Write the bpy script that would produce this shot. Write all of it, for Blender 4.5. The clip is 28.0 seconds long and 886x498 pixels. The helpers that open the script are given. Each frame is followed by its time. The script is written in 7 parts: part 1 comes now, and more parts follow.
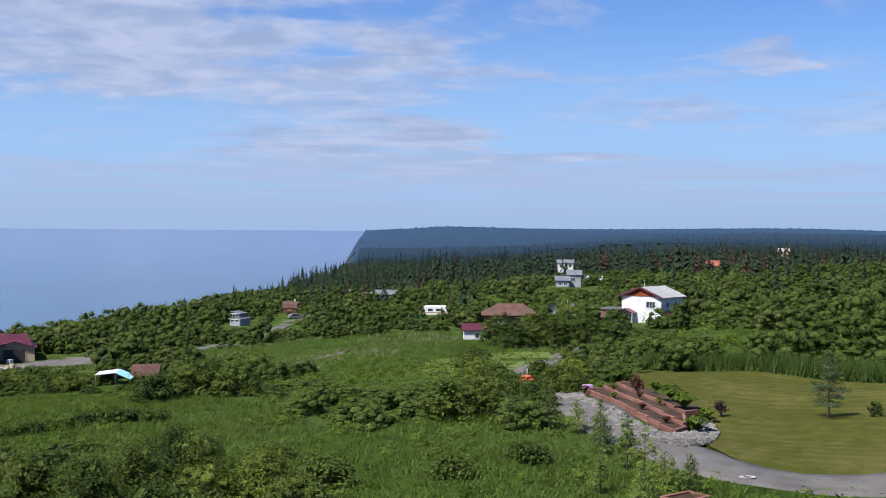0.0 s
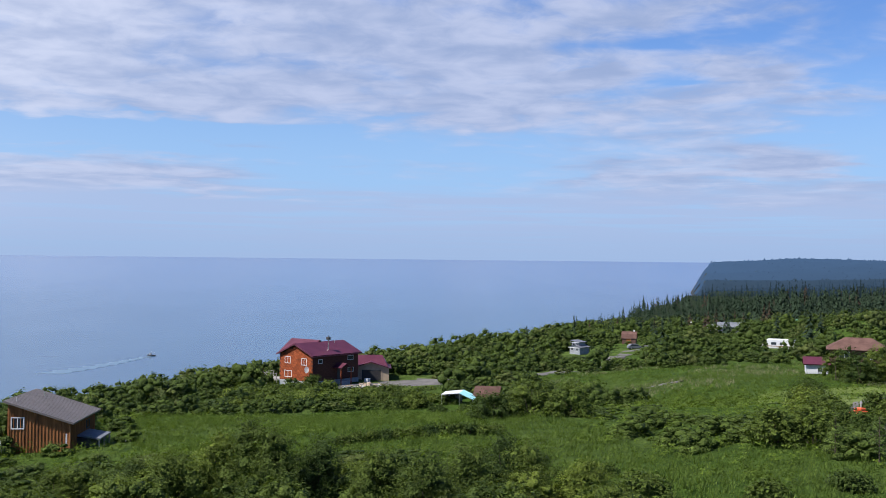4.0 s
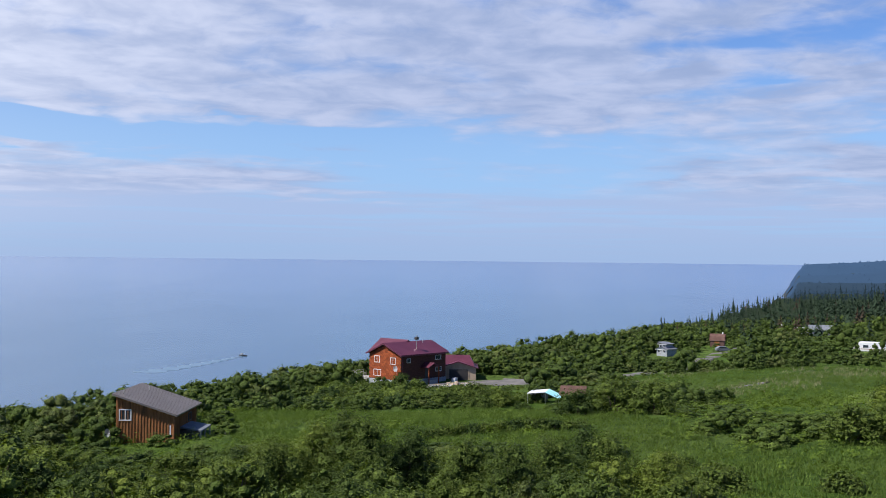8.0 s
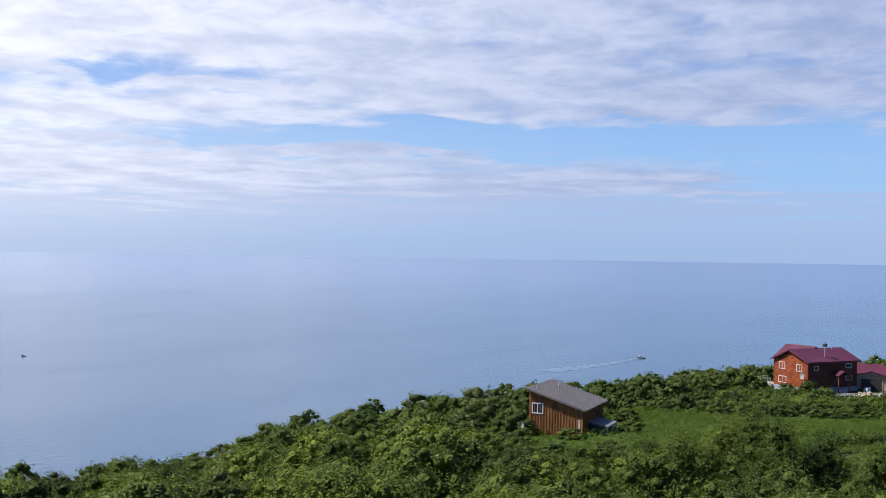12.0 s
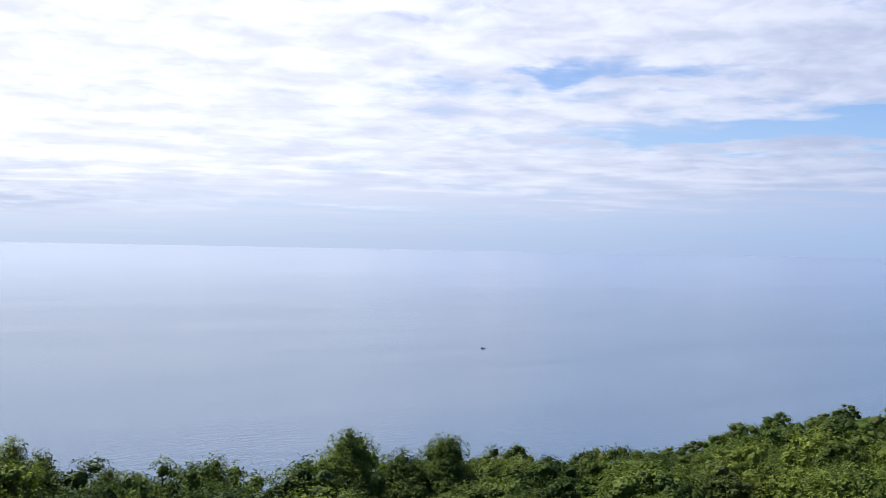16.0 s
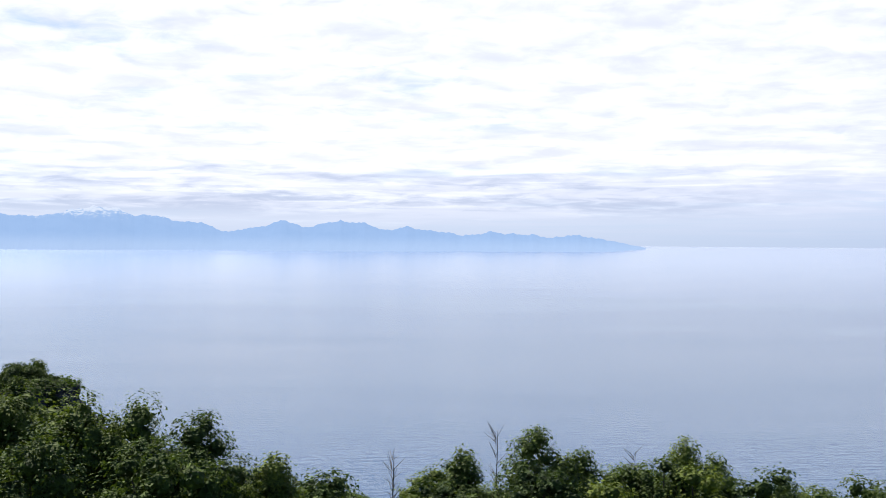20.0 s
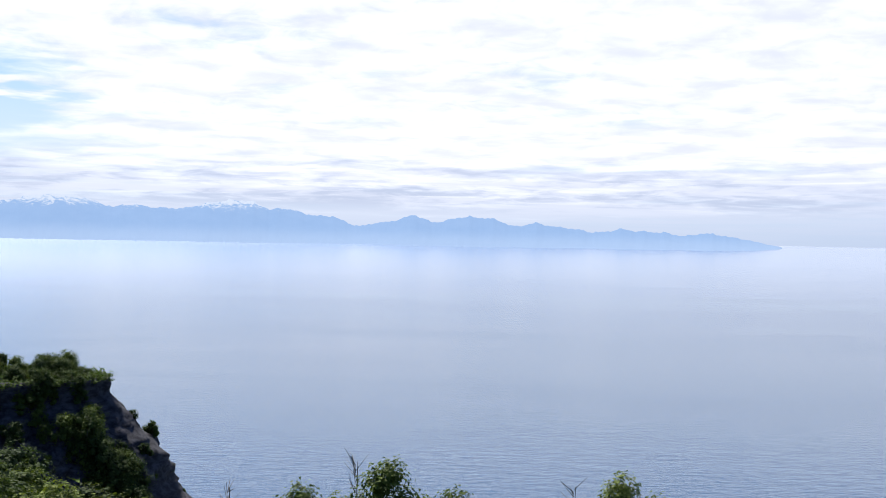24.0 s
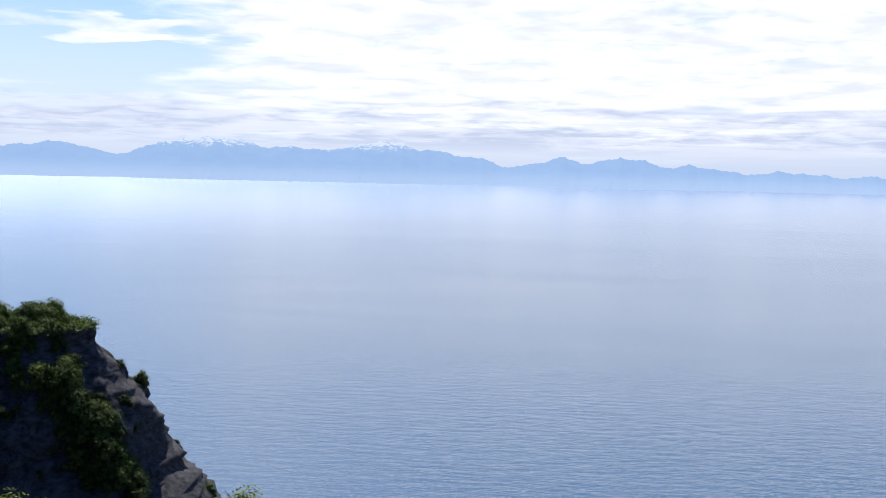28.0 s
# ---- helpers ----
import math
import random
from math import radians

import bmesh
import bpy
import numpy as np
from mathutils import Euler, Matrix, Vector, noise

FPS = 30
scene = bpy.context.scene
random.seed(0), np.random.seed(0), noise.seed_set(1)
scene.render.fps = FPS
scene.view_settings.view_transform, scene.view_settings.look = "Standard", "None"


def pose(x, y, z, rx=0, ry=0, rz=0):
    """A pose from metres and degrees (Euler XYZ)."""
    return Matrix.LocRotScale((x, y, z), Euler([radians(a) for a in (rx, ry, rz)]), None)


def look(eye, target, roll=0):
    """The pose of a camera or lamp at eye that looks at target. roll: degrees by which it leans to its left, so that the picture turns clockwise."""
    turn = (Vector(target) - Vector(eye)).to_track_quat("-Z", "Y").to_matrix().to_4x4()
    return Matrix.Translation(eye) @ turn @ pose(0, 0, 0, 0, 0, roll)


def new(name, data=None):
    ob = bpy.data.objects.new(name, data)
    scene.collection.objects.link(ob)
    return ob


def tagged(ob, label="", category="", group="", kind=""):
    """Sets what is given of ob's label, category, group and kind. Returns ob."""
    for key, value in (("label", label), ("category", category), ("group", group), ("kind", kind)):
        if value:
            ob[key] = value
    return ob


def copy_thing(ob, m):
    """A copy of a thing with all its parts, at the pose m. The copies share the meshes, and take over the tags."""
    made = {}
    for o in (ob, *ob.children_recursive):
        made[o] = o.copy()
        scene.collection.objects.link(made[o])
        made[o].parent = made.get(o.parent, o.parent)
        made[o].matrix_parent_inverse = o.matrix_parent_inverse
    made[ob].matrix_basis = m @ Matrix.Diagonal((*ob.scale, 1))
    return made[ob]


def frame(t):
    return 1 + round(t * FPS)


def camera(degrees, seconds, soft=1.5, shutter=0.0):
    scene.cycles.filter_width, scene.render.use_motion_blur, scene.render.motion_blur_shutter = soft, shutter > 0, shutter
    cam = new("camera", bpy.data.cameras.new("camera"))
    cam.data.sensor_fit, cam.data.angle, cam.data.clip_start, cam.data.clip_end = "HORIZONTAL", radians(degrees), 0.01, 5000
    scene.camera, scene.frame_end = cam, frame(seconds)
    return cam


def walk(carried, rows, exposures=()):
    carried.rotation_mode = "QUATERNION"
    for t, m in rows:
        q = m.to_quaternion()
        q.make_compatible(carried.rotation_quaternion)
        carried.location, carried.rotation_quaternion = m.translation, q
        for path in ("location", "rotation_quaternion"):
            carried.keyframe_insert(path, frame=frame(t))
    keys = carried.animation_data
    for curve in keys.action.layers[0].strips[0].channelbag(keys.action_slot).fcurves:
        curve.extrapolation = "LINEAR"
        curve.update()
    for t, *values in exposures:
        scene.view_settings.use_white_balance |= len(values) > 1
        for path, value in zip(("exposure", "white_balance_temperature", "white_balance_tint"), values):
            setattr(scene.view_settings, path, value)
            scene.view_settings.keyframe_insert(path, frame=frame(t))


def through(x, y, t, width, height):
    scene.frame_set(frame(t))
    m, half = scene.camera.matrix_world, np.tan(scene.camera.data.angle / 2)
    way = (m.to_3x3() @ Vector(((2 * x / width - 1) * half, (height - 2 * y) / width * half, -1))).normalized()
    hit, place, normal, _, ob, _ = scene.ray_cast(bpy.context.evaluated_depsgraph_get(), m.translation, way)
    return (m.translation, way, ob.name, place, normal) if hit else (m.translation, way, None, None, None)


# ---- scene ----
cam = camera(42.8, 28.0, 0.9)

# seconds, eye (x, y, z), yaw to the left of +y, pitch, lean
PATH = [
    (0, -0.54, 4.43, 13.30, -16.89, -0.92, 0.40),
    (0.5, -0.42, 3.93, 13.27, -9.52, -0.50, 0.47),
    (1, -0.30, 3.44, 13.25, -4.65, -0.18, 0.53),
    (1.5, -0.20, 2.96, 13.22, -1.75, 0.03, 0.58),
    (2, -0.11, 2.49, 13.20, -0.16, 0.19, 0.59),
    (2.5, -0.03, 2.02, 13.17, 0.49, 0.30, 0.60),
    (4.5, -0.03, 0.39, 13.02, 0.25, 0.54, 0.64),
    (5, -0.03, -0.00, 13.00, 0.00, 0.54, 0.63),
    (5.5, -0.02, -0.40, 12.98, -0.24, 0.55, 0.63),
    (6, -0.01, -0.78, 12.96, -0.38, 0.57, 0.62),
    (6.5, 0.02, -1.17, 12.95, -0.04, 0.58, 0.62),
    (7, 0.05, -1.55, 12.94, 1.04, 0.59, 0.63),
    (7.5, 0.09, -1.93, 12.93, 2.71, 0.60, 0.63),
    (8, 0.13, -2.32, 12.93, 4.79, 0.58, 0.64),
    (8.5, 0.18, -2.70, 12.94, 7.12, 0.55, 0.65),
    (9, 0.23, -3.09, 12.94, 9.64, 0.57, 0.66),
    (9.5, 0.26, -3.49, 12.95, 12.17, 0.57, 0.69),
    (10, 0.29, -3.91, 12.96, 14.83, 0.53, 0.72),
    (10.5, 0.30, -4.33, 12.97, 17.45, 0.48, 0.77),
    (11, 0.30, -4.75, 12.98, 19.97, 0.44, 0.80),
    (11.5, 0.29, -5.18, 12.99, 22.39, 0.45, 0.82),
    (13.5, 0.06, -6.95, 13.00, 31.99, 0.30, 1.10),
    (14, -0.11, -7.22, 12.99, 34.62, 0.24, 1.12),
    (14.5, -0.31, -7.48, 12.97, 37.31, 0.20, 1.16),
    (15, -0.55, -7.67, 12.95, 40.42, 0.21, 1.18),
    (15.5, -0.84, -7.83, 12.90, 43.72, 0.15, 1.12),
    (16, -1.20, -8.00, 12.82, 47.02, 0.03, 1.05),
    (16.5, -1.60, -8.15, 12.72, 51.03, 0.03, 1.06),
    (17, -2.02, -8.28, 12.60, 54.96, 0.01, 1.03),
    (17.5, -2.45, -8.36, 12.49, 58.89, -0.03, 0.90),
    (18, -2.89, -8.42, 12.40, 62.74, -0.02, 0.75),
    (18.5, -3.37, -8.40, 12.35, 66.53, -0.09, 0.61),
    (19, -3.94, -8.16, 12.32, 70.55, -0.20, 0.49),
    (19.5, -4.60, -7.74, 12.30, 74.79, -0.26, 0.41),
    (20, -5.32, -7.19, 12.28, 78.70, -0.22, 0.42),
    (20.5, -6.07, -6.54, 12.25, 81.73, -0.26, 0.50),
    (21, -6.79, -5.80, 12.19, 83.60, -0.34, 0.58),
    (21.5, -7.49, -4.97, 12.12, 84.46, -0.38, 0.65),
    (23.5, -10.25, -0.56, 12.06, 85.10, -0.45, 1.10),
    (24, -10.95, 0.86, 12.11, 85.30, -0.51, 1.16),
    (24.5, -11.66, 2.35, 12.19, 85.56, -0.55, 1.23),
    (25, -12.39, 3.94, 12.29, 85.85, -0.67, 1.29),
    (25.5, -13.13, 5.64, 12.42, 86.35, -0.84, 1.33),
    (26, -13.88, 7.37, 12.56, 86.83, -1.03, 1.35),
    (26.5, -14.59, 9.05, 12.66, 87.18, -1.30, 1.37),
    (27, -15.29, 10.69, 12.74, 88.20, -1.60, 1.41),
    (27.5, -15.98, 12.31, 12.80, 89.83, -2.16, 1.42),
    (28, -16.65, 13.91, 12.86, 92.90, -3.63, 1.39),
]


def aim(x, y, z, yaw, pitch, lean):
    a, p = radians(yaw), radians(pitch)
    way = Vector((-math.sin(a) * math.cos(p), math.cos(a) * math.cos(p), math.sin(p)))
    eye = Vector((x, y, z))
    return look(eye, eye + way * 10, lean)


walk(cam, [(t, aim(*r)) for t, *r in PATH])

# ---------------------------------------------------------------- world, sun
SUN_AZ, SUN_EL = 115.0, 52.0          # degrees to the left of +y, above the horizon
SUN_WAY = Vector((-math.sin(radians(SUN_AZ)) * math.cos(radians(SUN_EL)), math.cos(radians(SUN_AZ)) * math.cos(radians(SUN_EL)), math.sin(radians(SUN_EL))))
SEA = -105.0


class Nodes:
    """Short hand for node trees."""

    def __init__(self, tree):
        self.tree = tree

    def add(self, kind):
        return self.tree.nodes.new(kind)

    def link(self, a, b):
        self.tree.links.new(a, b)

    def put(self, socket, v):
        if isinstance(v, bpy.types.NodeSocket):
            self.link(v, socket)
        elif v is not None:
            socket.default_value = v

    def math(self, op, a, b=None, c=None, clamp=False):
        n = self.add("ShaderNodeMath")
        n.operation, n.use_clamp = op, clamp
        for s, v in zip(n.inputs, (a, b, c)):
            self.put(s, v)
        return n.outputs[0]

    def mix(self, f, a, b, blend="MIX"):
        n = self.add("ShaderNodeMix")
        n.data_type, n.blend_type = "RGBA", blend
        self.put(n.inputs[0], f)
        self.put(n.inputs[6], a if isinstance(a, bpy.types.NodeSocket) else (*a, 1.0))
        self.put(n.inputs[7], b if isinstance(b, bpy.types.NodeSocket) else (*b, 1.0))
        return n.outputs[2]

    def noise(self, vec, scale, detail=4.0, rough=0.55, warp=0.0):
        n = self.add("ShaderNodeTexNoise")
        self.put(n.inputs["Vector"], vec)
        n.inputs["Scale"].default_value, n.inputs["Detail"].default_value = scale, detail
        n.inputs["Roughness"].default_value, n.inputs["Distortion"].default_value = rough, warp
        return n.outputs["Fac"]

    def ramp(self, f, lo, hi):
        n = self.add("ShaderNodeMapRange")
        n.interpolation_type = "SMOOTHSTEP"
        for s, v in zip(n.inputs, (f, lo, hi, 0.0, 1.0)):
            self.put(s, v)
        return n.outputs[0]

    def xyz(self, x, y, z):
        n = self.add("ShaderNodeCombineXYZ")
        for s, v in zip(n.inputs, (x, y, z)):
            self.put(s, v)
        return n.outputs[0]


# masses of cloud: azimuth, elevation, half width, half height (degrees), weight
CLOUDS = [(14, 10.6, 27, 4.6, 1.0), (-9, 7.6, 11.5, 1.7, 0.75), (50, 10.5, 26, 5.6, 0.9), (84, 9.5, 34, 9.0, 1.0), (36, 9.1, 9, 0.8, -0.75), (111, 6.4, 7.0, 2.8, -0.9),
          (-31, 8.4, 2.4, 0.9, 0.5), (-24, 11.3, 4, 1.1, 0.5), (-28, 6.0, 6, 1.0, 0.5), (-39, 5.2, 6, 1.4, 0.55), (-11, 5.1, 8, 1.0, 0.5), (26, 4.0, 19, 1.5, 0.85), (-14, 3.6, 12, 1.1, 0.75), (20, 6.2, 16, 0.7, -0.5), (46, 3.8, 20, 1.9, 0.8), (111, 6.8, 6, 0.7, 0.9)]


def make_world():
    w = bpy.data.worlds.new("sky")
    scene.world = w
    w.use_nodes = True
    k = Nodes(w.node_tree)
    out = w.node_tree.nodes["Background"]
    co = k.add("ShaderNodeTexCoord").outputs["Generated"]
    sep = k.add("ShaderNodeSeparateXYZ")
    k.link(co, sep.inputs[0])
    x, y, z = sep.outputs
    sky = k.add("ShaderNodeTexSky")
    sky.sky_type, sky.sun_disc = "NISHITA", False
    sky.sun_elevation, sky.sun_rotation = radians(SUN_EL), radians(-SUN_AZ)
    sky.altitude, sky.air_density, sky.dust_density, sky.ozone_density = 100.0, 1.0, 0.6, 2.0
    blue = k.mix(1.0, sky.outputs[0], (0.074, 0.100, 0.152), "MULTIPLY")
    blue = k.mix(k.math("MULTIPLY", k.ramp(z, 0.25, 0.8), 0.4), blue, (0.02, 0.05, 0.14))
    # nearness to the thin bright cloud beside the sun
    near = k.math("ADD", k.math("MULTIPLY", x, -0.592), k.math("MULTIPLY", y, -0.170))
    near = k.math("ADD", near, k.math("MULTIPLY", z, 0.788))
    glow = k.ramp(near, 0.0, 0.64)
    # azimuth to the left of +y and elevation, in degrees; cells of cloud flatten towards the horizon
    az = k.math("MULTIPLY", k.math("ARCTAN2", k.math("MULTIPLY", x, -1.0), y), 57.2958)
    el = k.math("MULTIPLY", z, 57.2958)
    flat = k.math("MULTIPLY", k.math("LOGARITHM", k.math("ADD", k.math("MAXIMUM", el, 0.0), 2.2), 2.71828), 8.0)
    plane = k.xyz(k.math("MULTIPLY", az, 0.15), flat, 0.0)
    big = k.noise(plane, 0.62, 5.0, 0.52, 0.35)
    fine = k.noise(k.xyz(k.math("MULTIPLY", az, 0.33), k.math("MULTIPLY", flat, 1.5), 3.0), 1.3, 8.0, 0.58, 0.5)
    soft = k.noise(plane, 1.5, 3.0, 0.5, 0.3)
    # overhead, out of the masses, a broken deck goes on
    body = k.math("ADD", k.math("MULTIPLY", k.math("SUBTRACT", big, 0.5), 2.3), k.math("MULTIPLY", k.math("SUBTRACT", fine, 0.5), 0.8))
    mass = 0.06
    wide = k.math("ADD", az, k.math("MULTIPLY", k.math("SUBTRACT", big, 0.5), 22.0))
    tall = k.math("ADD", el, k.math("MULTIPLY", k.math("SUBTRACT", soft, 0.5), 3.4))
    for a, e, wa, we, weight in CLOUDS:
        da = k.math("POWER", k.math("DIVIDE", k.math("SUBTRACT", wide, a), wa), 2.0)
        de = k.math("POWER", k.math("DIVIDE", k.math("SUBTRACT", tall, e), we), 2.0)
        one = k.math("MULTIPLY", k.ramp(k.math("ADD", da, de), 1.5, 0.1), weight)
        mass = k.math("ADD", mass, one)
    mask = k.ramp(k.math("ADD", mass, body), 0.05, 1.05)
    mask = k.math("MULTIPLY", mask, k.math("SUBTRACT", 1.0, k.math("MULTIPLY", k.ramp(z, 0.28, 0.6), 0.85)))
    lit = k.ramp(k.math("ADD", k.math("MULTIPLY", fine, 0.45), k.math("MULTIPLY", soft, 0.65)), 0.36, 0.74)
    pale = k.mix(lit, (0.36, 0.455, 0.71), (0.57, 0.64, 0.87))
    white = k.mix(lit, (0.92, 0.95, 1.10), (1.26, 1.28, 1.38))
    cloud = k.mix(glow, pale, white)
    # thin veil that pales the blue low down
    veil = k.math("MULTIPLY", k.ramp(el, 11.5, 3.0), 0.78)
    col = k.mix(veil, blue, k.mix(glow, (0.38, 0.61, 0.97), (0.80, 0.91, 1.12)))
    col = k.mix(k.math("MULTIPLY", mask, 0.93), col, cloud)
    # streaks of stratus low over the water, and grey bars before the mountains
    bars = k.noise(k.xyz(k.math("MULTIPLY", az, 0.075), k.math("MULTIPLY", flat, 1.4), 7.0), 1.1, 6.0, 0.55, 0.6)
    streak = k.math("MULTIPLY", k.math("ADD", 0.35, k.math("MULTIPLY", k.ramp(bars, 0.36, 0.56), 0.65)), k.ramp(k.math("ADD", el, k.math("MULTIPLY", k.math("SUBTRACT", soft, 0.5), 1.6)), 4.0, 2.9))
    col = k.mix(k.math("MULTIPLY", streak, 0.85), col, k.mix(glow, (0.43, 0.545, 0.82), (0.86, 0.91, 1.08)))
    grey = k.math("MULTIPLY", k.math("MULTIPLY", k.ramp(k.math("ADD", k.math("MULTIPLY", big, 0.6), k.math("MULTIPLY", fine, 0.5)), 0.62, 0.44), k.ramp(az, 56.0, 70.0)), k.math("MULTIPLY", k.ramp(el, 1.0, 2.0), k.ramp(tall, 4.0, 2.6)))
    col = k.mix(k.math("MULTIPLY", grey, 0.85), col, (0.58, 0.66, 0.87))
    haze = k.mix(glow, (0.375, 0.52, 0.80), (0.64, 0.74, 0.94))
    col = k.mix(k.math("MULTIPLY", k.ramp(el, 2.6, -0.2), 0.92), col, haze)
    k.link(col, out.inputs[0])
    out.inputs[1].default_value = 0.55


make_world()
sun = bpy.data.lights.new("sun", "SUN")
sun.energy, sun.angle, sun.color = 5.0, radians(0.6), (1.0, 0.95, 0.87)
new("sun", sun).matrix_world = look(SUN_WAY * 300, (0, 0, 0))
scene.view_settings.exposure = 0.80

# ---------------------------------------------------------------- materials


def mat(name, c1, c2, scale=1.0, rough=0.8, bump=0.25, fine=12.0, metal=0.0, vary=0.0, c3=None, stretch=(1, 1, 1), generated=False):
    """Two tones mixed by a coarse and a fine noise, with a relief; c3: stains."""
    m = bpy.data.materials.new(name)
    m.use_nodes = True
    k = Nodes(m.node_tree)
    b = m.node_tree.nodes["Principled BSDF"]
    co = k.add("ShaderNodeTexCoord").outputs["Object"]
    mp = k.add("ShaderNodeMapping")
    k.link(co, mp.inputs[0])
    mp.inputs["Scale"].default_value = stretch
    co = mp.outputs[0]
    n1, n2 = k.noise(co, scale, 5.0), k.noise(co, scale * fine, 4.0, 0.65)
    f = k.math("ADD", k.math("MULTIPLY", n1, 0.6), k.math("MULTIPLY", n2, 0.4))
    col = k.mix(k.ramp(f, 0.34, 0.66), c1, c2)
    if c3:
        col = k.mix(k.math("MULTIPLY", k.ramp(k.noise(co, scale * 0.37, 6.0, 0.6, 0.8), 0.55, 0.72), 0.75), col, c3)
    if vary:
        r = k.add("ShaderNodeObjectInfo").outputs["Random"]
        col = k.mix(1.0, col, k.mix(r, (1 - vary,) * 3, (1 + vary,) * 3), "MULTIPLY")
    k.link(col, b.inputs["Base Color"])
    b.inputs["Roughness"].default_value, b.inputs["Metallic"].default_value = rough, metal
    b.inputs["Specular IOR Level"].default_value = 0.5 if rough < 0.75 else 0.12
    if bump:
        bp = k.add("ShaderNodeBump")
        bp.inputs["Strength"].default_value, bp.inputs["Distance"].default_value = bump, 0.3 / scale / fine
        k.link(f, bp.inputs["Height"])
        k.link(bp.outputs[0], b.inputs["Normal"])
    return m


def leaf_mat(name, c1, c2, shine=0.5, through=0.26):
    """Leaves: each leaf and each plant has a tone of its own, and light comes through."""
    m = bpy.data.materials.new(name)
    m.use_nodes = True
    k = Nodes(m.node_tree)
    b = m.node_tree.nodes["Principled BSDF"]
    isl = k.add("ShaderNodeNewGeometry").outputs["Random Per Island"]
    ob = k.add("ShaderNodeObjectInfo").outputs["Random"]
    co = k.add("ShaderNodeTexCoord").outputs["Object"]
    col = k.mix(k.math("ADD", k.math("MULTIPLY", isl, 0.55), k.math("MULTIPLY", k.noise(co, 0.35, 3.0), 0.6), clamp=True), c1, c2)
    col = k.mix(1.0, col, k.mix(ob, (0.55, 0.62, 0.66), (1.35, 1.25, 1.0)), "MULTIPLY")
    cell = k.add("ShaderNodeTexVoronoi")
    cell.inputs["Scale"].default_value = 7.0
    k.link(co, cell.inputs["Vector"])
    tone = k.add("ShaderNodeSeparateColor")
    k.link(cell.outputs["Color"], tone.inputs[0])
    col = k.mix(1.0, col, k.mix(tone.outputs[0], (0.68, 0.68, 0.72), (1.3, 1.3, 1.2)), "MULTIPLY")
    bp = k.add("ShaderNodeBump")
    bp.inputs["Strength"].default_value, bp.inputs["Distance"].default_value = 0.9, 0.12
    k.link(cell.outputs["Distance"], bp.inputs["Height"])
    k.link(bp.outputs[0], b.inputs["Normal"])
    k.link(col, b.inputs["Base Color"])
    b.inputs["Roughness"].default_value, b.inputs["Specular IOR Level"].default_value = shine + 0.15, 0.10
    tr = k.add("ShaderNodeBsdfTranslucent")
    k.link(k.mix(1.0, col, (1.25, 1.3, 0.5), "MULTIPLY"), tr.inputs[0])
    ms = k.add("ShaderNodeMixShader")
    ms.inputs[0].default_value = through
    k.link(b.outputs[0], ms.inputs[1])
    k.link(tr.outputs[0], ms.inputs[2])
    k.link(ms.outputs[0], m.node_tree.nodes["Material Output"].inputs[0])
    return m


def ground_mat():
    m = bpy.data.materials.new("grassland")
    m.use_nodes = True
    k = Nodes(m.node_tree)
    b = m.node_tree.nodes["Principled BSDF"]
    co = k.add("ShaderNodeTexCoord").outputs["Object"]
    big, mid, fine = k.noise(co, 0.035, 5.0), k.noise(co, 0.35, 5.0, 0.6), k.noise(co, 5.0, 4.0, 0.7)
    col = k.mix(k.ramp(big, 0.35, 0.65), (0.060, 0.108, 0.018), (0.094, 0.140, 0.035))
    col = k.mix(k.math("MULTIPLY", k.ramp(mid, 0.42, 0.66), 0.6), col, (0.022, 0.048, 0.008))
    col = k.mix(k.math("MULTIPLY", k.ramp(fine, 0.5, 0.75), 0.35), col, (0.085, 0.11, 0.03))
    where = k.add("ShaderNodeSeparateXYZ")
    k.link(co, where.inputs[0])
    wood = k.math("ADD", k.math("ADD", where.outputs[1], k.math("MULTIPLY", where.outputs[0], 0.25)), k.math("MULTIPLY", k.math("SUBTRACT", big, 0.5), 160.0))
    col = k.mix(k.ramp(wood, 440.0, 500.0), col, k.mix(mid, (0.010, 0.018, 0.010), (0.028, 0.040, 0.020)))
    nz = k.add("ShaderNodeSeparateXYZ")
    k.link(k.add("ShaderNodeNewGeometry").outputs["True Normal"], nz.inputs[0])
    col = k.mix(k.ramp(k.math("ADD", nz.outputs[2], k.math("MULTIPLY", mid, 0.3)), 0.85, 0.65), col, (0.045, 0.044, 0.042))
    k.link(col, b.inputs["Base Color"])
    b.inputs["Roughness"].default_value, b.inputs["Specular IOR Level"].default_value = 0.95, 0.04
    bp = k.add("ShaderNodeBump")
    bp.inputs["Strength"].default_value, bp.inputs["Distance"].default_value = 1.0, 0.6
    k.link(k.math("ADD", mid, fine), bp.inputs["Height"])
    k.link(bp.outputs[0], b.inputs["Normal"])
    return m


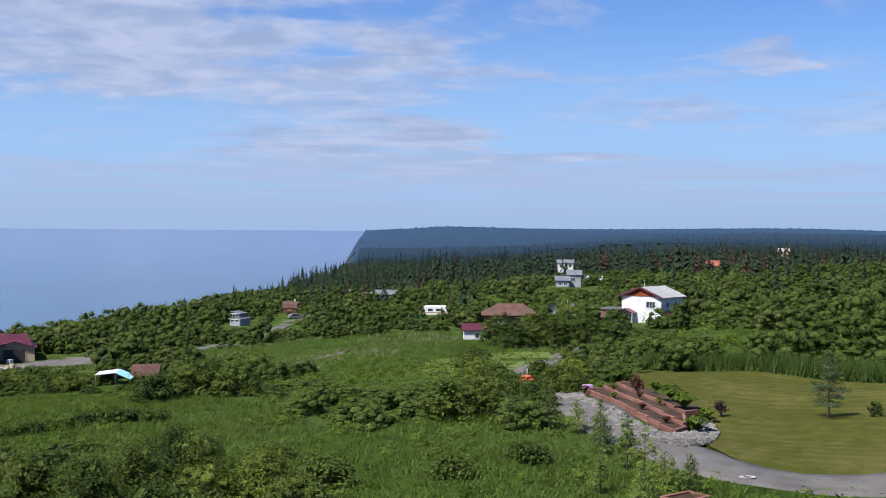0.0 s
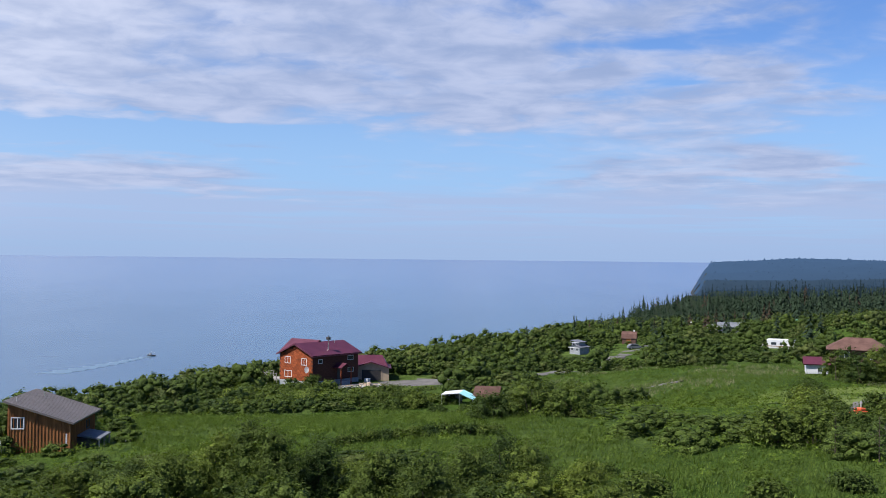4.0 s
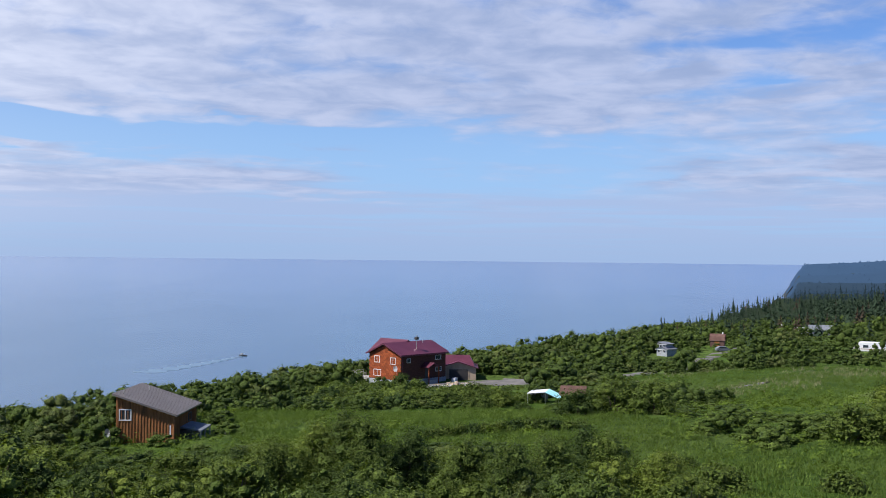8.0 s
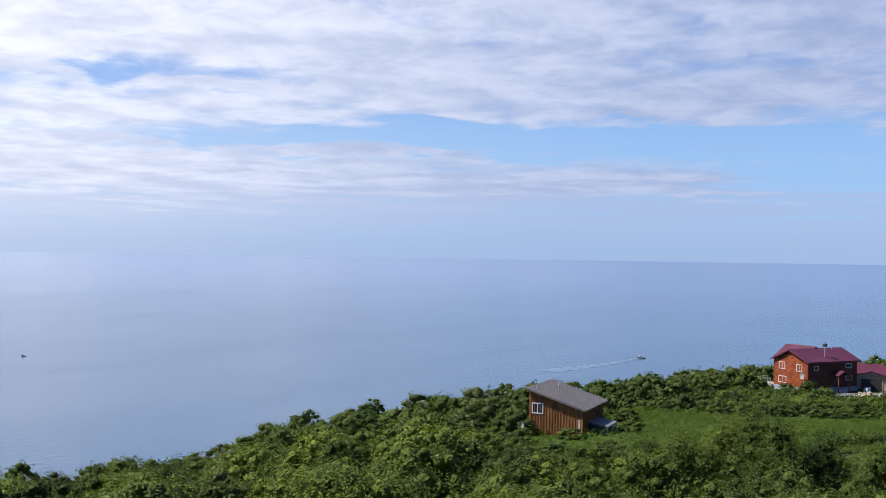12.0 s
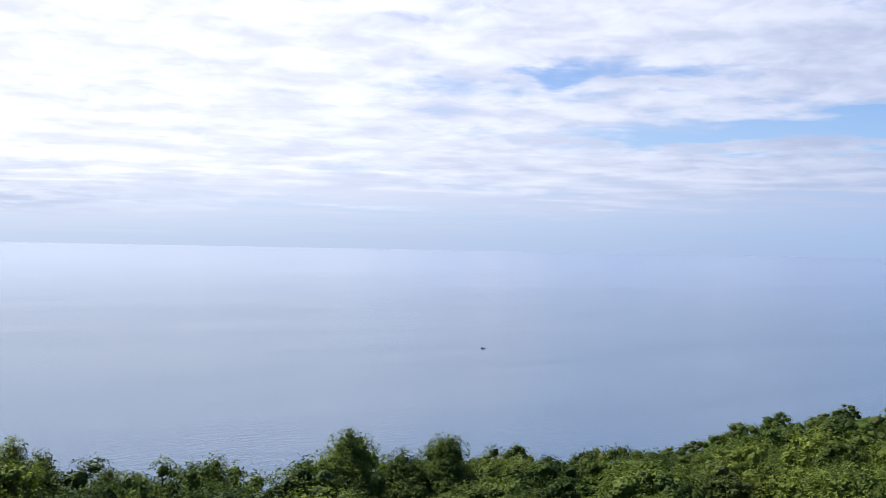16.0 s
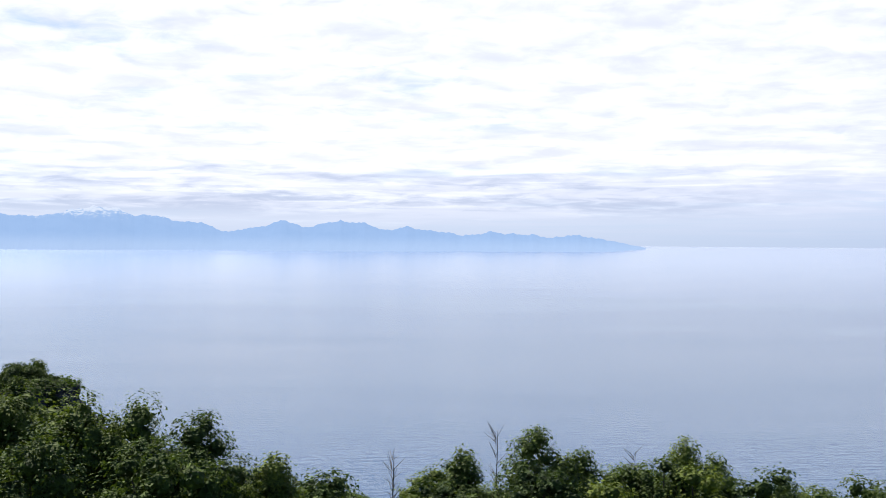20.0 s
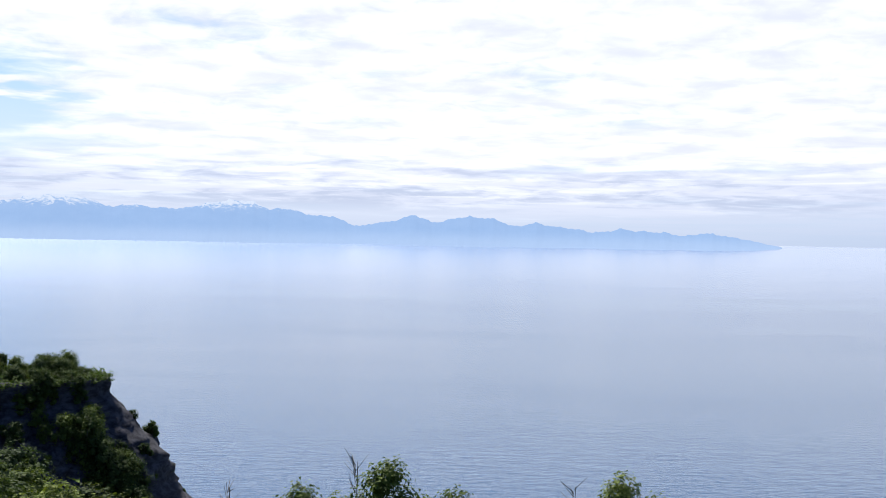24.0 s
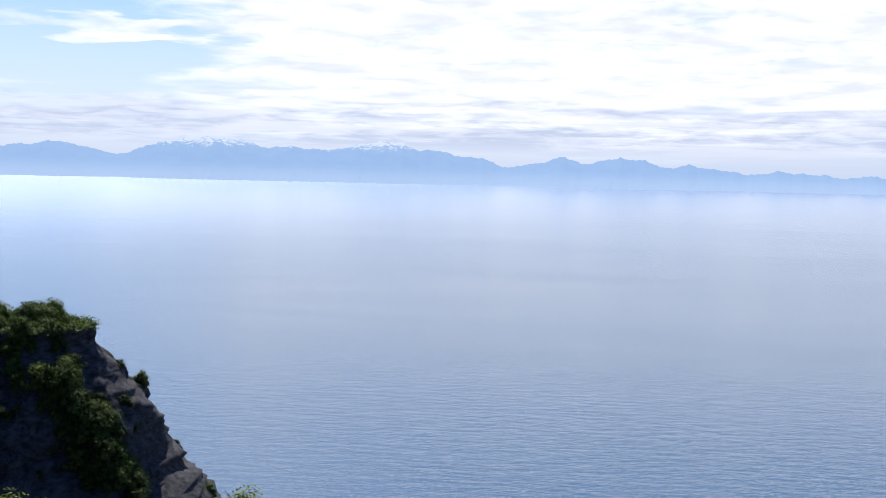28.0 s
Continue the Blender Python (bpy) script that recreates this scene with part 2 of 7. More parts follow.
def lawn_mat():
    """Mown grass: curved mower tracks, dry yellow patches, fine blades."""
    m = bpy.data.materials.new("mown_lawn")
    m.use_nodes = True
    k = Nodes(m.node_tree)
    b = m.node_tree.nodes["Principled BSDF"]
    co = k.add("ShaderNodeTexCoord").outputs["Object"]
    off = k.add("ShaderNodeMapping")
    k.link(co, off.inputs[0])
    off.inputs["Location"].default_value = (-62.0, -86.0, 0.0)
    wave = k.add("ShaderNodeTexWave")
    wave.wave_type, wave.rings_direction = "RINGS", "Z"
    k.link(off.outputs[0], wave.inputs["Vector"])
    for name, v in (("Scale", 0.22), ("Distortion", 1.6), ("Detail", 3.0), ("Detail Scale", 1.5)):
        wave.inputs[name].default_value = v
    big, mid, fine = k.noise(co, 0.11, 4.0, 0.6), k.noise(co, 0.9, 5.0, 0.65), k.noise(co, 14.0, 3.0, 0.7)
    col = k.mix(k.ramp(mid, 0.3, 0.7), (0.050, 0.060, 0.012), (0.078, 0.080, 0.018))
    dry = k.math("MULTIPLY", k.ramp(k.math("ADD", k.math("MULTIPLY", wave.outputs["Fac"], 0.10), big), 0.46, 0.68), k.ramp(mid, 0.25, 0.6))
    col = k.mix(k.math("MULTIPLY", dry, 0.6), col, (0.135, 0.115, 0.045))
    col = k.mix(k.math("MULTIPLY", k.ramp(fine, 0.42, 0.62), 0.6), col, (0.026, 0.036, 0.006))
    k.link(col, b.inputs["Base Color"])
    b.inputs["Roughness"].default_value, b.inputs["Specular IOR Level"].default_value = 0.95, 0.04
    bp = k.add("ShaderNodeBump")
    bp.inputs["Strength"].default_value, bp.inputs["Distance"].default_value = 0.7, 0.08
    k.link(k.math("ADD", mid, fine), bp.inputs["Height"])
    k.link(bp.outputs[0], b.inputs["Normal"])
    return m


def water_mat():
    m = bpy.data.materials.new("sea_water")
    m.use_nodes = True
    k = Nodes(m.node_tree)
    b = m.node_tree.nodes["Principled BSDF"]
    co = k.add("ShaderNodeTexCoord").outputs["Object"]
    mp = k.add("ShaderNodeMapping")
    k.link(co, mp.inputs[0])
    mp.inputs["Scale"].default_value, mp.inputs["Rotation"].default_value = (1.0, 0.35, 1.0), (0, 0, radians(-35))
    swell, chop = k.noise(mp.outputs[0], 0.17, 3.0), k.noise(mp.outputs[0], 0.7, 2.0)
    slick = k.noise(mp.outputs[0], 0.004, 4.0, 0.6, 0.8)
    k.link(k.mix(slick, (0.022, 0.062, 0.120), (0.034, 0.078, 0.138)), b.inputs["Base Color"])
    k.link(k.math("ADD", 0.17, k.math("MULTIPLY", slick, 0.10)), b.inputs["Roughness"])
    b.inputs["IOR"].default_value = 1.60
    b.inputs["Specular Tint"].default_value = (0.88, 0.95, 1.0, 1.0)
    far = k.add("ShaderNodeVectorMath")
    far.operation = "LENGTH"
    k.link(co, far.inputs[0])
    bp = k.add("ShaderNodeBump")
    bp.inputs["Distance"].default_value = 1.0
    k.link(k.math("ADD", 0.02, k.math("MULTIPLY", k.ramp(far.outputs["Value"], 1300.0, 200.0), 0.5)), bp.inputs["Strength"])
    k.link(k.math("ADD", swell, k.math("MULTIPLY", chop, 0.5)), bp.inputs["Height"])
    k.link(bp.outputs[0], b.inputs["Normal"])
    gl = k.add("ShaderNodeBsdfGlossy")
    gl.inputs["Color"].default_value, gl.inputs["Roughness"].default_value = (0.82, 0.88, 0.95, 1.0), 0.20
    ms = k.add("ShaderNodeMixShader")
    k.link(k.math("MULTIPLY", k.ramp(far.outputs["Value"], 900.0, 4600.0), 0.8), ms.inputs[0])
    k.link(b.outputs[0], ms.inputs[1])
    k.link(gl.outputs[0], ms.inputs[2])
    k.link(ms.outputs[0], m.node_tree.nodes["Material Output"].inputs[0])
    return m


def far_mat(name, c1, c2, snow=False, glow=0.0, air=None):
    """The far distance: a plain backdrop with haze painted into its glowing colour, for the light of the air before it.
    air: its colour and the two distances between which it thickens.
    """
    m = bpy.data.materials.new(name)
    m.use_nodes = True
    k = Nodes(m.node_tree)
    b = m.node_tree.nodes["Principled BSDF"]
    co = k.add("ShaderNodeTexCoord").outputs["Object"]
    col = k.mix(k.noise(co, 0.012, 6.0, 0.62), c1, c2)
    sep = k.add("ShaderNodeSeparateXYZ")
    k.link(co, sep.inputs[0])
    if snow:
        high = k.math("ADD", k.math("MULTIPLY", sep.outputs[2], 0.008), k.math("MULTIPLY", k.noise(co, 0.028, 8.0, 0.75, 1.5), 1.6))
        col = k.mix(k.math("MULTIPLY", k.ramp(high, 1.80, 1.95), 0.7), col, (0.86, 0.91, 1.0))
        # haze painted paler towards the foot of the range
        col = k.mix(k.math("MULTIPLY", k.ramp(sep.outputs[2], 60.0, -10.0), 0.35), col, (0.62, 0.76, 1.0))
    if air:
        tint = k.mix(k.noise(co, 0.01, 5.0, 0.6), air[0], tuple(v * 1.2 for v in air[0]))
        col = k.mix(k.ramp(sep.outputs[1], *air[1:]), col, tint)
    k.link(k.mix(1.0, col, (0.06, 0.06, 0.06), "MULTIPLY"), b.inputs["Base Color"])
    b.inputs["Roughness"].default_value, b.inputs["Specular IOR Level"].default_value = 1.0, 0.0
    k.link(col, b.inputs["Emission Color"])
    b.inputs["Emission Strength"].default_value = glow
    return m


GROUND, WATER = ground_mat(), water_mat()
ALDER = leaf_mat("alder_leaves", (0.019, 0.038, 0.009), (0.088, 0.126, 0.031))
ELDER = leaf_mat("elder_leaves", (0.033, 0.060, 0.011), (0.138, 0.182, 0.040))
WILLOW = leaf_mat("willow_leaves", (0.035, 0.055, 0.022), (0.085, 0.110, 0.038))
HERB = leaf_mat("herb_leaves", (0.044, 0.084, 0.014), (0.105, 0.155, 0.026))
GRASS = leaf_mat("grass_blades", (0.076, 0.134, 0.024), (0.138, 0.192, 0.052), 0.6, 0.35)
SEEDY = leaf_mat("seed_heads", (0.20, 0.21, 0.12), (0.34, 0.33, 0.22), 0.7)
NEEDLE = leaf_mat("spruce_needles", (0.010, 0.021, 0.017), (0.024, 0.042, 0.031), 0.7, 0.1)
YOUNG = leaf_mat("young_spruce_needles", (0.060, 0.100, 0.030), (0.150, 0.205, 0.062), 0.6, 0.25)
BLUISH = leaf_mat("blue_spruce_needles", (0.034, 0.056, 0.034), (0.085, 0.120, 0.070), 0.6, 0.2)
DEAD = leaf_mat("dead_spruce_needles", (0.020, 0.019, 0.018), (0.046, 0.034, 0.030), 0.8, 0.05)
BARK = mat("bark", (0.06, 0.045, 0.035), (0.13, 0.11, 0.09), 3.0, 0.9, 0.6)
ROCK = mat("bluff_rock", (0.014, 0.014, 0.018), (0.072, 0.072, 0.082), 1.3, 0.95, 1.0, 9.0, c3=(0.018, 0.019, 0.024), stretch=(1.2, 1.2, 2.2))
GRAVEL = mat("gravel", (0.078, 0.074, 0.076), (0.135, 0.128, 0.128), 0.5, 0.95, 0.6, 25.0, c3=(0.105, 0.097, 0.090))
LAWN = lawn_mat()
MOWN = mat("mown_green_grass", (0.076, 0.106, 0.026), (0.104, 0.136, 0.036), 0.25, 0.95, 0.4, 20.0, c3=(0.094, 0.108, 0.036))
SOIL = mat("dark_soil", (0.028, 0.019, 0.015), (0.075, 0.047, 0.036), 1.2, 0.95, 0.6)
TIMBER = mat("pink_timber", (0.135, 0.062, 0.050), (0.225, 0.118, 0.098), 1.5, 0.85, 0.3, 10.0, vary=0.2, stretch=(0.4, 4, 4))
STONE = mat("river_stone", (0.045, 0.044, 0.045), (0.135, 0.130, 0.122), 2.0, 0.8, 0.2, 8.0, vary=0.6)
CEDAR = mat("red_cedar_shingle", (0.135, 0.032, 0.013), (0.265, 0.070, 0.027), 2.2, 0.85, 0.4, 9.0, vary=0.25, c3=(0.09, 0.027, 0.016))
# darker copy of the cedar: shade on the red house's walls painted in
SHADED_CEDAR = mat("shaded_cedar_siding", (0.060, 0.026, 0.020), (0.105, 0.046, 0.034), 1.4, 0.85, 0.3, 9.0, stretch=(1, 1, 5), c3=(0.05, 0.024, 0.020))
MAROON = mat("maroon_metal", (0.075, 0.016, 0.033), (0.112, 0.028, 0.050), 0.5, 0.45, 0.08, 10.0, 0.2)
BATTEN = mat("brown_board", (0.190, 0.078, 0.030), (0.315, 0.138, 0.056), 1.2, 0.8, 0.3, 12.0, vary=0.15, stretch=(3, 3, 0.4), c3=(0.10, 0.045, 0.022))
GREYROOF = mat("grey_brown_metal", (0.135, 0.118, 0.112), (0.175, 0.155, 0.148), 0.5, 0.45, 0.08, 10.0, 0.3)
BEIGE = mat("beige_siding", (0.34, 0.26, 0.19), (0.43, 0.33, 0.25), 0.8, 0.8, 0.15)
WHITE = mat("white_paint", (0.47, 0.48, 0.52), (0.57, 0.57, 0.60), 0.6, 0.55, 0.06)
WHITEROOF = mat("pale_metal_roof", (0.34, 0.35, 0.35), (0.46, 0.46, 0.45), 0.4, 0.4, 0.05, 10.0, 0.3)
DARK = mat("dark_paint", (0.018, 0.016, 0.018), (0.035, 0.032, 0.034), 1.0, 0.6, 0.1)
GREY = mat("grey_siding", (0.20, 0.22, 0.25), (0.30, 0.32, 0.35), 0.7, 0.75, 0.12)
SHINGLE = mat("brown_shingle", (0.075, 0.042, 0.036), (0.125, 0.072, 0.062), 0.9, 0.85, 0.3, 8.0)
SLATE = mat("slate_roof", (0.085, 0.095, 0.12), (0.14, 0.15, 0.18), 0.8, 0.7, 0.2)
REDROOF = mat("red_roof", (0.24, 0.062, 0.052), (0.32, 0.095, 0.080), 0.6, 0.5, 0.08)
TEAL = mat("teal_roof", (0.10, 0.30, 0.25), (0.16, 0.38, 0.32), 0.6, 0.5, 0.08)
BLUETARP = mat("blue_tarp", (0.22, 0.52, 0.62), (0.36, 0.66, 0.74), 0.9, 0.6, 0.2)
ORANGE = mat("orange_plastic", (0.42, 0.07, 0.02), (0.55, 0.11, 0.03), 1.0, 0.6, 0.05)
DECKWOOD = mat("weathered_deck", (0.22, 0.21, 0.205), (0.33, 0.32, 0.31), 1.0, 0.85, 0.2, 10.0, stretch=(0.4, 3, 3))
STEEL = mat("galvanised_steel", (0.45, 0.46, 0.47), (0.60, 0.60, 0.60), 2.0, 0.35, 0.05, 8.0, 0.9)
RUBBER = mat("black_rubber", (0.012, 0.012, 0.013), (0.024, 0.024, 0.024), 2.0, 0.8, 0.1)


def glass_mat():
    m = bpy.data.materials.new("window_glass")
    m.use_nodes = True
    b = m.node_tree.nodes["Principled BSDF"]
    b.inputs["Base Color"].default_value = (0.03, 0.04, 0.05, 1)
    b.inputs["Roughness"].default_value = 0.06
    return m


GLASS = glass_mat()

# ---------------------------------------------------------------- mesh helpers


def mesh_of(name, verts, faces, material, smooth=False):
    """A mesh from numpy arrays: verts (n, 3), faces (m, 3 or 4)."""
    me = bpy.data.meshes.new(name)
    verts, faces = np.asarray(verts, np.float32), np.asarray(faces, np.int32)
    n, side = faces.shape
    me.vertices.add(len(verts))
    me.vertices.foreach_set("co", verts.ravel())
    me.loops.add(n * side)
    me.loops.foreach_set("vertex_index", faces.ravel())
    me.polygons.add(n)
    me.polygons.foreach_set("loop_start", np.arange(0, n * side, side, dtype=np.int32))
    if smooth:
        me.polygons.foreach_set("use_smooth", np.ones(n, bool))
    me.update(calc_edges=True)
    me.materials.append(material)
    return me


def part(name, bm, material, parent=None, label="", at=None):
    """Links a bmesh as one mesh object under a thing or a part."""
    me = bpy.data.meshes.new(name)
    bm.normal_update()
    bm.to_mesh(me)
    bm.free()
    me.materials.append(material)
    ob = new(name, me)
    if parent:
        ob.parent = parent
    if at is not None:
        ob.matrix_basis = at
    return tagged(ob, label)


def thing(name, m, label, category, group="", kind=""):
    ob = new(name)
    ob.empty_display_size = 0.3
    ob.matrix_basis = m
    return tagged(ob, label, category, group, kind)


def box(bm, x0, y0, z0, x1, y1, z1, bevel=0.0):
    r = bmesh.ops.create_cube(bm, size=1.0)
    vs = r["verts"]
    bmesh.ops.transform(bm, verts=vs, matrix=Matrix.Translation(((x0 + x1) / 2, (y0 + y1) / 2, (z0 + z1) / 2)) @ Matrix.Diagonal((abs(x1 - x0), abs(y1 - y0), abs(z1 - z0), 1)))
    if bevel:
        es = list({e for v in vs for e in v.link_edges})
        bmesh.ops.bevel(bm, geom=es, offset=bevel, segments=1, affect="EDGES")
    return bm


def boxed(*a, bevel=0.0):
    return box(bmesh.new(), *a, bevel=bevel)


def slab(bm, corners, thick):
    """A plate with the given four corners as its upper face."""
    up = [Vector(c) for c in corners]
    n = (up[1] - up[0]).cross(up[2] - up[0]).normalized()
    n = n if n.z >= 0 else -n
    a = [bm.verts.new(c) for c in up]
    b = [bm.verts.new(c - n * thick) for c in up]
    bm.faces.new(a), bm.faces.new(b[::-1])
    for i in range(len(a)):
        j = (i + 1) % len(a)
        bm.faces.new((a[j], a[i], b[i], b[j]))
    return bm


def prism(bm, outline, along):
    """A closed body: an outline of 3D points pushed along a vector."""
    a = [bm.verts.new(p) for p in outline]
    b = [bm.verts.new(Vector(p) + Vector(along)) for p in outline]
    bm.faces.new(a[::-1]), bm.faces.new(b)
    for i in range(len(a)):
        j = (i + 1) % len(a)
        bm.faces.new((a[i], a[j], b[j], b[i]))
    bmesh.ops.recalc_face_normals(bm, faces=bm.faces)
    return bm


def rod(bm, a, b, r0, r1=None, sides=6):
    """A tapered bar from a to b."""
    a, b = Vector(a), Vector(b)
    m = Matrix.Translation((a + b) / 2) @ (b - a).to_track_quat("Z", "Y").to_matrix().to_4x4()
    bmesh.ops.create_cone(bm, cap_ends=True, segments=sides, radius1=r0, radius2=r0 if r1 is None else r1, depth=(b - a).length, matrix=m)
    return bm


def window(parent, face, u, v, w, h, dims, frame_mat=None, panes=2):
    """A window on a wall of a body of the given length and width: frame proud of the wall, panes in it."""
    ln, wd = dims
    place = {"x-": pose(0, wd - u, v, 0, 0, -90), "x+": pose(ln, u, v, 0, 0, 90), "y-": pose(u, 0, v), "y+": pose(ln - u, wd, v, 0, 0, 180)}[face]
    bm, t = bmesh.new(), 0.09
    box(bm, -w / 2 - t, -0.07, -t, -w / 2, 0.05, h + t)
    box(bm, w / 2, -0.07, -t, w / 2 + t, 0.05, h + t)
    box(bm, -w / 2, -0.07, -t, w / 2, 0.05, 0)
    box(bm, -w / 2, -0.07, h, w / 2, 0.05, h + t)
    for i in range(1, panes):
        x = -w / 2 + w * i / panes
        box(bm, x - 0.035, -0.055, 0, x + 0.035, 0.05, h)
    win = part("window", bm, frame_mat or WHITE, parent, "", place)
    for i in range(panes):
        a, b = -w / 2 + w * i / panes, -w / 2 + w * (i + 1) / panes
        part("pane", boxed(a + 0.002, -0.02, 0.002, b - 0.002, 0.02, h - 0.002), GLASS, win)
    return win


def gabled(name, m, ln, wd, high, rise, wall_mat, roof_mat, label, over=0.45, windows=(), hip=0.0, category="house", seams=0, group=""):
    """A building: ridge along x, its near corner at the origin, with walls, roof, ribs of the roof and windows."""
    h = thing(name, m, label, category, group)
    outline = [(0, 0, -1.2), (0, wd, -1.2), (0, wd, high), (0, wd / 2, high + rise * (0 if hip else 1)), (0, 0, high)]
    if hip:
        outline = [(0, 0, -1.2), (0, wd, -1.2), (0, wd, high), (0, 0, high)]
    part("wall", prism(bmesh.new(), outline, (ln, 0, 0)), wall_mat, h)
    bm = bmesh.new()
    k = rise / (wd / 2)
    e, top = high - over * k + 0.12, high + rise + 0.12
    a, b = -over, ln + over
    if hip:
        for q in ([(a, -over, e), (b, -over, e), (b - hip, wd / 2, top), (a + hip, wd / 2, top)], [(b, wd + over, e), (a, wd + over, e), (a + hip, wd / 2, top), (b - hip, wd / 2, top)]):
            slab(bm, q, 0.14)
        for q in ([(a, wd + over, e), (a, -over, e), (a + hip, wd / 2, top)], [(b, -over, e), (b, wd + over, e), (b - hip, wd / 2, top)]):
            slab(bm, q, 0.14)
    else:
        slab(bm, [(a, -over, e), (b, -over, e), (b, wd / 2, top), (a, wd / 2, top)], 0.14)
        slab(bm, [(b, wd + over, e), (a, wd + over, e), (a, wd / 2, top), (b, wd / 2, top)], 0.14)
    roof = part("roof", bm, roof_mat, h)
    if seams and not hip:
        for i in range(seams):
            x = a + 0.05 + (b - a - 0.1) * i / (seams - 1)
            for s in (0, 1):
                rb = bmesh.new()
                y0, y1 = (-over, wd / 2) if s == 0 else (wd + over, wd / 2)
                rod(rb, (x, y0, e + 0.02), (x, y1, top + 0.02), 0.03, sides=4)
                part("roof_seam", rb, roof_mat, roof)
    for wdw in windows:
        window(h, *wdw[:5], (ln, wd), *wdw[5:])
    return h

# ---------------------------------------------------------------- the land

COAST = np.array([(-190, -900), (-150, -300), (-138, -120), (-122, -60), (-112, -38), (-107.5, -23), (-104, -23), (-100.5, -34), (-90, -43), (-70, -34), (-56, -20), (-47, -6),
                  (-45, 4), (-48, 15), (-54, 30), (-61, 60), (-68, 100), (-66, 150), (-58, 200), (-40, 250), (-8, 300), (24, 377), (52, 465), (80, 530), (130, 700),
                  (240, 1100), (430, 1900), (690, 3060), (760, 3300), (1500, 4300), (3200, 4900)], float)
SPOTS = [(26, 48, 2.2), (36, 70, 2.2), (60, 60, 3.2), (90, 60, 6), (110, 95, 6.5), (80, 105, 4.5), (90, 182, -2.9), (62, 178, -2.8), (43, 139, -1.8), (77, 267, -6.9),
         (3, 151, -6.3), (-18, 200, -9.4), (-35, 100, -3.7), (0, 80, 0.2), (-20, 40, 1.4), (-38, 0, 3.2), (-43, 27, 0), (-36, -12, 4.6), (-106, -27, 0.15), (0, 0, 3),
         (35, 306, -12), (128, 308, -2.8), (98, 420, -12), (228, 393, -1)]
SPOTS += [(-54, 30, -2.6), (-62, 72, -6.8), (-66, 108, -6.4), (-63, 150, -8.2), (-56, 195, -11.5), (-36, 245, -11.6), (300, 150, 9), (46, 430, -14.6), (30, 382, -14.2), (64, 470, -15), (95, 470, -13.4), (40, 250, -10.5), (5, 285, -12.2), (-15, 166, -7.8), (400, 600, -7), (150, 760, -15),
          (260, 1150, -25), (420, 1750, -28), (900, 1500, -8), (620, 2600, -42), (700, 3040, -22), (765, 3120, 8), (900, 3150, 14), (1060, 3200, 17), (1500, 2600, 4), (2600, 2000, 12), (2200, 3800, 22), (1300, 3900, 22)]


def outside(x, y):
    """Metres beyond the edge of the bluff, towards the sea (negative on land)."""
    best, side = np.full(np.shape(x), 1e9), np.zeros(np.shape(x))
    for (ax, ay), (bx, by) in zip(COAST[:-1], COAST[1:]):
        dx, dy = bx - ax, by - ay
        t = np.clip(((x - ax) * dx + (y - ay) * dy) / (dx * dx + dy * dy), 0, 1)
        d = np.hypot(x - ax - t * dx, y - ay - t * dy)
        c = dx * (y - ay) - dy * (x - ax)
        near = d < best - 1e-9
        best, side = np.where(near, d, best), np.where(near, np.sign(c), side)
    return best * side


def plateau(x, y):
    s = w = 0.0
    for a, b, c in SPOTS:
        k = 1 / ((x - a) ** 2 + (y - b) ** 2 + 60) ** 1.6
        s, w = s + k * c, w + k
    return s / w


def land(x, y):
    """The height of the ground."""
    x, y = np.asarray(x, float), np.asarray(y, float)
    d = outside(x, y)
    z = plateau(x, y)
    rough = 0.25 * np.sin(x * 0.31 + 2 * np.sin(y * 0.11)) * np.sin(y * 0.27 + 1.7 * np.sin(x * 0.13))
    far = np.clip((np.hypot(x, y) - 400) / 1500, 0, 1)
    z = z + rough + far * 5 * np.sin(x * 0.004 + 1) * np.sin(y * 0.003)
    fall = np.where(d > 0, d * 1.45 + 1.5 * np.minimum(d, 1.5), 0)
    return np.maximum(z - fall, SEA - 3)


def make_ground():
    nr, na = 190, 440
    r = 2.0 * (4700 / 2.0) ** (np.arange(nr) / (nr - 1))
    a = np.arange(na) / na * 2 * math.pi
    x, y = np.outer(r, -np.sin(a)).ravel() - 20, np.outer(r, np.cos(a)).ravel() + 10
    v = np.c_[x, y, land(x, y)]
    i = (np.arange(nr - 1)[:, None] * na + np.arange(na)[None]).ravel()
    j = (np.arange(nr - 1)[:, None] * na + (np.arange(na)[None] + 1) % na).ravel()
    f = np.c_[i, i + na, j + na, j]
    v = np.r_[v, [[-20, 10, float(land(-20, 10))]]]
    a = np.arange(na)
    f = np.r_[f, np.c_[np.full(na, len(v) - 1), a, (a + 1) % na, (a + 1) % na]]
    return tagged(new("ground", mesh_of("ground", v, f, GROUND, True)), "rough green grassland on top of a coastal bluff", "ground", kind="structure")


def make_sea():
    nr, na = 120, 256
    r = np.r_[0.5, 20 * (4960 / 20) ** (np.arange(nr - 1) / (nr - 2))]
    a = np.arange(na) / na * 2 * math.pi
    z = SEA + 116.0 * np.clip((r - 1800) / 3160, 0, 1) ** 1.6
    v = np.c_[np.outer(r, -np.sin(a)).ravel(), np.outer(r, np.cos(a)).ravel(), np.repeat(z, na)]
    i = (np.arange(nr - 1)[:, None] * na + np.arange(na)[None]).ravel()
    j = (np.arange(nr - 1)[:, None] * na + (np.arange(na)[None] + 1) % na).ravel()
    return tagged(new("water", mesh_of("water", v, np.c_[i, i + na, j + na, j], WATER, True)), "calm pale blue sea reaching a hazy horizon", "sea", kind="structure")


make_ground()
make_sea()


